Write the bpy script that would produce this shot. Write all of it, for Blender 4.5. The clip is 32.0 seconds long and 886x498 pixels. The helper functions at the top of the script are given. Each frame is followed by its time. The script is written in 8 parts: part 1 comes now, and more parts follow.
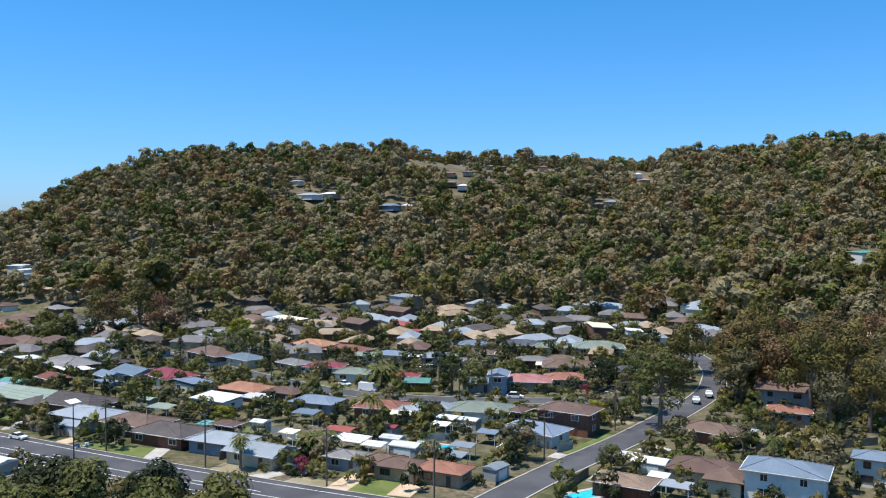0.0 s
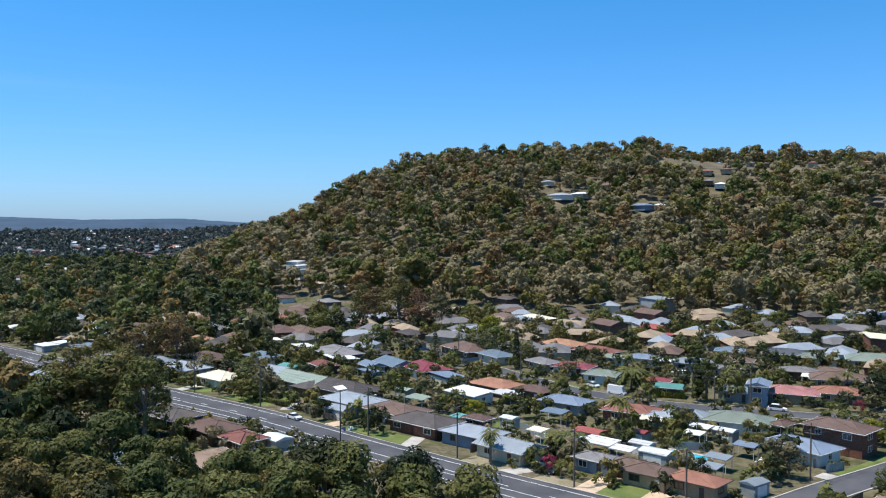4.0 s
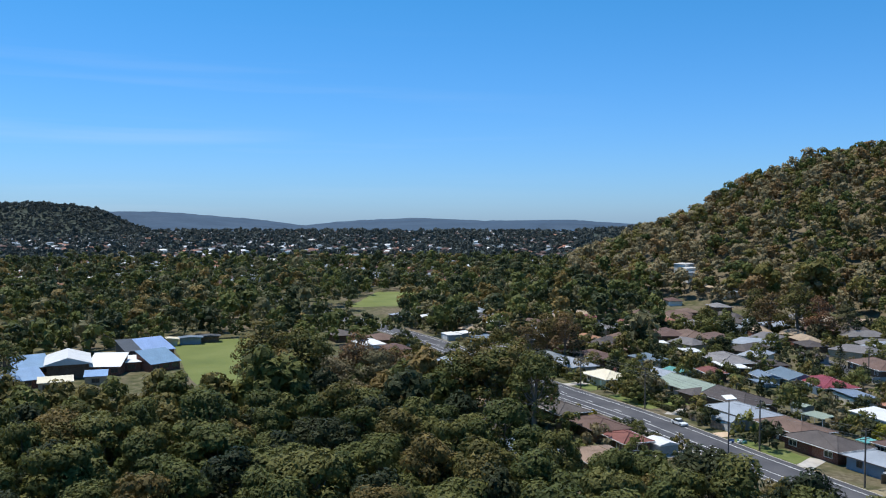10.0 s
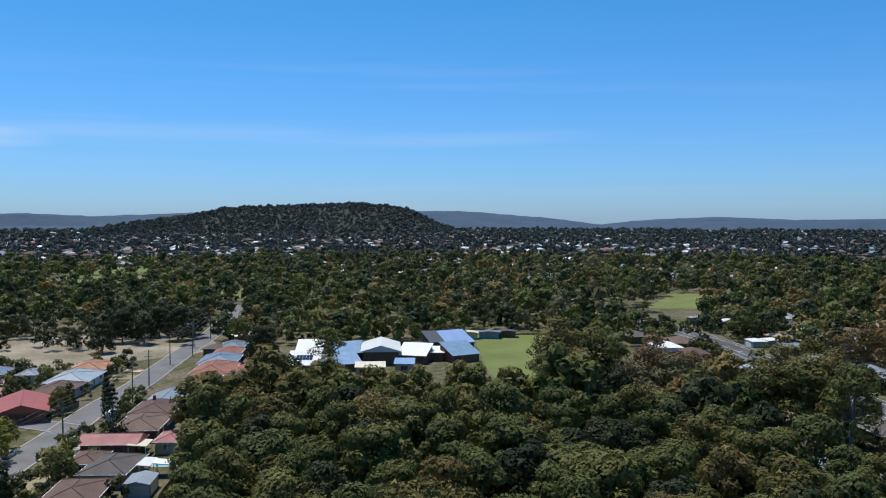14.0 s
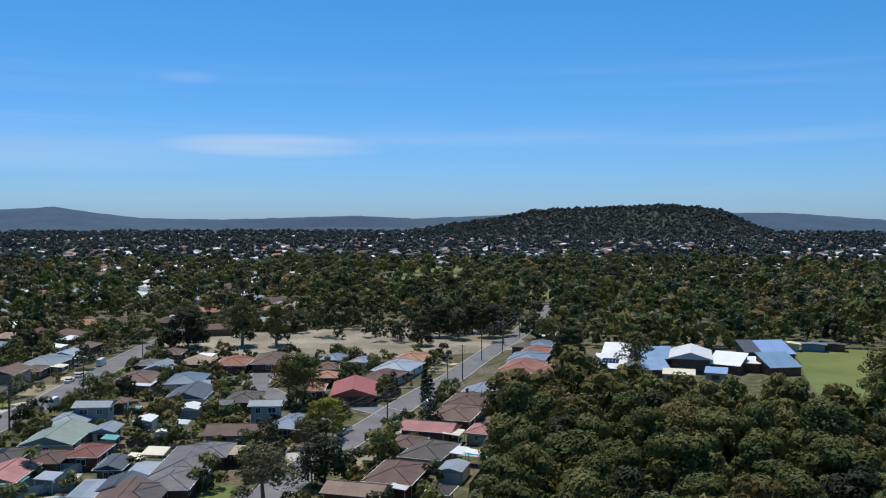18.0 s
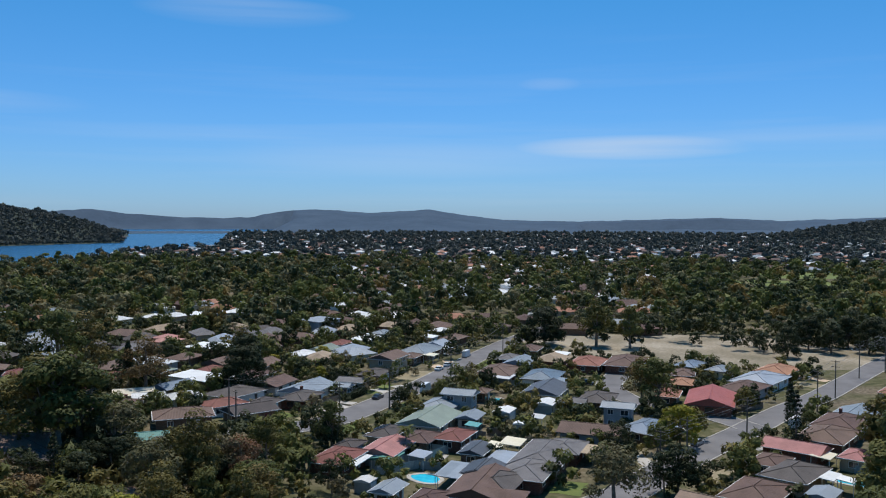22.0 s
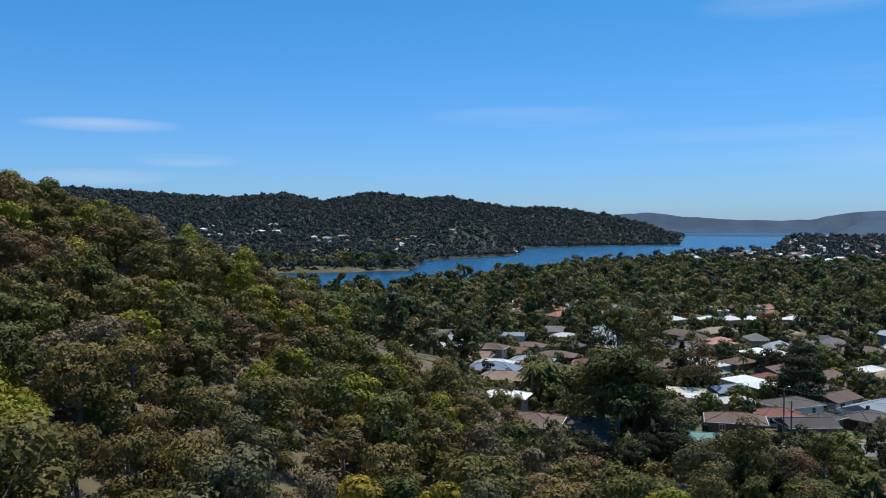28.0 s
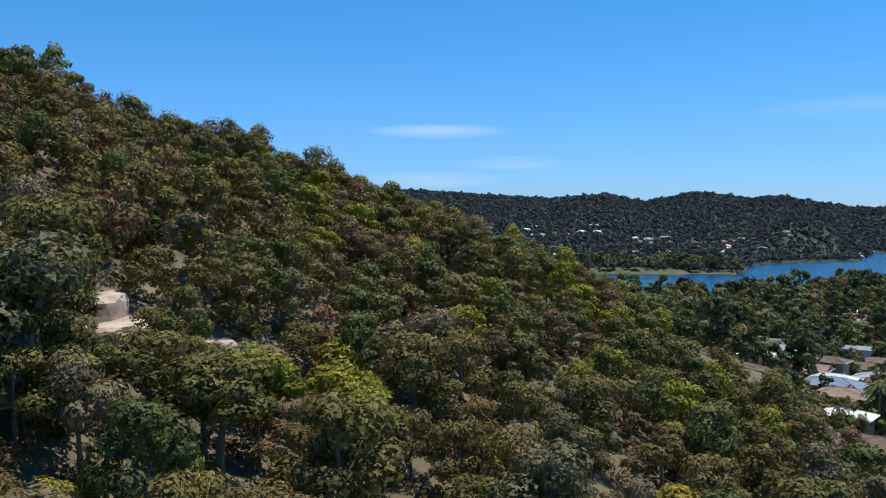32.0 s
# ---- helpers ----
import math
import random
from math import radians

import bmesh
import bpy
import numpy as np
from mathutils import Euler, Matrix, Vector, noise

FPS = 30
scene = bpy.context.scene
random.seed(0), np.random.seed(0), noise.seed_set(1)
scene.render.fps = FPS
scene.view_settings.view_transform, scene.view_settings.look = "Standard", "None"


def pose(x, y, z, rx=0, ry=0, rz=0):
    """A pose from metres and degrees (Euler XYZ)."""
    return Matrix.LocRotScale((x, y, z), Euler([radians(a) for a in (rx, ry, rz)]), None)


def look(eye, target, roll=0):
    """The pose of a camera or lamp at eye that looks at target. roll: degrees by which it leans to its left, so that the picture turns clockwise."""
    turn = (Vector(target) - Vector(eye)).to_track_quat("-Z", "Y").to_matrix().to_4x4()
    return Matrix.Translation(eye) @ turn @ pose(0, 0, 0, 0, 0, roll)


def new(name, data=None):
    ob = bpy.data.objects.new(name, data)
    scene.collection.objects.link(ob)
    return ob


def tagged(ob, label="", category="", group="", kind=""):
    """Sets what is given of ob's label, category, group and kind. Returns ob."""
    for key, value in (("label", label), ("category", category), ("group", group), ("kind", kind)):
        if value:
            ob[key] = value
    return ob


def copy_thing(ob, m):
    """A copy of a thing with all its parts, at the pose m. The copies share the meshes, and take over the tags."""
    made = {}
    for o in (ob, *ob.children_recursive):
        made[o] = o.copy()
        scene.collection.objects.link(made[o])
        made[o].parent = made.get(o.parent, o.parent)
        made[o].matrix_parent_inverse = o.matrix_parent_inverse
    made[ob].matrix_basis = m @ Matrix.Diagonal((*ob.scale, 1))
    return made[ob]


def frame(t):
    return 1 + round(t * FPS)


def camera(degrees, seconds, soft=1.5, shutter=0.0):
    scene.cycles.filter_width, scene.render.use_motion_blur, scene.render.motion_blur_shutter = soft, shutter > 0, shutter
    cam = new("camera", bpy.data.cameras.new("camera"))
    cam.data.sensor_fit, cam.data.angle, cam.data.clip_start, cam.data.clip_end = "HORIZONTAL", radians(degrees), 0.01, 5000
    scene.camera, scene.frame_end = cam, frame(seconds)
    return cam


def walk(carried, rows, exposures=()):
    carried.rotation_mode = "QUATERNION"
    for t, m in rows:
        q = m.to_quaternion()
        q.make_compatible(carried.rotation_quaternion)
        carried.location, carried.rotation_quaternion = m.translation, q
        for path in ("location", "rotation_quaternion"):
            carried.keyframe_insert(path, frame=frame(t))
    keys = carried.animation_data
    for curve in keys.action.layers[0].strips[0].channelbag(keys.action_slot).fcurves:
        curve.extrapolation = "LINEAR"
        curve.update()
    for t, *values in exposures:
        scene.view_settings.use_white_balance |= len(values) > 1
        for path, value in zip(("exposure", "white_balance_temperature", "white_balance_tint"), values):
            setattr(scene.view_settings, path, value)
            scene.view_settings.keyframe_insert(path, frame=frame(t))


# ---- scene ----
cam = camera(54.96, 32.0, 1.1)
EYE = 50.0
# seconds, heading, pitch and lean of a camera that hovers and turns
TURNS = [
    (0, 0.01, -2.09, -0.09),
    (0.5, 2.01, -2.13, -0.09),
    (1, 4.09, -2.15, -0.11),
    (1.5, 6.21, -2.18, -0.07),
    (2, 8.14, -2.16, -0.05),
    (2.5, 10.31, -2.14, -0.05),
    (3, 12.47, -2.11, -0.05),
    (3.5, 14.64, -2.1, -0.02),
    (5.5, 22.94, -2.1, -0.1),
    (6, 25.31, -2.09, -0.08),
    (6.5, 27.54, -2.08, -0.12),
    (7, 29.67, -2.07, -0.15),
    (7.5, 31.73, -2.07, -0.13),
    (8, 33.8, -2.06, -0.15),
    (8.5, 36.01, -2.03, -0.17),
    (9, 38.32, -2.02, -0.14),
    (9.5, 40.09, -2.03, -0.11),
    (10, 42.33, -2.04, -0.1),
    (10.5, 44.85, -2.07, -0.08),
    (11, 47.38, -2.12, -0.05),
    (11.5, 50, -2.13, -0.08),
    (12, 52.37, -2.13, -0.08),
    (12.5, 54.7, -2.1, -0.05),
    (13, 57.08, -2.12, -0.08),
    (13.5, 59.48, -2.13, -0.1),
    (14, 62.02, -2.13, -0.08),
    (14.5, 64.64, -2.14, -0.11),
    (16.5, 74.17, -2.08, -0.02),
    (17, 76.82, -2.05, 0.02),
    (17.5, 79.34, -2.02, -0.02),
    (18, 82.49, -2.01, -0.06),
    (18.5, 85.11, -2, -0.09),
    (19, 88.25, -1.98, -0.12),
    (19.5, 90.98, -1.97, -0.15),
    (20, 93.74, -1.95, -0.17),
    (20.5, 96.61, -1.92, -0.19),
    (21, 99.48, -1.93, -0.2),
    (21.5, 102.88, -1.91, -0.22),
    (22, 106.06, -1.92, -0.19),
    (22.5, 109.1, -1.92, -0.2),
    (23, 112.49, -1.95, -0.2),
    (23.5, 115.45, -1.94, -0.27),
    (24, 118.78, -1.95, -0.25),
    (24.5, 121.82, -1.96, -0.2),
    (25, 124.57, -1.96, -0.17),
    (25.5, 127.74, -1.96, -0.25),
    (27.5, 139.07, -1.81, 0.05),
    (28, 142.15, -1.78, 0.03),
    (28.5, 144.79, -1.77, 0.01),
    (29, 147.88, -1.76, -0.04),
    (29.5, 150.78, -1.76, -0.09),
    (30, 153.56, -1.78, -0.12),
    (30.5, 156.53, -1.79, -0.14),
    (31, 158.72, -1.8, -0.19),
    (31.5, 161.1, -1.78, -0.21),
    (32, 163.48, -1.77, -0.19),
]
walk(cam, [(t, pose(0, 0, EYE, 90 + pitch, lean, yaw)) for t, yaw, pitch, lean in TURNS],
     exposures=[(0, 0.40), (4, 0.35), (8, 0.22), (13, 0.04), (20, -0.14), (25, -0.16), (30, 0.12), (32, 0.2)])

# ---- sun and sky ----
SUN_YAW, SUN_UP = 101.0, 71.0
sun_way = Vector((-math.sin(radians(SUN_YAW)) * math.cos(radians(SUN_UP)), math.cos(radians(SUN_YAW)) * math.cos(radians(SUN_UP)), math.sin(radians(SUN_UP))))
sun = new("sun", bpy.data.lights.new("sun", "SUN"))
sun.data.energy, sun.data.angle, sun.data.color = 4.6, radians(0.53), (1.0, 0.95, 0.88)
sun.matrix_world = look((0, 0, 400), Vector((0, 0, 400)) - sun_way)


def make_sky():
    world = bpy.data.worlds.new("sky")
    scene.world = world
    world.use_nodes = True
    nt = world.node_tree
    nt.nodes.clear()
    n = nt.nodes.new
    out, bg, sky = n("ShaderNodeOutputWorld"), n("ShaderNodeBackground"), n("ShaderNodeTexSky")
    sky.sky_type, sky.sun_disc = "NISHITA", False
    sky.sun_elevation, sky.sun_rotation = radians(SUN_UP), radians(-SUN_YAW)
    sky.air_density, sky.dust_density, sky.ozone_density, sky.altitude = 1.0, 0.3, 2.5, 50
    bg.inputs["Strength"].default_value = 0.105
    # thin streaks of cirrus, long in heading and flat in height
    geo = n("ShaderNodeTexCoord")
    squash = n("ShaderNodeMapping")
    squash.inputs["Scale"].default_value = (1.3, 1.3, 30.0)
    nt.links.new(geo.outputs["Generated"], squash.inputs["Vector"])
    wisp = n("ShaderNodeTexNoise")
    wisp.inputs["Scale"].default_value, wisp.inputs["Detail"].default_value = 1.3, 5.0
    nt.links.new(squash.outputs[0], wisp.inputs["Vector"])
    ramp = n("ShaderNodeMapRange")
    ramp.inputs["From Min"].default_value, ramp.inputs["From Max"].default_value = 0.52, 0.86
    ramp.inputs["To Max"].default_value = 0.16
    nt.links.new(wisp.outputs["Fac"], ramp.inputs["Value"])
    sep = n("ShaderNodeSeparateXYZ")
    nt.links.new(geo.outputs["Generated"], sep.inputs[0])
    west = n("ShaderNodeMapRange")
    west.inputs["From Min"].default_value, west.inputs["From Max"].default_value = -0.5, -0.85
    nt.links.new(sep.outputs["X"], west.inputs["Value"])
    low = n("ShaderNodeMapRange")
    low.inputs["From Min"].default_value, low.inputs["From Max"].default_value = 0.24, 0.12
    nt.links.new(sep.outputs["Z"], low.inputs["Value"])
    m1, m2 = n("ShaderNodeMath"), n("ShaderNodeMath")
    m1.operation = m2.operation = "MULTIPLY"
    nt.links.new(ramp.outputs[0], m1.inputs[0])
    nt.links.new(west.outputs[0], m1.inputs[1])
    nt.links.new(m1.outputs[0], m2.inputs[0])
    nt.links.new(low.outputs[0], m2.inputs[1])
    # single streaks: heading, rise, half lengths in degrees, how dense
    def op(kind, a_, b_):
        m_ = n("ShaderNodeMath")
        m_.operation = kind
        for k_, v_ in enumerate((a_, b_)):
            if isinstance(v_, (int, float)):
                m_.inputs[k_].default_value = v_
            else:
                nt.links.new(v_, m_.inputs[k_])
        return m_.outputs[0]
    fray = n("ShaderNodeMapRange")
    fray.inputs["From Min"].default_value, fray.inputs["From Max"].default_value = 0.30, 0.62
    nt.links.new(wisp.outputs["Fac"], fray.inputs["Value"])
    veil = m2.outputs[0]
    for az, rise, ha, hr, dense in ((163.7, 6.1, 5.0, 0.50, 0.95), (158.9, 4.0, 3.6, 0.5, 0.6), (164, 2.9, 5.0, 0.6, 0.5), (136.0, 7.0, 8.0, 0.8, 0.35), (93.7, 4.8, 8.5, 0.9, 0.75), (119, 13.3, 7.0, 1.0, 0.3), (107, 4.1, 16.0, 1.4, 0.25), (67, 5.5, 17.0, 1.0, 0.35), (78, 5.2, 20.0, 0.9, 0.25), (99, 9.0, 2.5, 0.5, 0.2)):
        ca, sa = math.cos(radians(az)), math.sin(radians(az))
        across = op("ADD", op("MULTIPLY", sep.outputs["X"], ca), op("MULTIPLY", sep.outputs["Y"], sa))
        ahead = op("GREATER_THAN", op("ADD", op("MULTIPLY", sep.outputs["X"], -sa), op("MULTIPLY", sep.outputs["Y"], ca)), 0.0)
        over = op("SUBTRACT", sep.outputs["Z"], math.sin(radians(rise)))
        e1 = op("POWER", op("DIVIDE", op("ABSOLUTE", across, 0.0), math.sin(radians(ha))), 2.0)
        e2 = op("POWER", op("DIVIDE", op("ABSOLUTE", over, 0.0), math.sin(radians(hr))), 2.0)
        body = op("MAXIMUM", op("SUBTRACT", op("SUBTRACT", 1.0, e1), e2), 0.0)
        body = op("MULTIPLY", op("MULTIPLY", body, fray.outputs[0]), op("MULTIPLY", ahead, dense * 0.68))
        veil = op("MAXIMUM", veil, body)
    tint = n("ShaderNodeMix")
    tint.data_type, tint.blend_type = "RGBA", "MULTIPLY"
    tint.inputs["Factor"].default_value = 1.0
    up = n("ShaderNodeValToRGB")
    e = up.color_ramp.elements
    e[0].position, e[0].color = 0.0, (0.46, 0.74, 1.32, 1)
    e[1].position, e[1].color = 0.35, (0.19, 0.86, 1.20, 1)
    nt.links.new(sep.outputs["Z"], up.inputs["Fac"])
    nt.links.new(up.outputs["Color"], tint.inputs["B"])
    nt.links.new(sky.outputs[0], tint.inputs["A"])
    mix = n("ShaderNodeMix")
    mix.data_type = "RGBA"
    nt.links.new(veil, mix.inputs["Factor"])
    nt.links.new(tint.outputs["Result"], mix.inputs["A"])
    mix.inputs["B"].default_value = (7.0, 7.6, 8.4, 1)
    nt.links.new(mix.outputs["Result"], bg.inputs["Color"])
    nt.links.new(bg.outputs[0], out.inputs["Surface"])


make_sky()

# ---- materials ----
def material(name, rough=0.8, metal=0.0, spec=0.3):
    m = bpy.data.materials.new(name)
    m.use_nodes = True
    b = m.node_tree.nodes["Principled BSDF"]
    b.inputs["Roughness"].default_value, b.inputs["Metallic"].default_value = rough, metal
    b.inputs["Specular IOR Level"].default_value = spec
    return m, m.node_tree, b


def ramp_node(nt, source, colours, lo=0.3, hi=0.7):
    r = nt.nodes.new("ShaderNodeValToRGB")
    e = r.color_ramp.elements
    while len(e) < len(colours):
        e.new(0.5)
    for k, c in enumerate(colours):
        e[k].position = lo + (hi - lo) * k / max(1, len(colours) - 1)
        e[k].color = (*c, 1)
    nt.links.new(source, r.inputs["Fac"])
    return r.outputs["Color"]


def noise_node(nt, scale, detail=4.0, coords="Object"):
    tc = nt.nodes.new("ShaderNodeTexCoord")
    t = nt.nodes.new("ShaderNodeTexNoise")
    t.inputs["Scale"].default_value, t.inputs["Detail"].default_value = scale, detail
    nt.links.new(tc.outputs[coords], t.inputs["Vector"])
    return t.outputs["Fac"]


def blend(nt, fac, a, b, mode="MIX"):
    m = nt.nodes.new("ShaderNodeMix")
    m.data_type, m.blend_type = "RGBA", mode
    for key, v in (("Factor", fac), ("A", a), ("B", b)):
        if isinstance(v, (int, float)):
            m.inputs[key].default_value = v
        elif isinstance(v, tuple):
            m.inputs[key].default_value = (*v, 1)
        else:
            nt.links.new(v, m.inputs[key])
    return m.outputs["Result"]


def mathn(nt, op, a, b=0.0):
    m = nt.nodes.new("ShaderNodeMath")
    m.operation = op
    for k, v in enumerate((a, b)):
        if isinstance(v, (int, float)):
            m.inputs[k].default_value = v
        else:
            nt.links.new(v, m.inputs[k])
    return m.outputs[0]


def bump(nt, b, height, strength=0.4, distance=0.05):
    n = nt.nodes.new("ShaderNodeBump")
    n.inputs["Strength"].default_value, n.inputs["Distance"].default_value = strength, distance
    nt.links.new(height, n.inputs["Height"])
    nt.links.new(n.outputs["Normal"], b.inputs["Normal"])


def speckled(name, colours, scale=0.5, fine=6.0, rough=0.85, relief=0.3, metal=0.0, spec=0.3, vary=0.0, coords="Object"):
    """Two scales of variation, and a tint that differs from object to object."""
    m, nt, b = material(name, rough, metal, spec)
    big, small = noise_node(nt, scale, 5, coords), noise_node(nt, fine, 3, coords)
    both = mathn(nt, "ADD", mathn(nt, "MULTIPLY", big, 0.65), mathn(nt, "MULTIPLY", small, 0.35))
    colour = ramp_node(nt, both, colours)
    if vary:
        info = nt.nodes.new("ShaderNodeObjectInfo")
        hsv = nt.nodes.new("ShaderNodeHueSaturation")
        nt.links.new(colour, hsv.inputs["Color"])
        nt.links.new(mathn(nt, "ADD", mathn(nt, "MULTIPLY", info.outputs["Random"], vary), 1 - vary / 2), hsv.inputs["Value"])
        colour = hsv.outputs["Color"]
    nt.links.new(colour, b.inputs["Base Color"])
    if relief:
        bump(nt, b, small, relief)
    return m


def foliage(name, dark, mid, light, patch=0.11, vary=0.5, through_light=0.22, leaf=3.6, gaps=0.42, speck=0.26):
    """Leaves: sprays of leaflets with gaps between them; colour differs by patch, by spray and by tree; some light comes through."""
    m, nt, b = material(name, 0.6, 0, 0.16)
    geo, info = nt.nodes.new("ShaderNodeNewGeometry"), nt.nodes.new("ShaderNodeObjectInfo")
    fine = noise_node(nt, leaf, 2)
    f = mathn(nt, "ADD", mathn(nt, "MULTIPLY", noise_node(nt, patch, 3), 0.50), mathn(nt, "MULTIPLY", geo.outputs["Random Per Island"], speck))
    f = mathn(nt, "ADD", f, 0.13 - speck / 2)
    f = mathn(nt, "ADD", f, mathn(nt, "MULTIPLY", fine, 0.24))
    colour = ramp_node(nt, f, [dark, mid, light], 0.26, 0.74)
    hsv = nt.nodes.new("ShaderNodeHueSaturation")
    nt.links.new(colour, hsv.inputs["Color"])
    nt.links.new(mathn(nt, "ADD", mathn(nt, "MULTIPLY", info.outputs["Random"], vary), 1 - vary / 2), hsv.inputs["Value"])
    nt.links.new(mathn(nt, "ADD", mathn(nt, "MULTIPLY", info.outputs["Random"], -0.05), 0.525), hsv.inputs["Hue"])
    nt.links.new(hsv.outputs["Color"], b.inputs["Base Color"])
    bump(nt, b, fine, 1.0, 0.6 / leaf)
    tr, mix = nt.nodes.new("ShaderNodeBsdfTranslucent"), nt.nodes.new("ShaderNodeMixShader")
    nt.links.new(hsv.outputs["Color"], tr.inputs["Color"])
    mix.inputs[0].default_value = through_light
    nt.links.new(b.outputs[0], mix.inputs[1])
    nt.links.new(tr.outputs[0], mix.inputs[2])
    clear, cut = nt.nodes.new("ShaderNodeBsdfTransparent"), nt.nodes.new("ShaderNodeMixShader")
    nt.links.new(mathn(nt, "GREATER_THAN", noise_node(nt, leaf * 0.9, 2.5), gaps), cut.inputs[0])
    nt.links.new(clear.outputs[0], cut.inputs[1])
    nt.links.new(mix.outputs[0], cut.inputs[2])
    nt.links.new(cut.outputs[0], nt.nodes["Material Output"].inputs["Surface"])
    return m


OLIVE_C = (0.082, 0.075, 0.022), (0.193, 0.159, 0.047), (0.352, 0.276, 0.081)
GREEN_C = (0.062, 0.074, 0.022), (0.144, 0.155, 0.043), (0.27, 0.265, 0.071)
GREY_C = (0.102, 0.092, 0.047), (0.21, 0.183, 0.091), (0.352, 0.297, 0.154)
BROWN_C = (0.114, 0.073, 0.034), (0.246, 0.153, 0.069), (0.393, 0.249, 0.113)
LIME_C = (0.148, 0.143, 0.02), (0.311, 0.278, 0.034), (0.491, 0.421, 0.064)
DARK_C = (0.022, 0.032, 0.015), (0.049, 0.062, 0.025), (0.102, 0.114, 0.044)
def shaded(colours, k):
    return [tuple(v * k for v in c) for c in colours]


LEAF_OLIVE = foliage("leaf_olive", *shaded(OLIVE_C, 0.78))
LEAF_GREEN = foliage("leaf_green", *shaded(GREEN_C, 0.78))
LEAF_GREY = foliage("leaf_grey", *shaded(GREY_C, 0.78))
LEAF_BROWN = foliage("leaf_brown", *shaded(BROWN_C, 0.78))
LEAF_LIME = foliage("leaf_lime", *shaded(LIME_C, 0.86))
LEAF_DARK = foliage("leaf_dark", *shaded(DARK_C, 0.78))
# stands seen from afar: taller gums, distance haze lightened into the colours, larger sprays, tint by stand
MASS_OLIVE = foliage("mass_olive", *shaded(OLIVE_C, 0.95), patch=0.045, leaf=1.5, through_light=0.26, gaps=0.36, speck=0.12)
MASS_GREEN = foliage("mass_green", *shaded(GREEN_C, 0.95), patch=0.045, leaf=1.5, through_light=0.26, gaps=0.36, speck=0.12)
MASS_GREY = foliage("mass_grey", *shaded(GREY_C, 1.06), patch=0.045, leaf=1.5, through_light=0.26, gaps=0.36, speck=0.12)
MASS_BROWN = foliage("mass_brown", *shaded(BROWN_C, 1.0), patch=0.045, leaf=1.5, through_light=0.26, gaps=0.36, speck=0.12)
MASS_DARK = foliage("mass_dark", *shaded(DARK_C, 1.1), patch=0.045, leaf=1.5, through_light=0.26, gaps=0.36, speck=0.12)
# farthest woods: air-light put into the leaf colour, paler and blue-grey
LEAF_FAR_HAZE = foliage("leaf_far", (0.048, 0.060, 0.054), (0.070, 0.084, 0.076), (0.098, 0.112, 0.098), 0.02, leaf=0.6, gaps=0.34, speck=0.08)
LEAF_PINK = foliage("leaf_pink", (0.16, 0.02, 0.05), (0.36, 0.05, 0.12), (0.5, 0.12, 0.22), 0.8)
BARK = speckled("bark", [(0.10, 0.075, 0.055), (0.20, 0.16, 0.125), (0.36, 0.31, 0.26)], 0.8, 7, 0.9, 0.5)

# ---- the lie of the land: heading a in degrees (left of the first view), d metres from the spot under the camera ----
def smooth(t):
    t = np.clip(t, 0, 1)
    return t * t * (3 - 2 * t)


def wave(x, y, s, seed=0.0):
    return (np.sin(x / s + seed) * np.cos(y / (s * 0.83) + 1.7 * seed) + 0.6 * np.sin((x + y) / (s * 0.47) + 2.1 * seed) + 0.5 * np.cos((x - 0.7 * y) / (s * 0.31) + seed)) / 2.1


# headland: crest's rise over the eye in degrees (tree tops), crest distance, foot distance
H1_AZ = [-75, -45, -27, -23, -19, -15, -13.5, -6.6, 0, 3.2, 10.7, 17.8, 21.1, 24.5, 27, 29, 31, 33, 37]
H1_EL = [4.0, 5.0, 4.9, 4.8, 4.4, 4.25, 3.45, 3.7, 4.15, 4.6, 4.2, 4.3, 3.2, 1.5, 0.2, -0.6, -1.7, -2.7, -4.5]
H1_DC = [700, 700, 720, 740, 760, 790, 800, 810, 800, 790, 780, 760, 740, 720, 700, 690, 680, 660, 640]
H1_DF = [250, 250, 270, 300, 330, 365, 375, 395, 400, 400, 420, 450, 470, 480, 500, 520, 540, 560, 600]
# how far the trees stand over the crest
H1_UP_AZ, H1_UP = [-16, -13, 1, 4, 8, 11, 15], [13, 6, 6, 12, 9, 9, 13]
# the slope that climbs past the camera
H2_AZ = [112, 124, 132, 139.6, 147, 150.6, 153.5, 156.4, 162, 167, 170.4, 174, 178, 184, 188, 191, 200, 215, 240, 262]
H2_EL = [-20, -17.5, -14.9, -11.1, -7.4, -5.4, -3.4, -1.8, 0.6, 2.5, 3.9, 5.4, 6.9, 8.2, 10.2, 11.2, 12.6, 12, 6, -6]
H2_DC = [95, 110, 125, 140, 155, 160, 165, 172, 185, 195, 200, 205, 205, 205, 200, 195, 190, 190, 170, 120]
# hills over the water, the lone hill on the plain, the far ring
HW_AZ = [123, 126.4, 129.2, 134.4, 137.8, 141.9, 143.8, 146.8, 150.2, 152.8, 156.4, 163, 167, 180, 200, 230]
HW_EL = [-1.4, -1.0, 0.15, 1.1, 1.1, 1.85, 1.7, 2.15, 1.5, 2.0, 1.7, 2.1, 2.3, 2.5, 2.5, 0]
HW_DF = [2250, 2060, 1950, 1700, 1480, 1250, 1130, 1000, 880, 860, 850, 850, 850, 850, 850, 850]
HM_AZ = [60.5, 62, 64, 66, 67.7, 70, 73, 76.4, 79, 83, 86]
HM_EL = [-1.1, -0.55, 0.5, 0.85, 1.0, 0.9, 0.75, 0.6, 0.1, -0.5, -1.1]
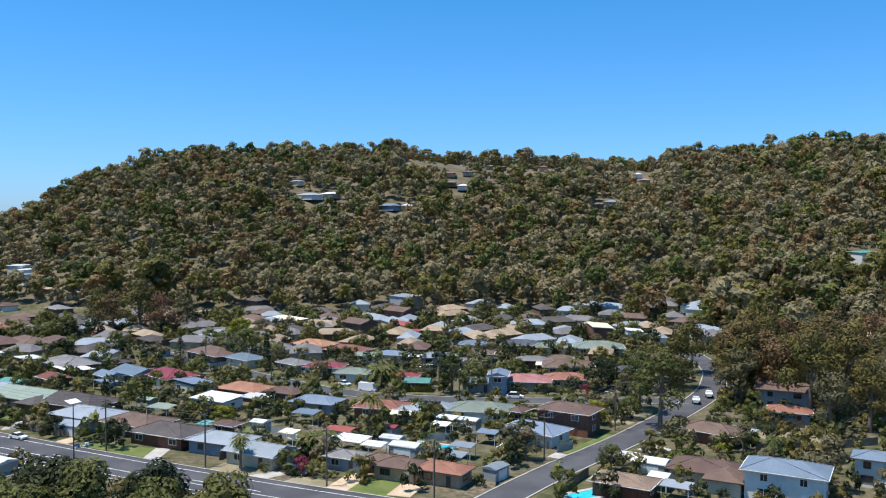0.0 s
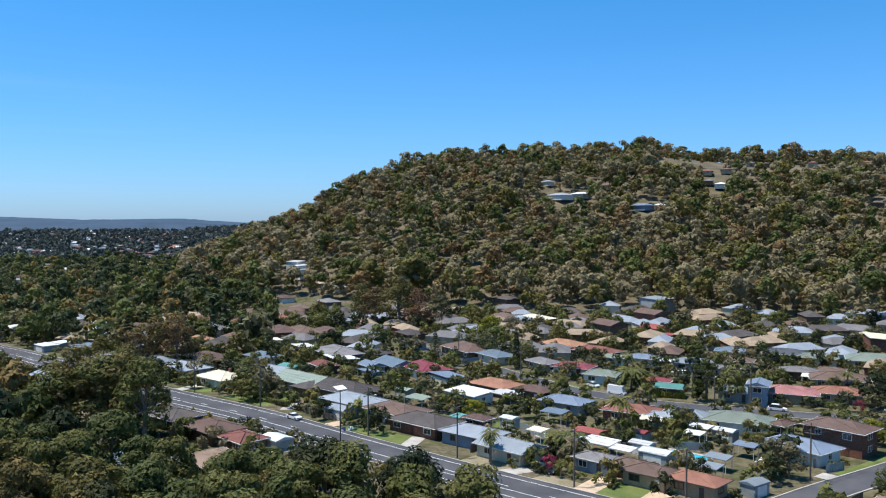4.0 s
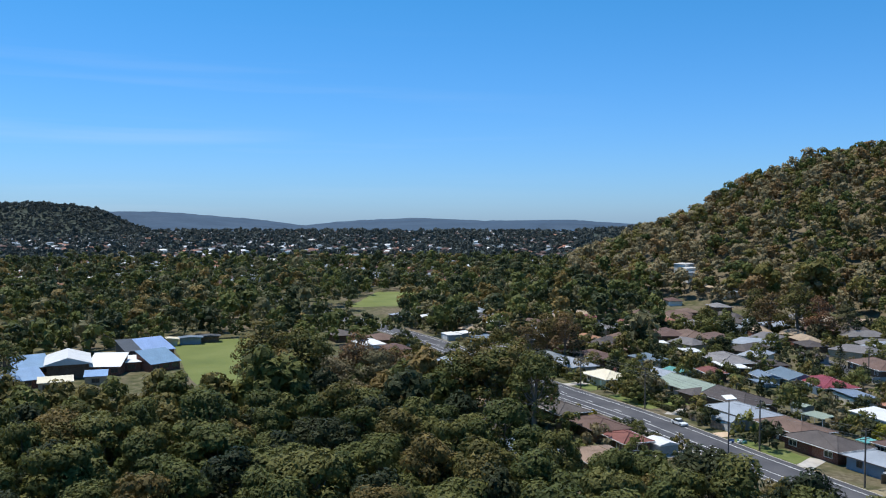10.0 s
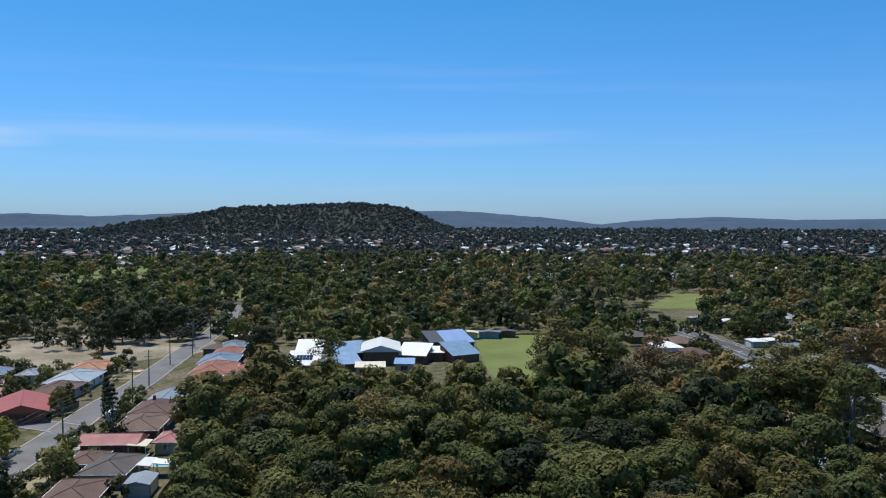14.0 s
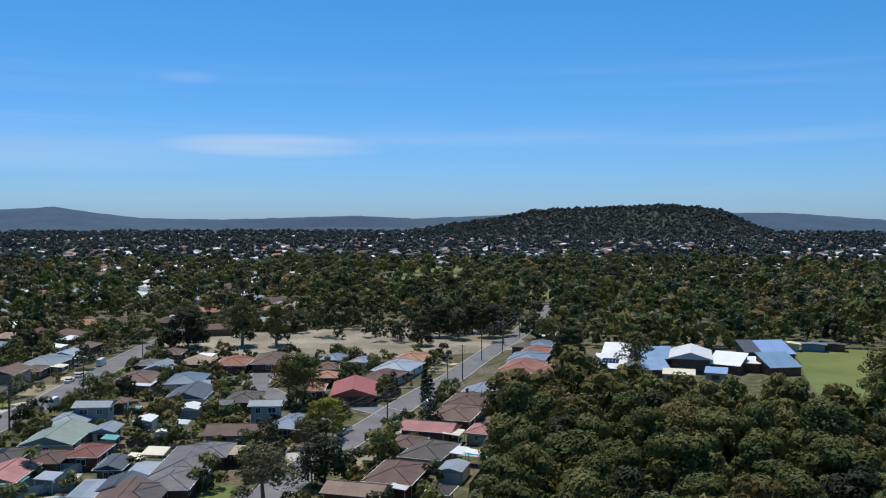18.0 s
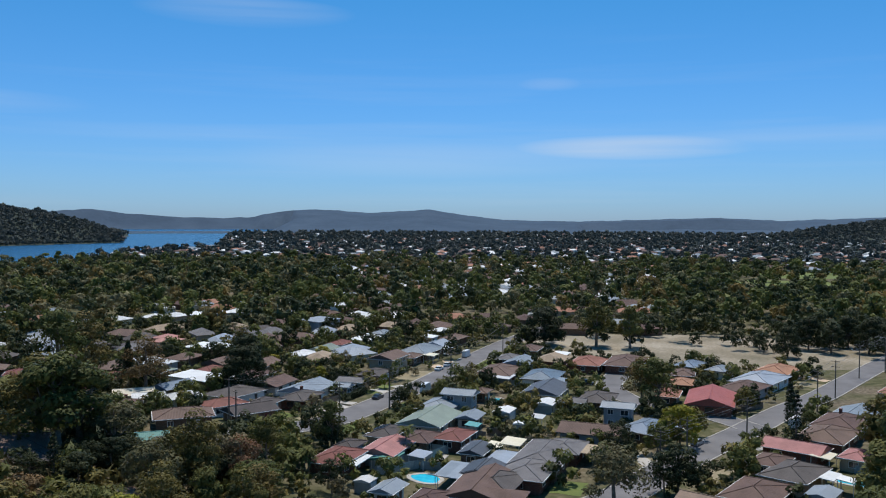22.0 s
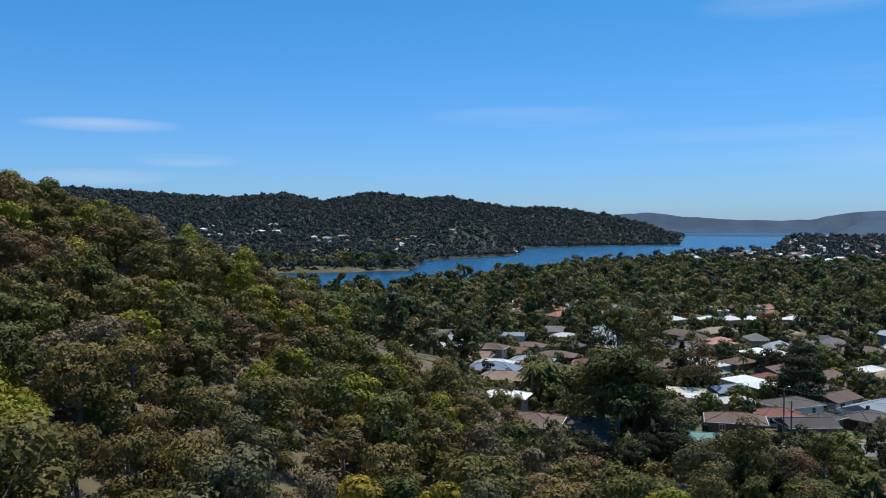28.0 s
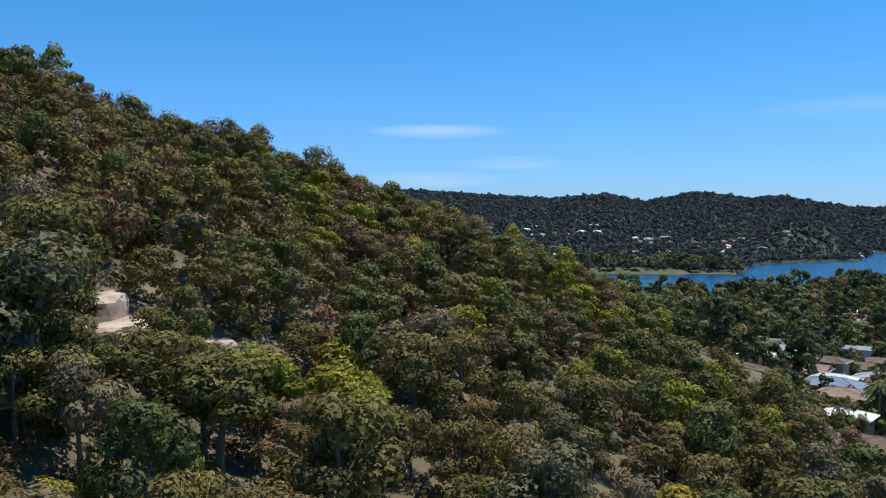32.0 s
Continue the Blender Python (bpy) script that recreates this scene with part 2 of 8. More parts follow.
HF_AZ = [20, 28.5, 34, 39.6, 44.1, 48.8, 51.6, 54.6, 60.3, 64, 76, 80.8, 84.5, 88.4, 95, 97.1, 101.8, 104, 107, 111, 113.4, 116.4, 118.5, 120.2, 124, 128.9, 132, 140, 150, 160]
HF_EL = [-0.3, -0.35, 0.0, -0.08, 0.12, -0.1, -0.42, 0.0, 0.46, 0.5, 0.45, 0.24, 0.1, 0.3, 0.06, 0.02, 0.1, 0.35, 0.8, 0.55, 0.75, 0.72, 0.35, 0.26, 0.35, 0.77, 0.46, 0.4, 0.4, 0]
# the inlet: near and far shore
IN_AZ = [119.9, 120.6, 121.2, 123.5, 126.3, 126.7, 130, 133, 135.6, 136.6, 137.2, 140.5, 143.4, 144.2, 149, 153, 157, 160]
IN_NEAR = [3300, 1800, 1690, 1560, 1400, 1380, 1050, 920, 790, 760, 745, 690, 600, 590, 560, 600, 700, 800]
IN_FAR = [3300, 3250, 3250, 3250, 3250, 1960, 1880, 1800, 1700, 1680, 1310, 1210, 1110, 900, 880, 870, 760, 800]


def tan_of(el):
    return np.tan(np.radians(el))


def inlet(a, d):
    """How far inside the water, in metres (minus: on land)."""
    main = np.minimum(d - np.interp(a, IN_AZ, IN_NEAR, 9e3, 9e3), np.interp(a, IN_AZ, IN_FAR, 0, 0) - d)
    bay = np.minimum(np.minimum(d - 3900, 4800 - d), (np.minimum(a - 116.2, 132 - a)) * 60)
    lake = np.minimum(np.minimum(d - 3700, 4250 - d), (np.minimum(a - 84, 97 - a)) * 60)
    lake2 = np.minimum(np.minimum(d - 3500, 4000 - d), (np.minimum(a - 29.5, 36 - a)) * 60)
    return np.maximum(np.maximum(main, bay), np.maximum(lake, lake2))


def height(x, y):
    x, y = np.asarray(x, float), np.asarray(y, float)
    d = np.hypot(x, y)
    a = np.degrees(np.arctan2(-x, y))
    a = np.where(a < -75, a + 360, a)
    # headland
    dc, df = np.interp(a, H1_AZ, H1_DC), np.interp(a, H1_AZ, H1_DF)
    top = EYE + dc * tan_of(np.interp(a, H1_AZ, H1_EL)) - np.interp(a, H1_UP_AZ, H1_UP)
    edge = smooth((41 - a) / 8) * smooth((a + 75) / 15)
    t = (d - df) / (dc - df)
    rise = np.where(t < 1, 0.35 * np.clip(t, 0, 1) ** 1.2 + 0.65 * smooth(t), 1 - 0.35 * smooth((d - dc) / 500))
    z1 = np.maximum(top, 0) * rise * edge
    # slope by the camera
    dc = np.interp(a, H2_AZ, H2_DC)
    top = EYE + dc * tan_of(np.interp(a, H2_AZ, H2_EL)) - 10
    t = np.clip(d / dc, 0, 1)
    z2 = np.where(d < dc, np.maximum(top, 0) * (0.12 + 0.88 * t ** 1.15) * smooth(d / 25 + 0.2), np.maximum(top, 0) * (1 - 0.85 * smooth((d - dc) / (160 + np.maximum(top, 0) * 3))))
    z2 = z2 * smooth((a - 108) / 16) * smooth((268 - a) / 14)
    # over the water
    df = np.interp(a, HW_AZ, HW_DF)
    top = EYE + 2300 * tan_of(np.interp(a, HW_AZ, HW_EL)) - 10
    z3 = np.maximum(top, 0) * smooth((d - df - 20) / (2330 - df)) * (1 - 0.6 * smooth((d - 2400) / 900)) * smooth((a - 122) / 4) * smooth((250 - a) / 40)
    front = (EYE + 1500 * tan_of(0.2)) * np.exp(-((a - 140.5) / 3.2) ** 2) * smooth((d - df) / 260) * (1 - smooth((d - 1560) / 300))
    z3 = np.maximum(z3, front)
    # lone hill
    top = EYE + 2850 * tan_of(np.interp(a, HM_AZ, HM_EL, -1.2, -1.2)) - 8
    z4 = np.maximum(top, 0) * smooth((d - 2250) / 600) * (1 - smooth((d - 2900) / 600))
    # far ring, cut by the inlet
    flat = smooth((a - 116.5) / 2) * smooth((130 - a) / 3)
    top = EYE + 4600 * tan_of(np.interp(a, HF_AZ, HF_EL)) - 6
    z5 = np.maximum(top, 0) * smooth((d - 3250 - 1450 * flat) / (1350 - 1050 * flat)) * smooth((a - 10) / 12) * smooth((185 - a) / 20)
    z = np.maximum.reduce([z1, z2, z3, z4, z5])
    z = z + wave(x, y, 60, 0.4) * np.minimum(z, 30) * 0.10 + wave(x, y, 23, 1.3) * np.minimum(z, 20) * 0.05
    z = z + np.where((d > 1900) & (z > 6), (wave(x, y, 38, 2.2) + wave(x, y, 15, 0.7)) * 2.2, 0)
    return np.where(inlet(a, d) > 0, -np.clip(inlet(a, d) * 0.2, 0, 4), z)


def mesh_of(name, verts, quads, material_, smooth_=False):
    """One mesh from arrays: verts (n, 3), quads (m, 4)."""
    verts, quads = np.asarray(verts, np.float32), np.asarray(quads, np.int32)
    me = bpy.data.meshes.new(name)
    me.vertices.add(len(verts))
    me.vertices.foreach_set("co", verts.ravel())
    k = quads.shape[1]
    me.loops.add(quads.size)
    me.loops.foreach_set("vertex_index", quads.ravel())
    me.polygons.add(len(quads))
    me.polygons.foreach_set("loop_start", np.arange(0, quads.size, k, dtype=np.int32))
    me.update(calc_edges=True)
    if smooth_:
        me.polygons.foreach_set("use_smooth", np.ones(len(quads), bool))
    if material_:
        me.materials.append(material_)
    return me


def grid_quads(rows, cols):
    i = np.arange((rows - 1) * (cols - 1))
    r, c = i // (cols - 1), i % (cols - 1)
    a = r * cols + c
    return np.stack([a, a + 1, a + cols + 1, a + cols], 1)


def ground_material():
    m, nt, b = material("ground_mix", 0.95, 0, 0.1)
    grass = ramp_node(nt, noise_node(nt, 0.35, 6), [(0.045, 0.052, 0.022), (0.090, 0.088, 0.042), (0.165, 0.142, 0.086)])
    dirt = ramp_node(nt, noise_node(nt, 0.9, 5), [(0.08, 0.06, 0.04), (0.15, 0.12, 0.082), (0.24, 0.20, 0.145)])
    patch = mathn(nt, "MULTIPLY", noise_node(nt, 0.05, 5), 1.0)
    mr = nt.nodes.new("ShaderNodeMapRange")
    mr.inputs["From Min"].default_value, mr.inputs["From Max"].default_value = 0.45, 0.68
    nt.links.new(patch, mr.inputs["Value"])
    nt.links.new(blend(nt, mr.outputs[0], grass, dirt), b.inputs["Base Color"])
    bump(nt, b, noise_node(nt, 3.0, 5), 0.6, 0.1)
    return m


GROUND = ground_material()
azs = np.concatenate([np.arange(-80, -34, 2.0), np.arange(-34, 196, 0.5), np.arange(196, 281, 2.0)])
rs = np.concatenate([[0.02, 1.5], 4.0 * np.exp(np.arange(0, 241) * math.log(4950 / 4.0) / 240)])
AA, RR = np.meshgrid(azs, rs)
gx, gy = -np.sin(np.radians(AA)) * RR, np.cos(np.radians(AA)) * RR
gz = height(gx, gy)
cols = len(azs)
quads = grid_quads(len(rs), cols)
quads = quads[:, ::-1]
gv = np.stack([gx, gy, gz], -1).reshape(-1, 3)
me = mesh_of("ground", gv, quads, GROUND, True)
BUSH = speckled("bush_floor", [(0.070, 0.058, 0.034), (0.120, 0.098, 0.058), (0.200, 0.160, 0.105)], 0.08, 0.9, 0.95, 0.6)
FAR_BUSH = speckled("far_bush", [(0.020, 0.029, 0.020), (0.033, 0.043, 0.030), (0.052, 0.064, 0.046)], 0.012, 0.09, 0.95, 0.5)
me.materials.append(BUSH)
me.materials.append(FAR_BUSH)
# far ring of hills: bluish haze of distance mixed into the base colour
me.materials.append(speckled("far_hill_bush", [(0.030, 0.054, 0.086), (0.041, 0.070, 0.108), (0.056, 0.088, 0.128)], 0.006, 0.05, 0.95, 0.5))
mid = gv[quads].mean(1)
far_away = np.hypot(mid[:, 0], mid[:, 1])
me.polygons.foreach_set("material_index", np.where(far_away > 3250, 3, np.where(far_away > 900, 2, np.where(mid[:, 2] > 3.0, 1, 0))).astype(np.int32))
ground = tagged(new("ground", me), "dry grass and sandy soil of the suburb and bushland hills", "ground", kind="structure")
water_m, nt, b = material("inlet_water", 0.22, 0, 0.32)
b.inputs["Base Color"].default_value = (0.006, 0.048, 0.105, 1)
bump(nt, b, noise_node(nt, 0.30, 4), 1.0, 1.2)
wv = [(-math.sin(radians(a)) * r, math.cos(radians(a)) * r, -0.5) for r in (480, 1500, 3000, 4940) for a in np.arange(26, 170, 4)]
me = mesh_of("water", wv, grid_quads(4, len(np.arange(26, 170, 4)))[:, ::-1], water_m)
tagged(new("water", me), "calm deep blue tidal inlet between wooded shores", "water", kind="structure")

# ---- trees ----
rng = np.random.default_rng(7)


def sprigs(lobes, per, size, rng_, up=0.30, spread=0.30):
    """Leafy sprays, three-cornered, laid like shingles over the outside of a set of lobes (x, y, z, rx, ry, rz): an array (n, 4, 3), corners and facing."""
    lobes = np.asarray(lobes, float)
    per, size = int(per * 1.9), size * 0.74
    m = len(lobes)
    L = np.repeat(lobes, per, 0)
    n = len(L)
    k = np.tile(np.arange(per), m)
    spin = np.repeat(rng_.uniform(0, 6.28, m), per)
    cz = 1 - 1.82 * (k + 0.5) / per
    w = 2.39996 * k + spin
    ring = np.sqrt(np.clip(1 - cz * cz, 0, 1))
    u = np.stack([np.cos(w) * ring, np.sin(w) * ring, cz], 1) + rng_.normal(size=(n, 3)) * 0.22
    u /= np.linalg.norm(u, axis=1)[:, None]
    p = L[:, :3] + L[:, 3:] * u * rng_.uniform(0.74, 1.10, (n, 1))
    nrm = u / (L[:, 3:] / L[:, 3:].mean(1, keepdims=True)) + rng_.normal(size=(n, 3)) * spread + np.array([0, 0, up])
    nrm /= np.linalg.norm(nrm, axis=1)[:, None]
    side = np.cross(nrm, rng_.normal(size=(n, 3)))
    side /= np.linalg.norm(side, axis=1)[:, None] + 1e-9
    other = np.cross(nrm, side)
    s = size * 1.16 * rng_.uniform(0.65, 1.3, (n, 1))
    def q(): return rng_.uniform(0.65, 1.2, (n, 1))
    # leaves in a clump are lit together: the last row is the way that the clump's outside faces
    mean = lobes[:, :3].mean(0) - np.array([0, 0, lobes[:, 5].mean()])
    out = p - mean
    out /= np.linalg.norm(out, axis=1)[:, None] + 1e-9
    face = 0.75 * u + 0.25 * out + 0.28 * nrm
    face /= np.linalg.norm(face, axis=1)[:, None] + 1e-9
    return np.stack([p + side * s * q(), p + (0.87 * other - 0.5 * side) * s * q(), p - (0.87 * other + 0.5 * side) * s * q(), face], 1)


def spray_mesh(name, q, mat):
    """Three-cornered sprays that take the light of their clump."""
    me_ = mesh_of(name, q[:, :3].reshape(-1, 3), np.arange(len(q) * 3).reshape(-1, 3), mat, True)
    me_.normals_split_custom_set_from_vertices(np.repeat(q[:, 3], 3, 0).astype(np.float32))
    return me_


def cards_mesh(name, q, mat):
    return mesh_of(name, q.reshape(-1, 3), np.arange(len(q) * 4).reshape(-1, 4), mat)


def tube(points, radii, sides=6):
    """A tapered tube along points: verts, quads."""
    vs, qs = [], []
    pts = [Vector(p) for p in points]
    for k, p in enumerate(pts):
        way = (pts[min(k + 1, len(pts) - 1)] - pts[max(k - 1, 0)]).normalized()
        a = way.orthogonal().normalized()
        b = way.cross(a)
        for s in range(sides):
            w = 2 * math.pi * s / sides
            vs.append(tuple(p + (a * math.cos(w) + b * math.sin(w)) * radii[k]))
    for k in range(len(pts) - 1):
        for s in range(sides):
            t = (s + 1) % sides
            qs.append((k * sides + s, k * sides + t, (k + 1) * sides + t, (k + 1) * sides + s))
    return np.array(vs), np.array(qs)


def tubes_mesh(name, tubes, mat, smooth_=True):
    vs, qs, o = [], [], 0
    for k, (v, q) in enumerate(tubes):
        vs.append(v)
        qs.append(q + o)
        if k:
            # a web inside the wood ties each limb to the stem
            qs.append(np.array([[0, 1, o + 1, o]]))
        o += len(v)
    return mesh_of(name, np.concatenate(vs), np.concatenate(qs), mat, smooth_)


def gum_lobes(rng_, h, r, n, bare=0.4, flat=0.55):
    """Leaf clouds at the ends of the limbs of a eucalypt."""
    out = []
    for k in range(n):
        w = 2.4 * k + rng_.uniform(-0.5, 0.5)
        f = rng_.uniform(0.0, 1.0) ** 0.6
        z = h * (bare + (1 - bare) * (0.16 + 0.70 * (1 - f ** 2) + rng_.uniform(-0.12, 0.08)))
        s = r * rng_.uniform(0.30, 0.46)
        out.append((math.cos(w) * f * r * 0.74, math.sin(w) * f * r * 0.72, z, s, s * rng_.uniform(0.8, 1.2), s * flat * rng_.uniform(0.9, 1.4)))
    return np.array(out)


def dome_lobes(rng_, h, r, n, low=0.25):
    out = []
    for k in range(n):
        w, f = 2.4 * k, math.sqrt((k + 0.5) / n)
        z = h * (low + (0.86 - low) * math.sqrt(max(0.02, 1 - 0.9 * f * f)) + rng_.uniform(-0.06, 0.05))
        s = r * rng_.uniform(0.26, 0.42)
        out.append((math.cos(w) * f * r * 0.75, math.sin(w) * f * r * 0.75, z, s, s, s * rng_.uniform(0.7, 1.0)))
    for k in range(n // 2):
        w = 2.4 * k + 1
        out.append((math.cos(w) * r * 0.72, math.sin(w) * r * 0.72, h * (low + 0.12 + rng_.uniform(-0.05, 0.12)), r * 0.3, r * 0.3, r * 0.3))
    return np.array(out)


def limbs(rng_, lobes, h, r0, bend=0.06):
    """Trunk and a limb to each lobe."""
    lean = rng_.uniform(-bend, bend, 2) * h
    mid = (lean[0] * 0.4, lean[1] * 0.4, h * 0.38)
    top = (lean[0], lean[1], h * 0.72)
    out = [tube([(0, 0, -0.4), (lean[0] * 0.1, lean[1] * 0.1, h * 0.15), mid, top], [r0 * 1.25, r0, r0 * 0.75, r0 * 0.3], 7)]
    for L in lobes:
        a = np.array(mid) if L[2] < h * 0.72 else np.array(mid) * 0.4 + np.array(top) * 0.6
        e = L[:3]
        m = (a + e) / 2 + np.array([0, 0, -0.05 * h]) + rng_.uniform(-0.3, 0.3, 3)
        out.append(tube([tuple(a), tuple(m), tuple(e)], [r0 * 0.42, r0 * 0.28, r0 * 0.1], 5))
    return out


def build_tree(name, label, lobes, per, size, mat, h, r0, seed, category="tree", group=""):
    """A tree thing: an empty at its foot, with a trunk and a crown."""
    rg = np.random.default_rng(seed)
    root = tagged(new(name), label, category, group)
    t = new("trunk", tubes_mesh("trunk", limbs(rg, lobes, h, r0), BARK))
    c = new("crown", spray_mesh("crown", sprigs(lobes, per, size, rg), mat))
    t.parent = c.parent = root
    return root


def planted(proto, x, y, s=1.0, z=None, turn=None, first={}):
    """Stand a copy of a tree (its first use moves the tree itself)."""
    zz = float(height(x, y)) if z is None else z
    turn = rng.uniform(0, 360) if turn is None else turn
    m = pose(x, y, zz, 0, 0, turn)
    sc = Matrix.Diagonal((s * rng.uniform(0.82, 1.22), s * rng.uniform(0.82, 1.22), s * rng.uniform(0.88, 1.12), 1))
    if proto.name not in first:
        first[proto.name] = proto
        ob = proto
    else:
        ob = copy_thing(proto, m)
    ob.matrix_basis = m @ sc
    return ob


def scattered(name, label, category, protos, spots, mat, scales=None):
    """Many trees that nobody could count, as one mesh of kind stuff: spots (n, 3)."""
    spots = np.asarray(spots, float)
    if not len(spots):
        return None
    parts = []
    which = rng.integers(0, len(protos), len(spots))
    for k, P in enumerate(protos):
        S = spots[which == k]
        if not len(S):
            continue
        w = rng.uniform(0, 2 * math.pi, len(S))
        s = rng.uniform(0.6, 1.38, len(S)) if scales is None else scales[which == k] * rng.uniform(0.8, 1.2, len(S))
        c, si = np.cos(w) * s, np.sin(w) * s
        X = P[None, :, :, 0] * c[:, None, None] - P[None, :, :, 1] * si[:, None, None] + S[:, 0, None, None]
        Y = P[None, :, :, 0] * si[:, None, None] + P[None, :, :, 1] * c[:, None, None] + S[:, 1, None, None]
        Z = P[None, :, :, 2] * (s * rng.uniform(0.85, 1.15, len(S)))[:, None, None] + S[:, 2, None, None]
        A = np.stack([X, Y, Z], -1)
        A[:, :, 3] = (A[:, :, 3] - S[:, None, :]) / s[:, None, None]
        parts.append(A.reshape(-1, 4, 3))
    return tagged(new(name, spray_mesh(name, np.concatenate(parts), mat)), label, category, kind="stuff")


def clear_below(p, ahead, half):
    """Keep the ground open on the downhill side of hillside houses and ledges."""
    ok = np.ones(len(p), bool)
    for x, y, r in BUILT:
        if height(x, y) > 12:
            d = math.hypot(x, y)
            u, v = x / d, y / d
            along = (x - p[:, 0]) * u + (y - p[:, 1]) * v
            across = (x - p[:, 0]) * v - (y - p[:, 1]) * u
            ok &= ~((along > 0) & (along < r + ahead) & (np.abs(across) < min(r, 6) * half))
    return ok


def polar_grid(a0, a1, d0, d1, step):
    """Jittered spots over a sector."""
    out = []
    d = d0
    while d < d1:
        st = step(d) if callable(step) else step
        n = max(1, int(radians(a1 - a0) * d / st))
        a = a0 + (np.arange(n) + rng.uniform(-0.45, 0.45, n) + 0.5) * (a1 - a0) / n
        r = d + rng.uniform(-0.5, 0.5, n) * st
        out.append(np.stack([-np.sin(np.radians(a)) * r, np.cos(np.radians(a)) * r], 1))
        d += st
    return np.concatenate(out)


def polar(p):
    a = np.degrees(np.arctan2(-p[:, 0], p[:, 1]))
    return np.where(a < -75, a + 360, a), np.hypot(p[:, 0], p[:, 1])


def on_land(p, sink=0.3):
    z = height(p[:, 0], p[:, 1])
    return np.column_stack([p, z - sink])

# ---- roads, kerbs, fields ----
ASPHALT = speckled("asphalt", [(0.045, 0.045, 0.050), (0.075, 0.075, 0.082), (0.115, 0.112, 0.115)], 0.12, 9, 0.9, 0.15)
ASPHALT_OLD = speckled("asphalt_old", [(0.11, 0.105, 0.105), (0.155, 0.148, 0.148), (0.21, 0.20, 0.20)], 0.15, 9, 0.92, 0.15)
CONCRETE = speckled("concrete", [(0.30, 0.28, 0.25), (0.42, 0.39, 0.35), (0.52, 0.49, 0.44)], 0.5, 5, 0.9, 0.15)
PAINT = speckled("road_paint", [(0.55, 0.55, 0.53), (0.72, 0.72, 0.70), (0.8, 0.8, 0.78)], 2.0, 12, 0.7, 0.1)
LAWN = speckled("lawn", [(0.075, 0.105, 0.028), (0.125, 0.155, 0.042), (0.185, 0.195, 0.070)], 0.25, 3.5, 0.95, 0.6)
OVAL_GRASS = speckled("oval_grass", [(0.10, 0.125, 0.032), (0.135, 0.160, 0.042), (0.18, 0.195, 0.062)], 0.06, 2.0, 0.95, 0.5)
DRY = speckled("dry_grass", [(0.16, 0.13, 0.07), (0.25, 0.21, 0.13), (0.36, 0.31, 0.22)], 0.12, 2.0, 0.95, 0.5)
SAND = speckled("bare_sand", [(0.13, 0.115, 0.07), (0.24, 0.20, 0.14), (0.40, 0.35, 0.275)], 0.05, 0.8, 0.95, 0.5)

STREETS = []


def ribbon(path, half, lift, dense=6.0, side=0.0):
    """A strip along a smooth path: verts, quads and the middle line."""
    pts = [Vector((*p, 0)) for p in path]
    line = []
    for k in range(len(pts) - 1):
        a, b = pts[max(k - 1, 0)], pts[k]
        c, d = pts[k + 1], pts[min(k + 2, len(pts) - 1)]
        n = max(2, int((c - b).length / dense))
        for j in range(n):
            t = j / n
            line.append(0.5 * ((2 * b) + (c - a) * t + (2 * a - 5 * b + 4 * c - d) * t * t + (3 * b - a - 3 * c + d) * t ** 3))
    line.append(pts[-1])
    vs = []
    for k, p in enumerate(line):
        way = (line[min(k + 1, len(line) - 1)] - line[max(k - 1, 0)]).normalized()
        n = Vector((-way.y, way.x, 0))
        for s in (-half + side, half + side):
            q = p + n * s
            vs.append((q.x, q.y, float(height(q.x, q.y)) + lift))
    qs = [(2 * k, 2 * k + 2, 2 * k + 3, 2 * k + 1) for k in range(len(line) - 1)]
    return np.array(vs), np.array(qs)[:, ::-1], line


def kerb_strip(path, side, width=0.35, top=0.16):
    """A raised kerb: top and both faces."""
    v0, q0, _ = ribbon(path, width / 2, 0, 6.0, side)
    n = len(v0) // 2
    lo, hi = v0.copy(), v0.copy()
    lo[:, 2] -= 0.1
    hi[:, 2] += top
    vs = np.concatenate([lo, hi])
    o = len(v0)
    qs = []
    for k in range(n - 1):
        a, b, c, d = 2 * k, 2 * k + 1, 2 * k + 2, 2 * k + 3
        qs += [(o + a, o + b, o + d, o + c), (a, c, o + c, o + a), (b, o + b, o + d, d)]
    return vs, np.array(qs)


def street(name, label, path, width, mat, marks=None):
    lift = 0.05 + 0.012 * len(STREETS)
    v, q, line = ribbon(path, width / 2, lift)
    road = tagged(new(name, mesh_of(name, v, q, mat)), label, "road", kind="structure")
    for s in (-1, 1):
        v, q = kerb_strip(path, s * (width / 2 + 0.17))
        new("kerb", mesh_of("kerb", v, q, CONCRETE)).parent = road
    STREETS.append((np.array([(p.x, p.y) for p in line]), width / 2))
    for off, dash in marks or ():
        v, q, ln = ribbon(path, 0.09, lift + 0.006, 3.0, off)
        if dash:
            q = q[(np.arange(len(q)) % 4) < 1]
        new("lane_line", mesh_of("lane_line", v, q, PAINT)).parent = road
    return road


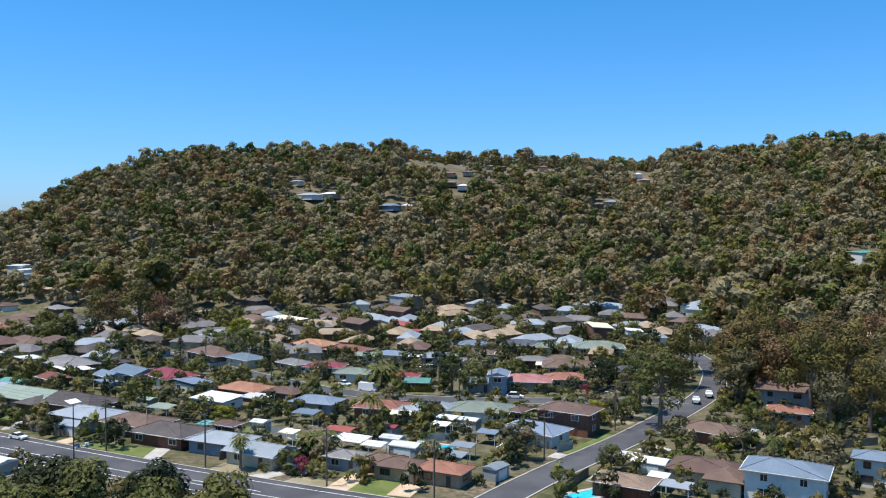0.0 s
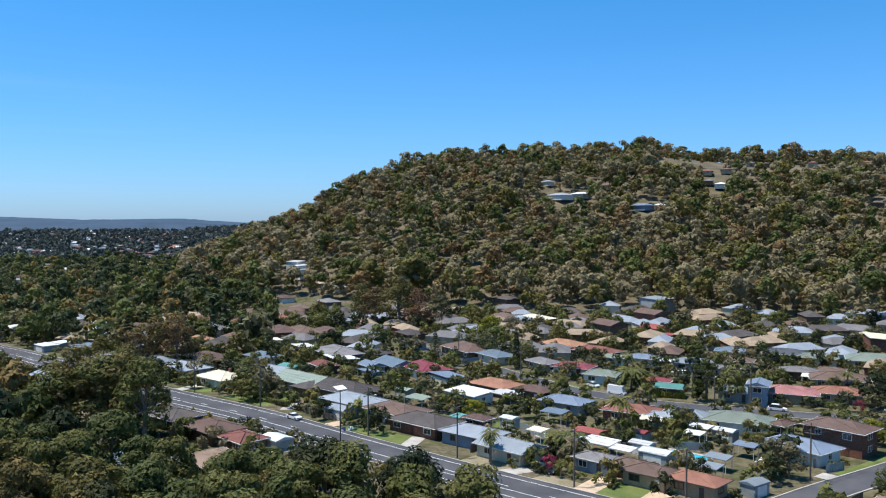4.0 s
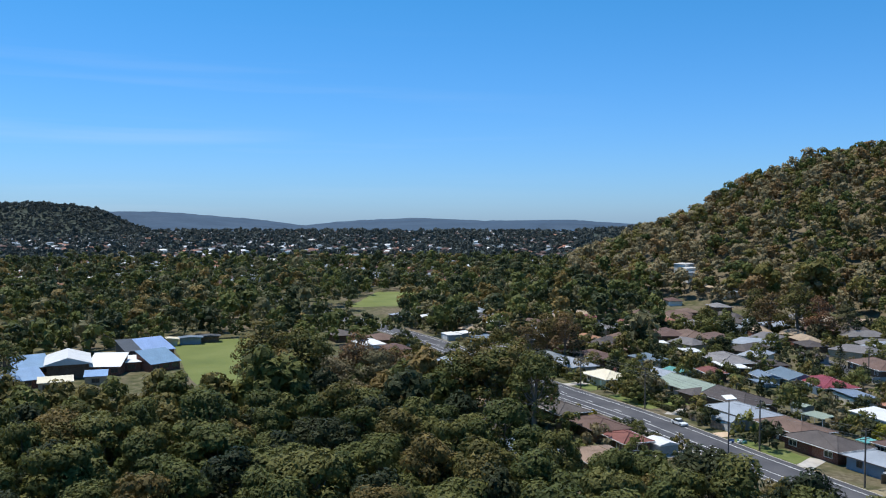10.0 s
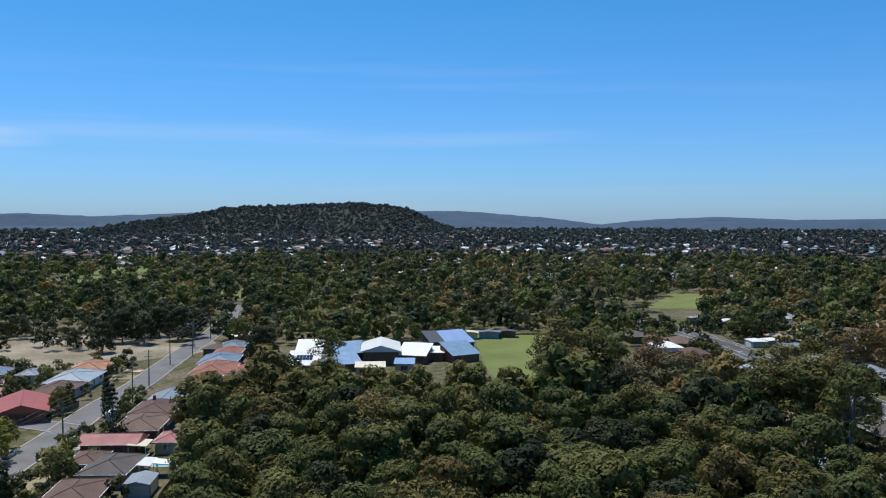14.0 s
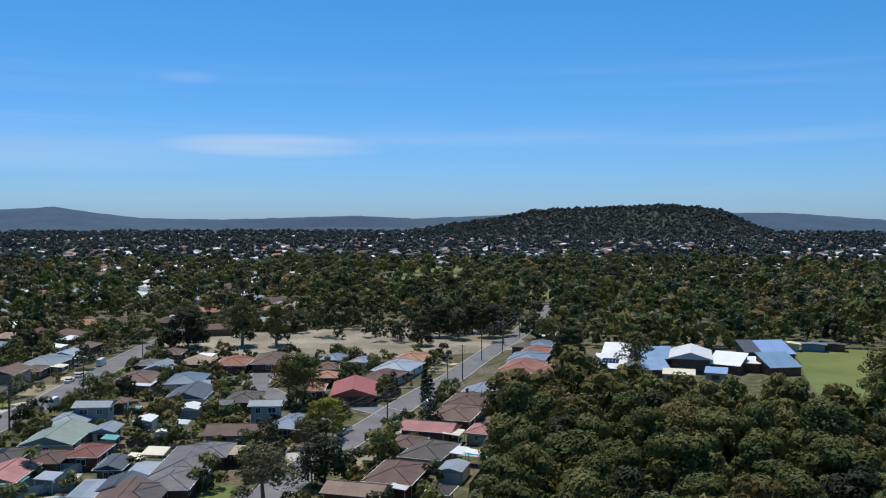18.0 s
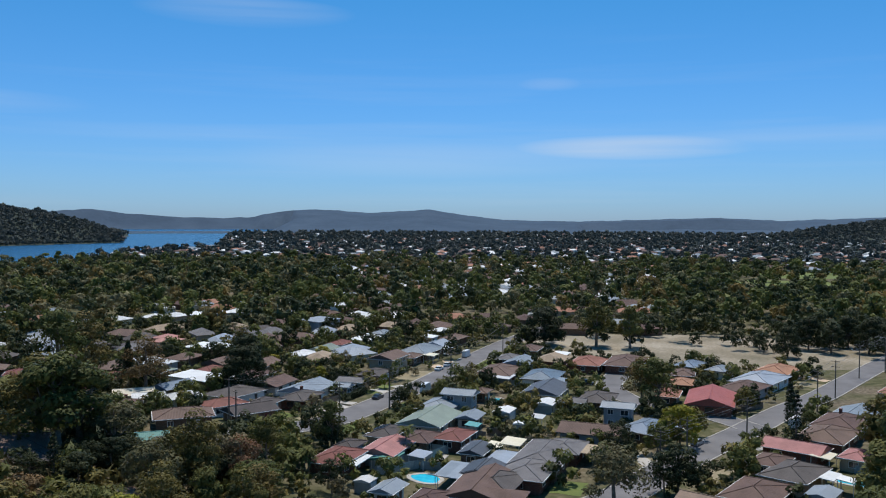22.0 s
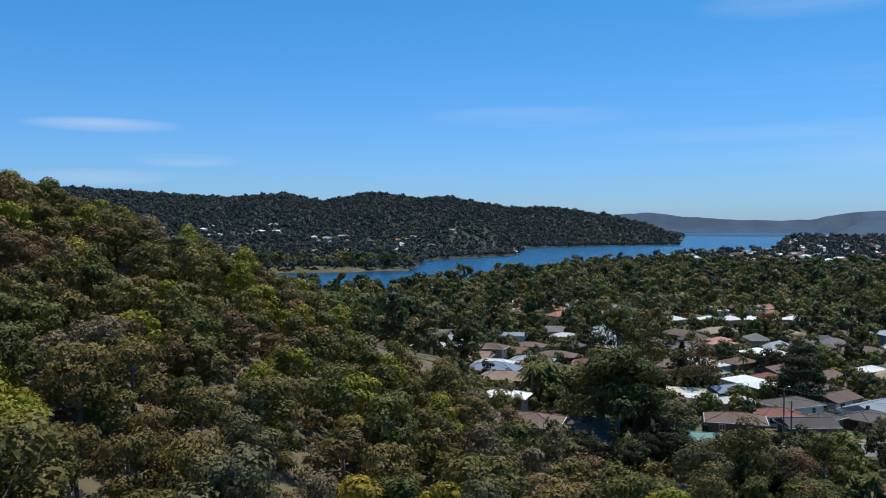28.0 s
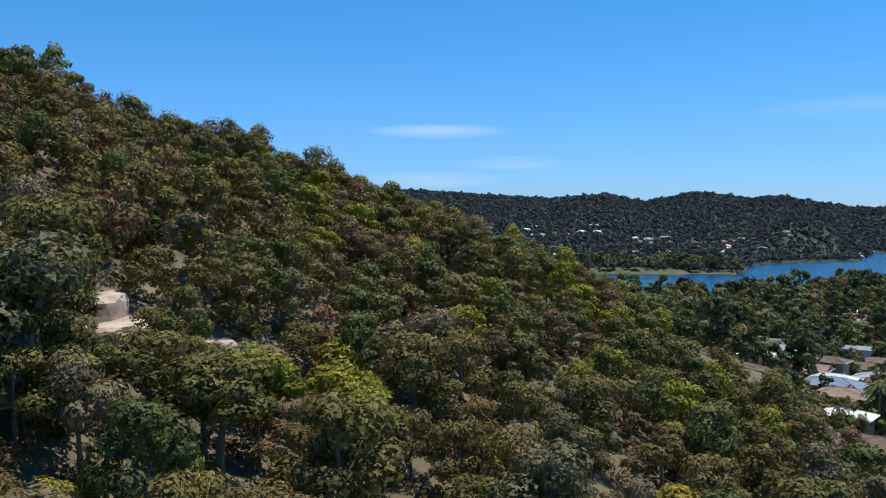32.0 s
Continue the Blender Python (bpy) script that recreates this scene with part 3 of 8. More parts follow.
MAIN = [(-520, 345), (-400, 308), (-330, 284), (-281, 268), (-240, 253), (-190, 229), (-151, 209), (-108, 191), (-71, 172), (-36, 155), (0, 139), (40, 120), (120, 84)]
SIDE = [(4, 141), (21, 165), (44, 194), (72, 235), (84, 262), (90, 285), (92, 330)]
CROSS = [(-110, 318), (-78, 286), (-52, 261), (-32, 244), (-10, 234.5), (20, 231), (66, 231)]
BACK = [(-140, -20), (-159.2, -9.7), (-173.1, -4.7), (-197.4, 6.2), (-212.5, 13.3), (-238.5, 24.7), (-263.1, 37.3), (-288.8, 48.4), (-323.4, 63.5), (-359.5, 79.9), (-413.6, 101.4), (-480, 128)]
LONG = [(-150, -118), (-163, -101), (-173.4, -93), (-186.7, -85.5), (-202, -82.1), (-221, -80), (-246.5, -77), (-278.4, -75), (-317.5, -72.7), (-357.4, -68.5), (-420, -58)]
COURT = [(-217, 15.2), (-226.3, 7.9), (-232.2, -2), (-238, -12.1), (-249.9, -19.1), (-261, -22.6), (-272.3, -22), (-287, -20.5)]
street("main_road", "four-lane grey asphalt main road with white lines", MAIN, 12.6, ASPHALT, [(-4.6, 0), (4.6, 0), (0.0, 1), (-1.6, 0)])
street("side_street", "fresh dark asphalt side street with concrete kerbs", SIDE, 7.2, ASPHALT)
street("cross_street", "dark asphalt residential street with concrete kerbs", CROSS, 7.0, ASPHALT)
street("back_street", "pale worn asphalt residential street with kerbs", BACK, 8.0, ASPHALT_OLD)
street("long_street", "pale worn asphalt residential street with grass verges", LONG, 9.0, ASPHALT_OLD)
street("court", "pale pinkish asphalt court between houses", COURT, 7.5, ASPHALT_OLD)


def patch(name, label, corners, mat, lift=0.03, category="grass", uneven=3.0, n=10):
    """A flat piece of ground with a slightly uneven edge."""
    vs, k = [], len(corners)
    for i in range(k):
        a, b = Vector(corners[i]), Vector(corners[(i + 1) % k])
        for j in range(n):
            p = a.lerp(b, j / n)
            vs.append((p.x + rng.uniform(-1, 1) * uneven * 0.3, p.y + rng.uniform(-1, 1) * uneven * 0.3, 0))
    bm = bmesh.new()
    f = bm.faces.new([bm.verts.new((x, y, float(height(x, y)) + lift)) for x, y, _ in vs])
    f.normal_update()
    if f.normal.z < 0:
        f.normal_flip()
    bmesh.ops.triangulate(bm, faces=[f])
    me = bpy.data.meshes.new(name)
    bm.to_mesh(me)
    me.materials.append(mat)
    return tagged(new(name, me), label, category, kind="structure")


OVAL = [(-311, 178), (-296, 214), (-208, 160), (-226, 138)]
OVAL_FAR = [(-362, 318), (-340, 350), (-395, 432), (-424, 398)]
BARE = [(-345, -66), (-312, -40), (-304, -6), (-308, 38), (-322, 78), (-375, 78), (-395, 20), (-372, -60)]
patch("sports_oval", "mown green school sports oval", OVAL, OVAL_GRASS)
patch("sports_oval_far", "mown green sports ground behind trees", OVAL_FAR, OVAL_GRASS)
GOLF = [[(-770, 20), (-770, 110), (-640, 130), (-610, 30)], [(-600, 120), (-575, 190), (-520, 160), (-530, 105)], [(-900, 60), (-905, 150), (-810, 140), (-800, 70)]]
for corners_ in GOLF:
    patch("golf_green", "mown bright green golf course among trees", corners_, LAWN)
patch("bare_field", "dry sandy vacant field with sparse grass", BARE, SAND, 0.02)


def inside(p, poly):
    x, y = p[:, 0], p[:, 1]
    hit = np.zeros(len(p), bool)
    for i in range(len(poly)):
        (x0, y0), (x1, y1) = poly[i], poly[(i + 1) % len(poly)]
        hit ^= ((y0 > y) != (y1 > y)) & (x < (x1 - x0) * (y - y0) / (y1 - y0 + 1e-9) + x0)
    return hit


def off_streets(p, margin):
    ok = np.ones(len(p), bool)
    for line, half in STREETS:
        for k in range(0, len(line)):
            ok &= np.hypot(p[:, 0] - line[k, 0], p[:, 1] - line[k, 1]) > half + margin
    return ok


BUILT = []
RECTS = []


def off_walls(p, margin=0.5):
    """Outside every building's own outline."""
    ok = np.ones(len(p), bool)
    for x, y, turn, w, d in RECTS:
        c, s = math.cos(radians(turn)), math.sin(radians(turn))
        u, v = p[:, 0] - x, p[:, 1] - y
        ok &= (np.abs(c * u + s * v) > w / 2 + margin) | (np.abs(-s * u + c * v) > d / 2 + margin)
    return ok


def off_houses(p, margin=1.0):
    ok = np.ones(len(p), bool)
    for x, y, r in BUILT:
        ok &= np.hypot(p[:, 0] - x, p[:, 1] - y) > r + margin
    return ok

# ---- houses ----
import functools

def roof_material(name, colours, kind="tile", rough=0.8, metal=0.0):
    """Courses of tiles, or sheets with ribs that run down the slope; weathered in patches."""
    m, nt, b = material(name, rough, metal, 0.35)
    tc = nt.nodes.new("ShaderNodeTexCoord")
    pos, nrm = nt.nodes.new("ShaderNodeSeparateXYZ"), nt.nodes.new("ShaderNodeSeparateXYZ")
    nt.links.new(tc.outputs["Object"], pos.inputs[0])
    nt.links.new(tc.outputs["Normal"], nrm.inputs[0])
    steeper = mathn(nt, "GREATER_THAN", mathn(nt, "ABSOLUTE", nrm.outputs["X"]), mathn(nt, "ABSOLUTE", nrm.outputs["Y"]))
    along = mathn(nt, "ADD", mathn(nt, "MULTIPLY", pos.outputs["Y"], steeper), mathn(nt, "MULTIPLY", pos.outputs["X"], mathn(nt, "SUBTRACT", 1.0, steeper)))
    if kind == "tile":
        course = mathn(nt, "FRACT", mathn(nt, "MULTIPLY", pos.outputs["Z"], 1 / 0.125))
        roll = mathn(nt, "SINE", mathn(nt, "MULTIPLY", along, 2 * math.pi / 0.33))
        relief = mathn(nt, "ADD", course, mathn(nt, "MULTIPLY", roll, 0.35))
    else:
        saw = mathn(nt, "FRACT", mathn(nt, "MULTIPLY", along, 1 / 0.38))
        relief = mathn(nt, "LESS_THAN", saw, 0.22)
    big, small = noise_node(nt, 0.30, 5), noise_node(nt, 3.0, 4)
    both = mathn(nt, "ADD", mathn(nt, "MULTIPLY", big, 0.6), mathn(nt, "MULTIPLY", small, 0.4))
    both = mathn(nt, "ADD", both, mathn(nt, "MULTIPLY", mathn(nt, "SUBTRACT", relief, 0.5), 0.10))
    colour = ramp_node(nt, both, colours, 0.32, 0.70)
    info = nt.nodes.new("ShaderNodeObjectInfo")
    hsv = nt.nodes.new("ShaderNodeHueSaturation")
    nt.links.new(colour, hsv.inputs["Color"])
    nt.links.new(mathn(nt, "ADD", mathn(nt, "MULTIPLY", info.outputs["Random"], 0.45), 0.78), hsv.inputs["Value"])
    nt.links.new(mathn(nt, "ADD", mathn(nt, "MULTIPLY", info.outputs["Random"], 0.03), 0.485), hsv.inputs["Hue"])
    nt.links.new(hsv.outputs["Color"], b.inputs["Base Color"])
    bump(nt, b, relief, 0.7, 0.06)
    return m


def shades(c, s=0.28):
    return [tuple(v * (1 - s) for v in c), c, tuple(min(0.9, v * (1 + s)) for v in c)]


TILE_BROWN = roof_material("tile_brown", shades((0.135, 0.085, 0.068)))
TILE_DARK = roof_material("tile_dark", shades((0.085, 0.072, 0.068)))
TILE_RED = roof_material("tile_red", shades((0.20, 0.078, 0.062)))
TILE_ORANGE = roof_material("tile_orange", shades((0.31, 0.145, 0.095)))
TILE_PINK = roof_material("tile_pink", shades((0.40, 0.19, 0.17)))
TILE_GREY = roof_material("tile_grey", shades((0.175, 0.165, 0.165)))
TILE_TAN = roof_material("tile_tan", shades((0.30, 0.22, 0.155)))
METAL_GREY = roof_material("metal_grey", shades((0.27, 0.30, 0.33), 0.15), "rib", 0.45)
METAL_BLUE = roof_material("metal_blue", shades((0.17, 0.215, 0.27), 0.15), "rib", 0.45)
METAL_WHITE = roof_material("metal_white", shades((0.66, 0.66, 0.64), 0.10), "rib", 0.5)
METAL_CREAM = roof_material("metal_cream", shades((0.62, 0.55, 0.42), 0.12), "rib", 0.5)
METAL_GREEN = roof_material("metal_green", shades((0.22, 0.26, 0.21), 0.15), "rib", 0.55)
METAL_TEAL = roof_material("metal_teal", shades((0.10, 0.28, 0.25), 0.15), "rib", 0.5)
METAL_RED = roof_material("metal_red", shades((0.29, 0.062, 0.058), 0.15), "rib", 0.5)
METAL_DARK = roof_material("metal_dark", shades((0.085, 0.09, 0.10), 0.2), "rib", 0.5)


def brick_material(name, colours):
    m, nt, b = material(name, 0.9, 0, 0.2)
    tc = nt.nodes.new("ShaderNodeTexCoord")
    sep, com = nt.nodes.new("ShaderNodeSeparateXYZ"), nt.nodes.new("ShaderNodeCombineXYZ")
    nt.links.new(tc.outputs["Object"], sep.inputs[0])
    nt.links.new(mathn(nt, "ADD", sep.outputs["X"], sep.outputs["Y"]), com.inputs[0])
    nt.links.new(sep.outputs["Z"], com.inputs[1])
    br = nt.nodes.new("ShaderNodeTexBrick")
    br.inputs["Scale"].default_value = 4.2
    br.inputs["Color1"].default_value, br.inputs["Color2"].default_value, br.inputs["Mortar"].default_value = (*colours[0], 1), (*colours[1], 1), (*colours[2], 1)
    br.inputs["Mortar Size"].default_value = 0.012
    nt.links.new(com.outputs[0], br.inputs["Vector"])
    stain = ramp_node(nt, noise_node(nt, 0.6, 5), [(0.75, 0.75, 0.75), (1.05, 1.03, 1.0)])
    nt.links.new(blend(nt, 1.0, br.outputs["Color"], stain, "MULTIPLY"), b.inputs["Base Color"])
    bump(nt, b, br.outputs["Fac"], 0.3, -0.02)
    return m


BRICK_RED = brick_material("brick_red", [(0.23, 0.085, 0.055), (0.17, 0.065, 0.045), (0.30, 0.26, 0.22)])
BRICK_BROWN = brick_material("brick_brown", [(0.19, 0.115, 0.075), (0.13, 0.085, 0.06), (0.28, 0.25, 0.21)])
BRICK_CREAM = brick_material("brick_cream", [(0.46, 0.37, 0.26), (0.40, 0.31, 0.21), (0.48, 0.45, 0.39)])
BOARD_WHITE = speckled("board_white", [(0.60, 0.60, 0.57), (0.72, 0.72, 0.69), (0.79, 0.79, 0.77)], 0.5, 4, 0.6, 0.1)
BOARD_CREAM = speckled("board_cream", [(0.50, 0.45, 0.34), (0.60, 0.54, 0.42), (0.67, 0.61, 0.50)], 0.5, 4, 0.65, 0.1)
BOARD_BLUE = speckled("board_blue", [(0.17, 0.23, 0.30), (0.22, 0.29, 0.37), (0.28, 0.35, 0.42)], 0.5, 4, 0.65, 0.1)
BOARD_GREY = speckled("board_grey", [(0.26, 0.27, 0.28), (0.34, 0.35, 0.36), (0.41, 0.42, 0.43)], 0.5, 4, 0.65, 0.1)
TRIM_WHITE = speckled("trim_white", [(0.66, 0.66, 0.64), (0.76, 0.76, 0.74), (0.80, 0.80, 0.79)], 1.5, 9, 0.5, 0.05)
TRIM_DARK = speckled("trim_dark", [(0.06, 0.055, 0.05), (0.09, 0.08, 0.075), (0.13, 0.12, 0.11)], 1.5, 9, 0.5, 0.05)
TIMBER = speckled("grey_timber", [(0.13, 0.10, 0.075), (0.21, 0.17, 0.13), (0.30, 0.25, 0.20)], 0.9, 9, 0.9, 0.3, vary=0.4)
FENCE_METAL = speckled("fence_metal", [(0.22, 0.25, 0.25), (0.29, 0.32, 0.32), (0.36, 0.39, 0.39)], 0.6, 5, 0.55, 0.1)
STEEL = speckled("galvanised", [(0.30, 0.31, 0.32), (0.40, 0.41, 0.42), (0.50, 0.51, 0.52)], 1.0, 8, 0.45, 0.05, 0.6)
GLASS, gnt, gb = material("window_glass", 0.08, 0, 0.6)
gb.inputs["Base Color"].default_value = (0.025, 0.032, 0.038, 1)
nt_c = ramp_node(gnt, noise_node(gnt, 0.5, 2), [(0.018, 0.024, 0.03), (0.05, 0.058, 0.062)])
gnt.links.new(nt_c, gb.inputs["Base Color"])
SOLAR, snt, sb = material("solar_cells", 0.18, 0, 0.6)
snt.links.new(ramp_node(snt, noise_node(snt, 1.2, 2), [(0.008, 0.012, 0.03), (0.02, 0.028, 0.06)]), sb.inputs["Base Color"])


def mesh_from(name, bm, mat):
    bmesh.ops.recalc_face_normals(bm, faces=bm.faces)
    me = bpy.data.meshes.new(name)
    bm.to_mesh(me)
    bm.free()
    if mat:
        me.materials.append(mat)
    return me


def box(bm, x0, y0, z0, x1, y1, z1):
    vs = [bm.verts.new(p) for p in ((x0, y0, z0), (x1, y0, z0), (x1, y1, z0), (x0, y1, z0), (x0, y0, z1), (x1, y0, z1), (x1, y1, z1), (x0, y1, z1))]
    for f in ((0, 1, 2, 3), (4, 5, 6, 7), (0, 1, 5, 4), (1, 2, 6, 5), (2, 3, 7, 6), (3, 0, 4, 7)):
        bm.faces.new([vs[i] for i in f])


def part(name, mesh, parent, m=None, label=""):
    ob = new(name, mesh)
    ob.parent = parent
    if m is not None:
        ob.matrix_basis = m
    if label:
        ob["label"] = label
    return ob


@functools.lru_cache(None)
def window_meshes(w, h, dark):
    bm = bmesh.new()
    for x0, z0, x1, z1 in ((-w / 2 - 0.07, -0.07, w / 2 + 0.07, 0.02), (-w / 2 - 0.07, h - 0.02, w / 2 + 0.07, h + 0.07), (-w / 2 - 0.07, 0.02, -w / 2 + 0.02, h - 0.02), (w / 2 - 0.02, 0.02, w / 2 + 0.07, h - 0.02), (-0.03, 0.02, 0.03, h - 0.02)):
        box(bm, x0, -0.08, z0, x1, 0.03, z1)
    frame_ = mesh_from("window", bm, TRIM_DARK if dark else TRIM_WHITE)
    bm = bmesh.new()
    box(bm, -w / 2, -0.035, 0, w / 2, 0.02, h)
    return frame_, mesh_from("pane", bm, GLASS)


@functools.lru_cache(None)
def door_mesh(mat_name, w, h):
    bm = bmesh.new()
    box(bm, -w / 2, -0.05, 0, w / 2, 0.02, h)
    n = 4
    for k in range(n):
        box(bm, -w / 2 + 0.06, -0.075, h * k / n + 0.06, w / 2 - 0.06, -0.05, h * (k + 1) / n - 0.04)
    return mesh_from("door", bm, bpy.data.materials[mat_name])


@functools.lru_cache(None)
def solar_mesh():
    bm = bmesh.new()
    box(bm, -0.5, -0.82, 0.08, 0.5, 0.82, 0.12)
    return mesh_from("solar_panel", bm, SOLAR)


def slab_roof(bm, w, d, z, over, rise, kind):
    """Hip, gable or low skillion roof with a fascia lip."""
    X, Y, t = w / 2 + over, d / 2 + over, 0.2
    if kind == "flat":
        lo = [bm.verts.new((x, y, z + (rise if y > 0 else 0))) for x, y in ((-X, -Y), (X, -Y), (X, Y), (-X, Y))]
        hi = [bm.verts.new((v.co.x, v.co.y, v.co.z + 0.14)) for v in lo]
        bm.faces.new(lo)
        bm.faces.new(hi)
        for k in range(4):
            bm.faces.new((lo[k], lo[(k + 1) % 4], hi[(k + 1) % 4], hi[k]))
        return
    lo = [bm.verts.new((x, y, z - t)) for x, y in ((-X, -Y), (X, -Y), (X, Y), (-X, Y))]
    hi = [bm.verts.new((x, y, z)) for x, y in ((-X, -Y), (X, -Y), (X, Y), (-X, Y))]
    bm.faces.new(lo)
    for k in range(4):
        bm.faces.new((lo[k], lo[(k + 1) % 4], hi[(k + 1) % 4], hi[k]))
    r = X - (Y if kind == "hip" else 0)
    if r < 0.3:
        r = 0.3
    a, b = bm.verts.new((-r, 0, z + rise)), bm.verts.new((r, 0, z + rise))
    bm.faces.new((hi[0], hi[1], b, a))
    bm.faces.new((hi[2], hi[3], a, b))
    bm.faces.new((hi[1], hi[2], b))
    bm.faces.new((hi[3], hi[0], a))


def caps_mesh(w, d, z, over, rise, kind, mat):
    X, Y = w / 2 + over, d / 2 + over
    r = max(0.3, X - Y) if kind == "hip" else X
    lines = [((-r, 0, z + rise), (r, 0, z + rise))]
    if kind == "hip":
        lines += [((sx * X, sy * Y, z), (sx * r, 0, z + rise)) for sx in (-1, 1) for sy in (-1, 1)]
    return tubes_mesh("ridge_cap", [tube([a, b], [0.11, 0.11], 5) for a, b in lines], mat)


def gutter_mesh(w, d, z, over, mat):
    X, Y, g = w / 2 + over, d / 2 + over, 0.11
    bm = bmesh.new()
    for x0, y0, x1, y1 in ((-X - g, -Y - g, X + g, -Y - 0.004), (-X - g, Y + 0.004, X + g, Y + g), (-X - g, -Y, -X - 0.004, Y), (X + 0.004, -Y, X + g, Y)):
        box(bm, x0, y0, z - 0.16, x1, y1, z - 0.03)
    return mesh_from("gutter", bm, mat)


CAPS = {}
COUNT = [0]


def house(x, y, turn, w, d, kind="hip", roof=None, wall=None, storeys=1, solar=0, pitch=17.5, wing=0.0, far=False, label="", chimney=False):
    roof, wall = roof or TILE_BROWN, wall or BRICK_BROWN
    z0 = float(height(x, y))
    COUNT[0] += 1
    rg = random.Random(COUNT[0])
    look_ = "%s walls under a %s %s roof" % (wall.name.replace("_", " "), roof.name.split("_")[1], {"hip": "hipped", "gable": "gabled", "flat": "low-pitched"}[kind] + (" tiled" if "tile" in roof.name else " sheet-metal"))
    root = tagged(new("house"), label or ("two-storey house, " if storeys > 1 else "house, ") + look_, "house", "houses of the suburb")
    root.matrix_basis = pose(x, y, z0, 0, 0, turn)
    h = 0.1 + 2.6 * storeys
    over = 0.75 if kind != "flat" else 0.4
    rise = math.tan(radians(pitch)) * (d / 2 + over) if kind != "flat" else 0.55
    bm = bmesh.new()
    box(bm, -w / 2, -d / 2, -0.8, w / 2, d / 2, h)
    if kind == "gable":
        k = math.tan(radians(pitch)) * d / 2 - 0.02
        for s in (-1, 1):
            vs = [bm.verts.new((s * (w / 2) * (1 - e), yy, zz)) for e in (0.0, 0.02) for yy, zz in ((-d / 2, h), (d / 2, h), (0, h + k))]
            bm.faces.new(vs[:3])
            bm.faces.new(vs[3:])
    part("wall", mesh_from("wall", bm, wall), root)
    bm = bmesh.new()
    slab_roof(bm, w, d, h + 0.12, over, rise, kind)
    rf = part("roof", mesh_from("roof", bm, roof), root)
    trim = TRIM_WHITE if rg.random() < 0.7 else TRIM_DARK
    if kind != "flat" and not far:
        part("ridge_cap", caps_mesh(w, d, h + 0.12, over, rise, kind, roof), root)
        part("gutter", gutter_mesh(w, d, h + 0.12, over, trim), root)
    if wing:
        # a gabled wing to the front
        ww, wd = wing, wing * 0.55
        bm = bmesh.new()
        sx = (w / 2 - ww / 2) * (1 if rg.random() < 0.5 else -1)
        box(bm, sx - ww / 2, -d / 2 - wd, -0.8, sx + ww / 2, -d / 2 - 0.003, h - 0.01)
        part("wing", mesh_from("wing", bm, wall), root)
        bm = bmesh.new()
        slab_roof(bm, wd * 2 + d * 0.5, ww, h + 0.115, over - 0.02, math.tan(radians(pitch)) * (ww / 2 + over) * 0.96, "hip")
        part("wing_roof", mesh_from("wing_roof", bm, roof), root, pose(sx, -d / 2 - wd + (wd * 2 + d * 0.5) / 2, 0, 0, 0, 90))
    if not far:
        for s in range(storeys):
            zz = 0.1 + 0.9 + 2.6 * s
            n = max(2, int(w / 4.6))
            for face, run in ((0, w), (180, w), (90, d), (270, d)):
                k = n if run == w else 1
                for j in range(k):
                    u = (j + 0.5) / k * run - run / 2
                    if face == 0 and s == 0 and j == n // 2:
                        dm = door_mesh(("trim_dark", "trim_white", "tile_red")[rg.randrange(3)], 0.95, 2.05)
                        part("door", dm, root, pose(0, 0, 0, 0, 0, 0) @ Matrix.Translation((u, -d / 2 - 0.01, 0.1)))
                        continue
                    if face == 0 and wing:
                        continue
                    fm, pm = window_meshes((1.8, 1.2, 2.1)[rg.randrange(3)], 1.2, trim is TRIM_DARK)
                    off = d / 2 if run == w else w / 2
                    win = part("window", fm, root, pose(0, 0, 0, 0, 0, face) @ Matrix.Translation((u, -off - 0.01, zz)))
                    part("pane", pm, win)
    if solar and kind != "flat":
        side = -1 if rg.random() < 0.5 else 1
        ang = math.atan2(rise, d / 2 + over)
        for j in range(solar):
            c, r_ = j % max(1, (solar + 1) // 2), j // max(1, (solar + 1) // 2)
            u = (c - (solar + 1) // 4) * 1.06
            v = -(d / 2 + over) * 0.5 + (r_ - 0.5) * 1.7
            zz = h + 0.12 + (v + d / 2 + over) * math.tan(ang)
            part("solar_panel", solar_mesh(), root, pose(0, 0, 0, 0, 0, 0 if side < 0 else 180) @ pose(u, v, zz + 0.02, math.degrees(ang), 0, 0))
    if chimney:
        bm = bmesh.new()
        box(bm, -0.4, -0.3, h, 0.4, 0.3, h + rise + 0.9)
        part("chimney", mesh_from("chimney", bm, BRICK_RED), root, pose(w * 0.2, d * 0.12, 0))
    RECTS.append((x, y, turn, w, d + (wing * 1.2 if wing else 0)))
    BUILT.append((x, y, 0.5 * math.hypot(w, d) * 0.86))
    if z0 > 15:
        # cleared ground on the downhill side
        for k in (0.985, 0.972):
            BUILT.append((x * k, y * k, 6.0))
    if w > 1.5 * d:
        c, s_ = math.cos(radians(turn)), math.sin(radians(turn))
        BUILT[-1] = (x + c * w * 0.27, y + s_ * w * 0.27, d * 0.62)
        BUILT.append((x - c * w * 0.27, y - s_ * w * 0.27, d * 0.62))
    return root


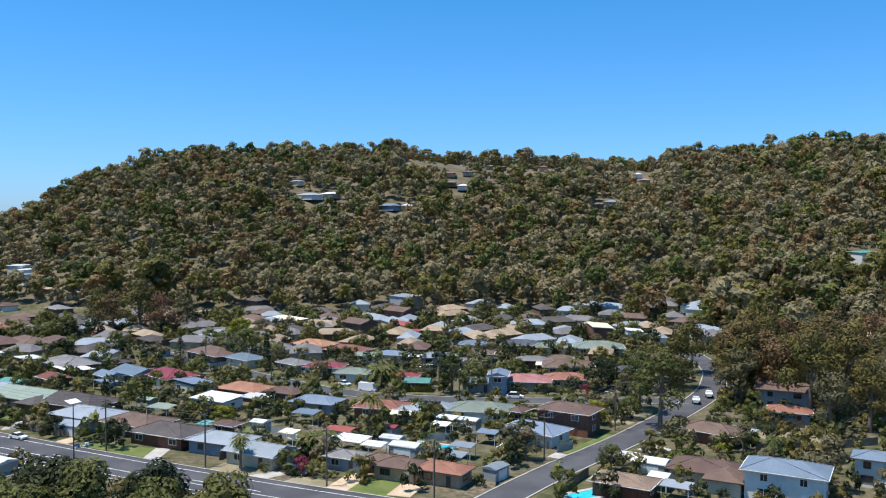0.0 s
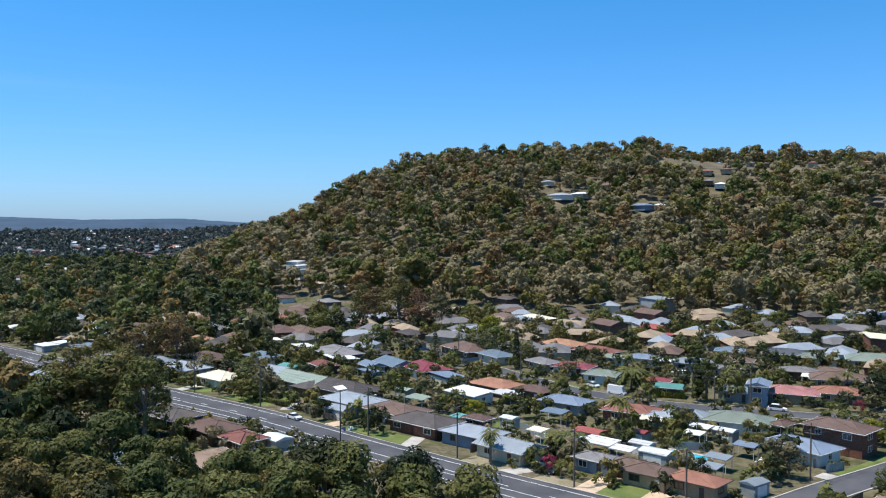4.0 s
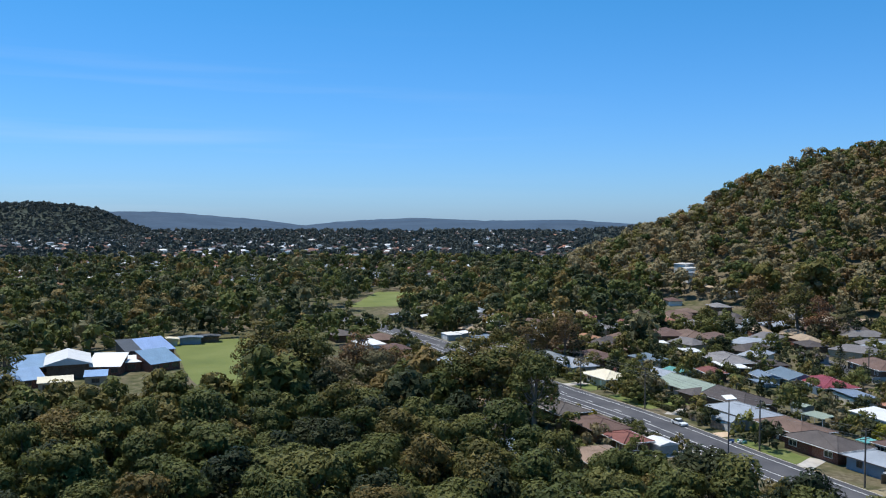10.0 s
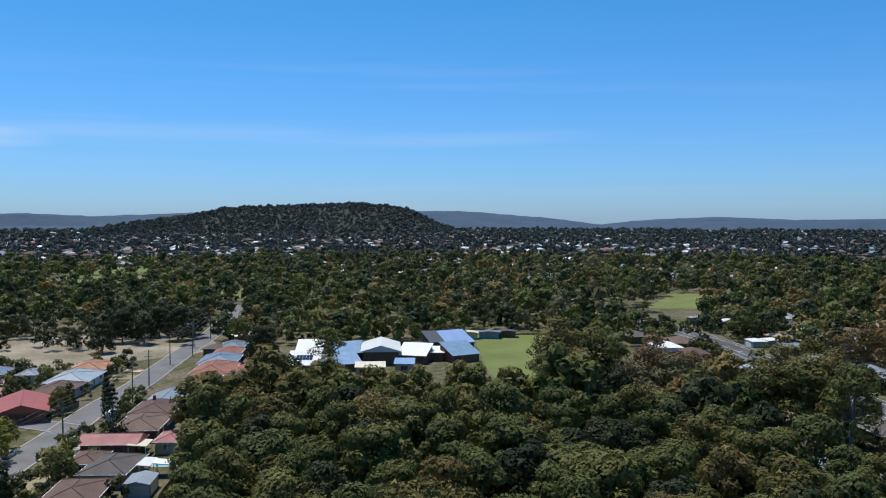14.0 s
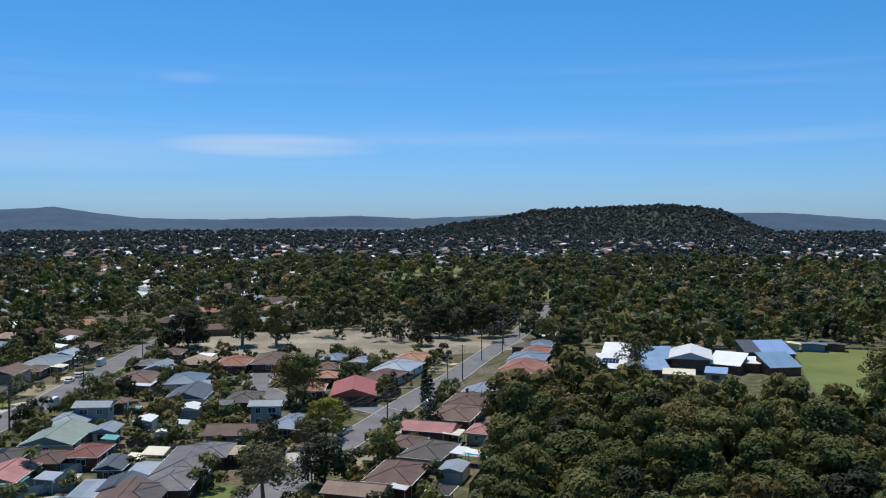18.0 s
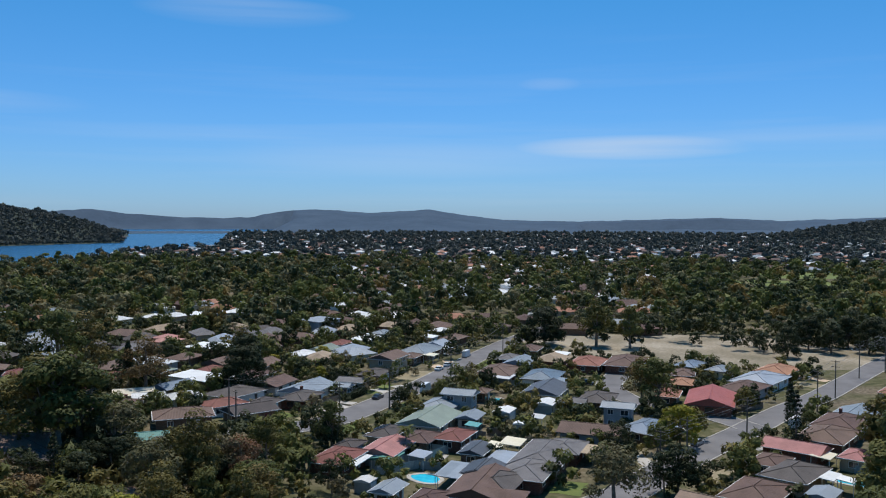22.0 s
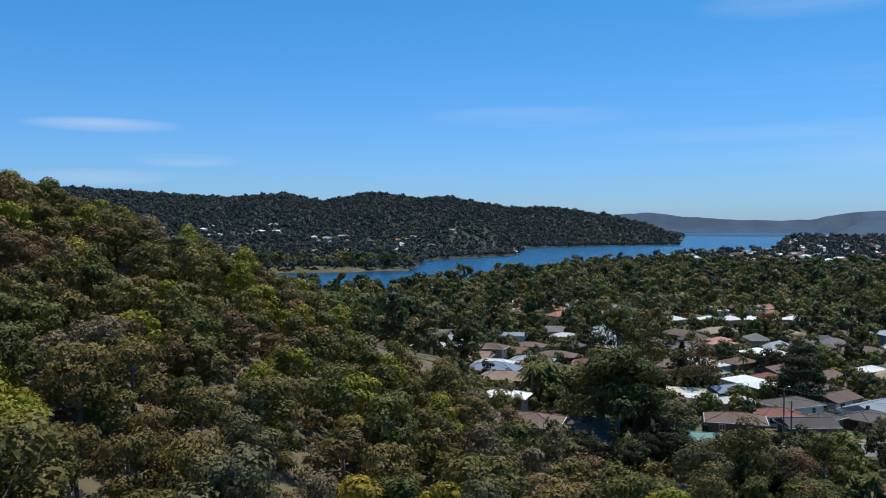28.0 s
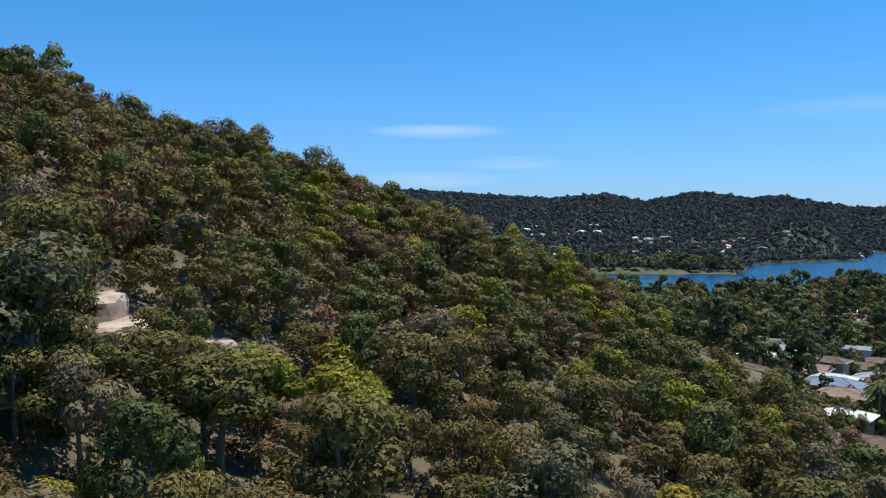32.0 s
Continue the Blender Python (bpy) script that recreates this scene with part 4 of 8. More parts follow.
def shed(x, y, turn, w, d, kind="gable", roof=None, wall=None, h=2.3, label=""):
    """A small outbuilding: body, roof, roller door."""
    roof, wall = roof or METAL_GREY, wall or FENCE_METAL
    root = tagged(new("shed"), label or "small metal garden shed with a %s roof" % roof.name.split("_")[1], "shed", "garden sheds")
    root.matrix_basis = pose(x, y, float(height(x, y)), 0, 0, turn)
    bm = bmesh.new()
    box(bm, -w / 2, -d / 2, -0.2, w / 2, d / 2, h)
    part("wall", mesh_from("wall", bm, wall), root)
    bm = bmesh.new()
    slab_roof(bm, w, d, h + 0.12 if kind != "flat" else h, 0.18, math.tan(radians(14)) * d / 2 if kind != "flat" else 0.25, kind)
    part("roof", mesh_from("roof", bm, roof), root)
    bm = bmesh.new()
    for k in range(8):
        box(bm, -w * 0.32, -d / 2 - 0.05, k * 0.25, w * 0.32, -d / 2 - 0.012, k * 0.25 + 0.235)
    part("roller_door", mesh_from("roller_door", bm, TRIM_WHITE), root)
    RECTS.append((x, y, turn, w, d))
    BUILT.append((x, y, max(w, d) * 0.5))
    return root


def carport(x, y, turn, w, d, roof=None, h=2.5):
    """An open roof on posts."""
    roof = roof or METAL_WHITE
    root = tagged(new("carport"), "open carport with a flat %s sheet roof on posts" % roof.name.split("_")[1], "carport", "carports and patio covers")
    root.matrix_basis = pose(x, y, float(height(x, y)), 0, 0, turn)
    bm = bmesh.new()
    slab_roof(bm, w, d, h, 0.1, 0.3, "flat")
    part("roof", mesh_from("roof", bm, roof), root)
    bm = bmesh.new()
    box(bm, -0.05, -0.05, 0, 0.05, 0.05, h + 0.02)
    pm = mesh_from("post", bm, TRIM_WHITE)
    for sx in (-1, 1):
        for sy in (-1, 1):
            part("post", pm, root, pose(sx * (w / 2 - 0.15), sy * (d / 2 - 0.15), 0))
    RECTS.append((x, y, turn, w, d))
    BUILT.append((x, y, max(w, d) * 0.45))
    return root

# ---- the suburb, house by house: place, turn, width, depth ----
house(-120.8, 176.6, 156, 12.2, 8.3, "hip", TILE_DARK, BRICK_BROWN, chimney=True)
house(-104.9, 168.7, 153, 12.2, 8.3, "hip", TILE_BROWN, BRICK_BROWN)
house(-93.8, 162.2, 152, 8.6, 6.1, "hip", TILE_RED, BRICK_BROWN)
shed(-87.3, 165.3, 153, 6.0, 4.5, "gable", METAL_WHITE)
house(-155.7, 234.1, -29, 14.3, 9.7, "hip", METAL_GREY, BOARD_GREY)
house(-135.8, 223.2, -25, 12.4, 8.7, "hip", METAL_CREAM, BOARD_CREAM, chimney=True)
house(-158.5, 252.9, -26, 15.3, 10.4, "hip", TILE_BROWN, BRICK_BROWN, far=True)
house(-161.3, 274.8, -28, 11.2, 7.6, "hip", TILE_BROWN, BRICK_BROWN, far=True)
shed(-129.2, 227.2, -24, 4.5, 3.4, "gable", METAL_BLUE)
house(-124.5, 237.3, -21, 9.2, 6.2, "gable", METAL_GREY, BOARD_GREY)
house(-20.3, 407.2, -44, 13.3, 9.0, "gable", TILE_BROWN, BRICK_RED, storeys=2, far=True)
house(-17.6, 377.7, -47, 10.2, 6.9, "gable", METAL_RED, BRICK_CREAM, far=True)
shed(-11.0, 358.7, -45, 6.0, 4.5, "flat", METAL_RED, wall=BRICK_RED)
house(-35.6, 363.6, -47, 13.3, 9.0, "gable", TILE_BROWN, BRICK_BROWN, storeys=2, far=True)
house(-52.0, 392.8, -44, 11.2, 7.6, "hip", TILE_GREY, BRICK_BROWN, far=True)
house(-72.5, 396.8, -46, 20.4, 8.0, "flat", METAL_CREAM, BRICK_BROWN, far=True)
house(-88.5, 398.7, -43, 14.3, 9.7, "hip", TILE_BROWN, BRICK_BROWN, far=True)
house(-220.9, 347.0, -18, 13.3, 9.0, "hip", TILE_RED, BRICK_BROWN, far=True)
house(-198.2, 345.5, 135, 14.3, 9.7, "hip", TILE_RED, BRICK_BROWN, far=True)
house(-191.0, 364.3, 137, 12.2, 8.3, "hip", TILE_RED, BRICK_BROWN, far=True)
house(-186.2, 290.3, -26, 10.2, 6.9, "hip", TILE_ORANGE, BRICK_BROWN, far=True)
house(-167.8, 323.1, 133, 18.4, 10.5, "hip", TILE_BROWN, BRICK_BROWN, far=True)
house(-147.4, 325.1, 135, 16.3, 10.5, "hip", TILE_BROWN, BRICK_BROWN, far=True)
house(-159.2, 364.0, 133, 14.3, 9.7, "hip", METAL_GREY, BOARD_WHITE, far=True)
carport(-158.8, 298.0, 134, 8.0, 6.0, METAL_WHITE)
house(-174.9, 361.2, 135, 12.2, 8.3, "hip", TILE_GREY, BRICK_BROWN, far=True)
house(-112.5, 330.3, -46, 12.2, 8.3, "hip", TILE_DARK, BRICK_BROWN, far=True)
house(-200.4, 406.9, 133, 12.2, 8.3, "hip", TILE_BROWN, BRICK_BROWN, far=True)
house(-199.2, 440.9, -44, 13.3, 9.0, "hip", TILE_GREY, BRICK_BROWN, far=True)
house(-232.9, 453.6, -46, 11.2, 7.6, "hip", TILE_BROWN, BOARD_WHITE, far=True)
house(-222.1, 482.9, -43, 12.2, 8.3, "hip", TILE_TAN, BRICK_CREAM, far=True)
house(-209.2, 475.4, -43, 12.2, 8.3, "hip", METAL_GREY, BOARD_WHITE, far=True)
house(-259.5, 520.0, -19, 10.6, 7.4, "flat", METAL_WHITE, BOARD_WHITE, storeys=2, far=True)
house(-245.5, 501.8, -45, 10.7, 7.4, "flat", METAL_GREY, BOARD_WHITE, storeys=2, far=True)
house(-141.5, 458.8, -45, 10.2, 6.9, "hip", TILE_DARK, BRICK_BROWN, far=True)
house(-117.5, 421.6, -44, 10.9, 7.5, "hip", TILE_TAN, BRICK_CREAM, far=True)
house(-98.4, 449.4, -45, 12.2, 8.3, "hip", TILE_DARK, BRICK_BROWN, far=True)
house(-127.8, 427.8, -45, 11.9, 8.2, "hip", TILE_BROWN, BRICK_BROWN, far=True)
house(-244.7, 232.9, 155, 13.3, 9.0, "hip", TILE_BROWN, BRICK_BROWN, far=True)
house(-238.6, 220.2, 156, 12.2, 8.3, "hip", METAL_WHITE, BOARD_WHITE, solar=12, far=True)
house(-222.3, 218.3, 154, 11.2, 7.6, "hip", TILE_BROWN, BRICK_BROWN, far=True)
house(-199.8, 206.4, 153, 10.2, 6.9, "hip", TILE_ORANGE, BOARD_WHITE, far=True)
house(-181.0, 179.3, 154, 15.3, 10.4, "hip", TILE_BROWN, BRICK_BROWN)
house(-184.5, 206.8, 152, 11.2, 7.6, "gable", METAL_GREY, BOARD_GREY)
house(-265.6, 229.4, 159, 12.2, 8.3, "hip", TILE_DARK, BRICK_BROWN, far=True)
house(-293.7, 293.3, -16, 13.7, 7.8, "flat", METAL_GREY, BRICK_BROWN, far=True)
house(-280.7, 298.4, -18, 11.8, 8.8, "flat", METAL_WHITE, BRICK_BROWN, far=True)
house(-256.1, 322.0, -20, 16.3, 9.0, "flat", METAL_WHITE, BOARD_WHITE, far=True)
house(-241.1, 300.4, -22, 14.3, 8.0, "flat", METAL_WHITE, BOARD_WHITE, far=True)
shed(-234.1, 262.4, -26, 8.0, 6.0, "hip", METAL_WHITE)
house(-215.9, 261.1, -25, 10.2, 7.0, "flat", METAL_BLUE, BOARD_WHITE, far=True)
house(-188.4, 243.0, -28, 14.3, 9.7, "hip", TILE_GREY, BRICK_BROWN, far=True)
house(-201.3, 278.8, -25, 10.2, 6.9, "hip", METAL_WHITE, BOARD_WHITE, far=True)
shed(-233.0, 268.9, -20, 7.0, 5.2, "flat", METAL_WHITE)
house(-676.2, 592.1, -19, 13.3, 9.0, "hip", TILE_ORANGE, BOARD_WHITE, far=True)
house(65.0, 351.4, 89, 17.1, 8.0, "flat", METAL_CREAM, BRICK_RED, storeys=2, far=True)
house(75.8, 336.8, 86, 8.5, 5.8, "flat", METAL_WHITE, BOARD_WHITE, storeys=2, far=True)
house(85.3, 340.4, 86, 10.4, 7.1, "hip", METAL_GREY, BOARD_WHITE, far=True)
house(28.6, 363.9, 87, 11.4, 7.8, "hip", TILE_TAN, BRICK_BROWN, far=True)
house(-19.3, 438.8, -46, 15.2, 10.3, "flat", METAL_GREY, BOARD_GREY, storeys=2, far=True)
house(41.8, 403.2, 86, 13.3, 9.0, "hip", TILE_BROWN, BRICK_BROWN, far=True)
house(-261.8, 70.2, -31, 10.4, 7.1, "hip", TILE_ORANGE, BRICK_RED)
house(-248.0, 62.9, -28, 11.2, 7.6, "hip", TILE_BROWN, BRICK_BROWN)
house(-310.6, 71.4, 150, 8.8, 6.0, "hip", TILE_DARK, BRICK_BROWN, far=True)
house(-337.9, 87.2, 152, 7.2, 4.9, "hip", METAL_WHITE, BOARD_GREY, far=True)
house(-221.9, 45.5, -34, 10.4, 7.1, "hip", METAL_GREY, BOARD_WHITE)
house(-145.9, -96.6, -58, 6.8, 5.0, "gable", TILE_GREY, BOARD_CREAM)
house(-147.3, -103.7, -55, 6.1, 4.5, "gable", METAL_TEAL, BRICK_CREAM)
house(-169.7, -110.6, 126, 12.0, 8.2, "hip", TILE_BROWN, BRICK_BROWN)
house(-181.9, -100.3, 145, 10.4, 7.1, "gable", TILE_DARK, BRICK_BROWN)
house(-220.6, -140.5, 175, 10.7, 8.8, "flat", METAL_WHITE, BOARD_WHITE)
house(-241.8, -171.1, 177, 8.1, 7.7, "flat", METAL_WHITE, BOARD_WHITE, far=True)
house(-251.6, -163.4, 178, 10.9, 7.5, "hip", TILE_BROWN, BRICK_BROWN, far=True)
house(-276.4, -172.3, 175, 9.8, 6.9, "hip", METAL_WHITE, BRICK_BROWN, far=True)
house(-292.3, -198.1, 175, 8.5, 5.9, "hip", TILE_PINK, BOARD_CREAM, far=True)
house(-186.9, -131.9, 124, 6.7, 4.7, "gable", METAL_WHITE, BRICK_BROWN)
house(-190.8, -124.2, 146, 7.8, 5.4, "hip", METAL_WHITE, BOARD_CREAM)
house(-346.7, -156.8, 169, 16.0, 11.0, "flat", METAL_GREY, BOARD_GREY, storeys=2, far=True)
house(-388.4, -190.3, 169, 12.8, 9.0, "flat", METAL_GREY, BRICK_BROWN, far=True)
house(-351.4, -102.5, 170, 8.0, 5.4, "hip", METAL_WHITE, BOARD_GREY, far=True)
house(-579.6, -242.6, 165, 17.6, 10.5, "hip", TILE_PINK, BRICK_CREAM, far=True)
house(-575.0, -221.6, 164, 12.8, 8.7, "hip", TILE_TAN, BRICK_CREAM, far=True)
house(-332.6, -360.8, 175, 28.2, 11.9, "flat", METAL_WHITE, BOARD_GREY, far=True)
house(-359.2, -362.4, 177, 24.5, 11.9, "flat", METAL_WHITE, BOARD_GREY, far=True)
house(-226.7, -272.2, 125, 10.4, 7.1, "hip", METAL_WHITE, BOARD_WHITE, far=True)
house(-183.0, -210.8, 124, 10.4, 7.1, "hip", TILE_BROWN, BRICK_CREAM, storeys=2)
house(-219.6, -229.8, 123, 10.4, 7.1, "hip", TILE_BROWN, BOARD_WHITE, far=True)
house(-180.4, -188.0, 123, 12.0, 8.3, "hip", TILE_RED, BRICK_CREAM)
house(-124.3, -137.5, -56, 8.5, 5.8, "hip", METAL_WHITE, BRICK_CREAM)
house(-124.5, -119.4, -55, 15.4, 10.2, "hip", TILE_BROWN, BRICK_RED, chimney=True)
house(-111.7, -118.4, -54, 13.2, 9.0, "hip", TILE_BROWN, BRICK_RED)
house(-120.6, -109.8, -56, 9.1, 6.3, "hip", TILE_DARK, BRICK_RED)
house(-105.6, -83.9, -54, 11.4, 7.8, "hip", TILE_BROWN, BRICK_RED)
house(-233.8, -253.9, 125, 11.4, 7.0, "flat", METAL_GREY, BOARD_WHITE, far=True)
house(-170.1, -226.3, 124, 11.4, 7.0, "flat", METAL_WHITE, BOARD_CREAM)
house(-210.3, -295.1, 124, 11.4, 7.8, "hip", METAL_WHITE, BOARD_GREY, far=True)
house(-210.7, -207.3, 124, 12.3, 8.4, "hip", TILE_BROWN, BRICK_BROWN, far=True)
house(-190.4, -180.3, 125, 11.1, 7.6, "hip", TILE_DARK, BRICK_BROWN)
house(-324.4, -264.5, 177, 9.5, 9.0, "hip", METAL_WHITE, BOARD_WHITE, far=True)
house(-338.1, -255.1, 178, 9.5, 9.0, "hip", METAL_WHITE, BOARD_CREAM, far=True)
house(-351.6, -244.4, 170, 9.2, 8.9, "hip", METAL_WHITE, BRICK_BROWN, far=True)
house(-360.2, -238.4, 169, 9.0, 8.8, "hip", METAL_WHITE, BRICK_CREAM, far=True)
house(-368.6, -232.0, 170, 9.0, 8.8, "hip", METAL_WHITE, BOARD_WHITE, far=True)
house(-377.1, -225.5, 170, 8.9, 8.7, "hip", METAL_WHITE, BOARD_GREY, far=True)
house(-385.8, -219.7, 168, 9.2, 8.9, "hip", METAL_WHITE, BOARD_GREY, far=True)
house(-284.2, -191.9, 177, 10.1, 7.0, "hip", TILE_PINK, BOARD_WHITE, far=True)
house(-275.5, -164.5, 177, 12.5, 7.8, "flat", METAL_WHITE, BRICK_BROWN, far=True)
house(-237.3, -163.7, 177, 10.8, 6.8, "flat", METAL_WHITE, BOARD_GREY, far=True)
house(-229.2, -175.0, 178, 12.3, 8.4, "hip", TILE_BROWN, BRICK_BROWN, far=True)
house(-236.3, -200.1, 124, 11.4, 7.8, "hip", TILE_BROWN, BRICK_BROWN, far=True)
house(-189.6, -138.3, 126, 9.0, 6.3, "gable", METAL_CREAM, BOARD_CREAM)
house(-217.8, -131.9, 177, 11.7, 7.8, "flat", METAL_WHITE, BRICK_BROWN)
house(-250.5, -241.6, 123, 10.4, 7.1, "hip", METAL_WHITE, BOARD_WHITE, far=True)
house(-99.8, 636.9, -45, 19.0, 10.3, "hip", METAL_GREY, BOARD_WHITE, far=True)
house(-113.9, 665.6, -47, 10.6, 5.8, "hip", METAL_GREY, BOARD_CREAM, far=True)
house(-84.8, 642.1, -44, 14.2, 7.8, "hip", METAL_WHITE, BOARD_GREY, far=True)
house(-68.9, 664.9, -44, 14.2, 7.8, "hip", TILE_BROWN, BRICK_CREAM, far=True)
house(-38.3, 611.7, -43, 15.4, 8.4, "hip", METAL_BLUE, BOARD_BLUE, far=True)
house(-25.3, 612.4, 89, 14.2, 7.8, "hip", METAL_WHITE, BRICK_CREAM, far=True)
house(32.3, 796.6, 88, 15.4, 8.4, "hip", TILE_BROWN, BRICK_CREAM, far=True)
house(41.7, 774.3, 88, 11.9, 6.5, "hip", TILE_GREY, BRICK_CREAM, far=True)
house(78.1, 801.5, 88, 14.2, 7.8, "hip", TILE_BROWN, BRICK_CREAM, far=True)
house(91.9, 783.1, 86, 13.0, 7.1, "hip", TILE_RED, BRICK_CREAM, far=True)
house(133.2, 782.2, -92, 14.2, 7.8, "hip", TILE_RED, BRICK_CREAM, far=True)
house(123.3, 625.8, -95, 17.8, 9.7, "hip", METAL_GREY, BOARD_GREY, far=True)
house(163.5, 719.6, -94, 11.9, 6.5, "hip", METAL_WHITE, BOARD_WHITE, far=True)
house(163.5, 695.2, -91, 13.0, 7.1, "hip", TILE_PINK, BRICK_CREAM, far=True)
house(15.8, 671.2, 86, 15.4, 8.4, "hip", METAL_WHITE, BOARD_WHITE, far=True)
house(6.3, 709.8, 86, 13.0, 7.1, "hip", TILE_ORANGE, BRICK_CREAM, far=True)
house(-17.3, 716.5, 86, 13.0, 7.1, "hip", METAL_GREY, BOARD_CREAM, far=True)
house(20.7, 720.5, 89, 14.2, 7.8, "hip", TILE_BROWN, BRICK_CREAM, far=True)
house(54.1, 776.6, 86, 11.9, 6.5, "hip", TILE_BROWN, BRICK_BROWN, far=True)
house(-77.5, 758.1, -47, 11.9, 6.5, "hip", TILE_GREY, BRICK_CREAM, far=True)
house(6.9, 678.2, 89, 11.9, 6.5, "hip", TILE_GREY, BRICK_BROWN, far=True)
house(37.9, 685.3, 86, 11.9, 6.5, "hip", TILE_BROWN, BRICK_CREAM, far=True)
house(137.8, 716.9, -91, 11.9, 6.5, "hip", METAL_WHITE, BRICK_CREAM, far=True)
house(112.1, 618.8, -92, 13.0, 7.1, "hip", TILE_BROWN, BRICK_BROWN, far=True)
house(-46.8, 676.7, -44, 10.6, 5.8, "hip", TILE_BROWN, BRICK_BROWN, far=True)
house(192.9, 390.7, -91, 15.2, 8.0, "flat", METAL_TEAL, BOARD_WHITE, storeys=2, far=True)
house(-251.6, 511.0, -45, 10.2, 7.3, "flat", METAL_WHITE, BOARD_WHITE, storeys=2, far=True)
house(-154.2, 488.2, -44, 9.5, 6.5, "flat", METAL_DARK, BOARD_BLUE, storeys=2, far=True)
house(-139.4, 183.3, 159, 13.3, 9.0, "hip", TILE_DARK, BOARD_WHITE)
house(-171.4, 242.5, -27, 11.5, 7.8, "hip", METAL_GREY, BRICK_RED, far=True)
house(-89.1, 145.5, 153, 13.8, 9.4, "hip", TILE_TAN, BRICK_BROWN)
house(-105.3, 141.8, 153, 11.9, 8.1, "hip", METAL_BLUE, BRICK_RED)
house(-161.8, 192.8, 154, 13.8, 9.4, "hip", TILE_BROWN, BOARD_CREAM)
house(-122.4, 155.5, 155, 13.1, 8.9, "gable", TILE_DARK, BRICK_RED)
house(-137.8, 166.4, 158, 14.3, 9.5, "hip", TILE_TAN, BRICK_RED, chimney=True)
house(-142.7, 261.1, -28, 11.4, 7.8, "hip", METAL_BLUE, BOARD_WHITE, far=True)
house(-247.8, -132.9, 175, 12.4, 8.4, "gable", TILE_BROWN, BRICK_CREAM)
house(-162.6, -184.8, 123, 11.5, 7.8, "hip", METAL_WHITE, BRICK_BROWN)
house(-157.5, -160.1, 125, 12.9, 8.8, "hip", TILE_RED, BRICK_RED)
house(-206.6, -175.1, 124, 12.2, 8.3, "hip", METAL_WHITE, BRICK_CREAM)
house(-173.6, -131.4, 126, 10.6, 7.2, "hip", TILE_BROWN, BOARD_CREAM, chimney=True)
house(-168.8, -203.4, 126, 12.1, 8.3, "gable", TILE_TAN, BRICK_CREAM)
house(-189.1, -159.6, 122, 12.6, 8.6, "hip", TILE_RED, BOARD_CREAM)
house(-184.6, -225.4, 123, 12.0, 8.2, "hip", METAL_WHITE, BRICK_RED, far=True)
house(-203.4, -135.7, 165, 9.7, 6.6, "gable", METAL_BLUE, BOARD_CREAM)
house(-219.6, -113.6, 178, 11.4, 7.7, "gable", TILE_BROWN, BOARD_WHITE)
house(-210.5, -162.4, 124, 12.3, 8.4, "hip", TILE_RED, BRICK_CREAM)
house(-248.0, -146.6, 177, 12.6, 8.5, "gable", TILE_BROWN, BRICK_BROWN, far=True)
house(-224.7, -157.0, 177, 10.9, 7.4, "hip", METAL_GREEN, BRICK_BROWN, chimney=True)
house(-201.5, -115.5, 165, 12.9, 8.8, "hip", TILE_DARK, BOARD_WHITE)
house(-191.6, -199.6, 123, 12.6, 8.5, "hip", METAL_GREY, BRICK_CREAM)
house(-229.8, -125.6, 178, 10.9, 7.4, "hip", TILE_BROWN, BOARD_WHITE)
house(-178.6, -170.0, 123, 12.1, 8.2, "hip", METAL_GREY, BRICK_CREAM)
house(-222.9, -193.9, 124, 11.0, 7.5, "hip", TILE_GREY, BOARD_CREAM, far=True)
house(-153.3, -174.8, 123, 13.0, 8.8, "hip", METAL_BLUE, BOARD_CREAM)
house(-170.6, -149.0, 122, 9.5, 6.5, "hip", TILE_BROWN, BRICK_RED)
house(-209.9, -190.3, 123, 11.0, 7.4, "hip", TILE_RED, BOARD_CREAM)
house(-186.0, -110.0, 147, 9.4, 6.4, "hip", TILE_RED, BOARD_WHITE)
house(-232.9, -142.1, 178, 9.0, 6.1, "hip", TILE_RED, BOARD_WHITE)
house(-199.5, -220.0, 127, 12.7, 8.6, "gable", TILE_BROWN, BRICK_CREAM, far=True)
house(-144.2, -159.7, 124, 12.2, 8.3, "hip", TILE_TAN, BRICK_RED)

# between the main road and the headland
house(-95.2, 219.0, -26, 22.0, 11.0, "hip", TILE_DARK, BRICK_BROWN, wing=6)
house(-109.4, 225.7, -27, 18.6, 11.0, "gable", METAL_GREEN, BOARD_GREY, solar=12)
house(-85.7, 204.5, -27, 15.3, 9.5, "hip", METAL_GREY, BOARD_WHITE)
shed(-85.5, 195.7, -25, 7.0, 4.8, "gable", METAL_GREY)
house(-70.9, 197.1, -28, 14.3, 8.9, "hip", TILE_BROWN, BRICK_RED)
house(-60.7, 188.3, -26, 14.6, 9.1, "hip", TILE_DARK, BRICK_RED)
house(-47.0, 180.9, -24, 12.2, 7.6, "hip", METAL_GREY, BOARD_BLUE)
house(-37.2, 172.5, -28, 11.7, 7.3, "gable", METAL_GREY, BOARD_CREAM)
house(-18.7, 168.5, -26, 7.3, 4.6, "hip", TILE_GREY, BOARD_BLUE)
house(-11.5, 166.1, -26, 6.4, 3.9, "hip", TILE_BROWN, BRICK_BROWN)
house(-7.7, 162.4, -25, 9.3, 5.7, "hip", TILE_BROWN, BRICK_CREAM)
house(0.3, 159.8, -27, 8.9, 5.5, "hip", TILE_ORANGE, BRICK_CREAM)
shed(-77.9, 222.6, -24, 4.7, 3.2, "gable", METAL_GREEN)
carport(-70.4, 212.2, -24, 6.6, 4.5, METAL_GREEN)
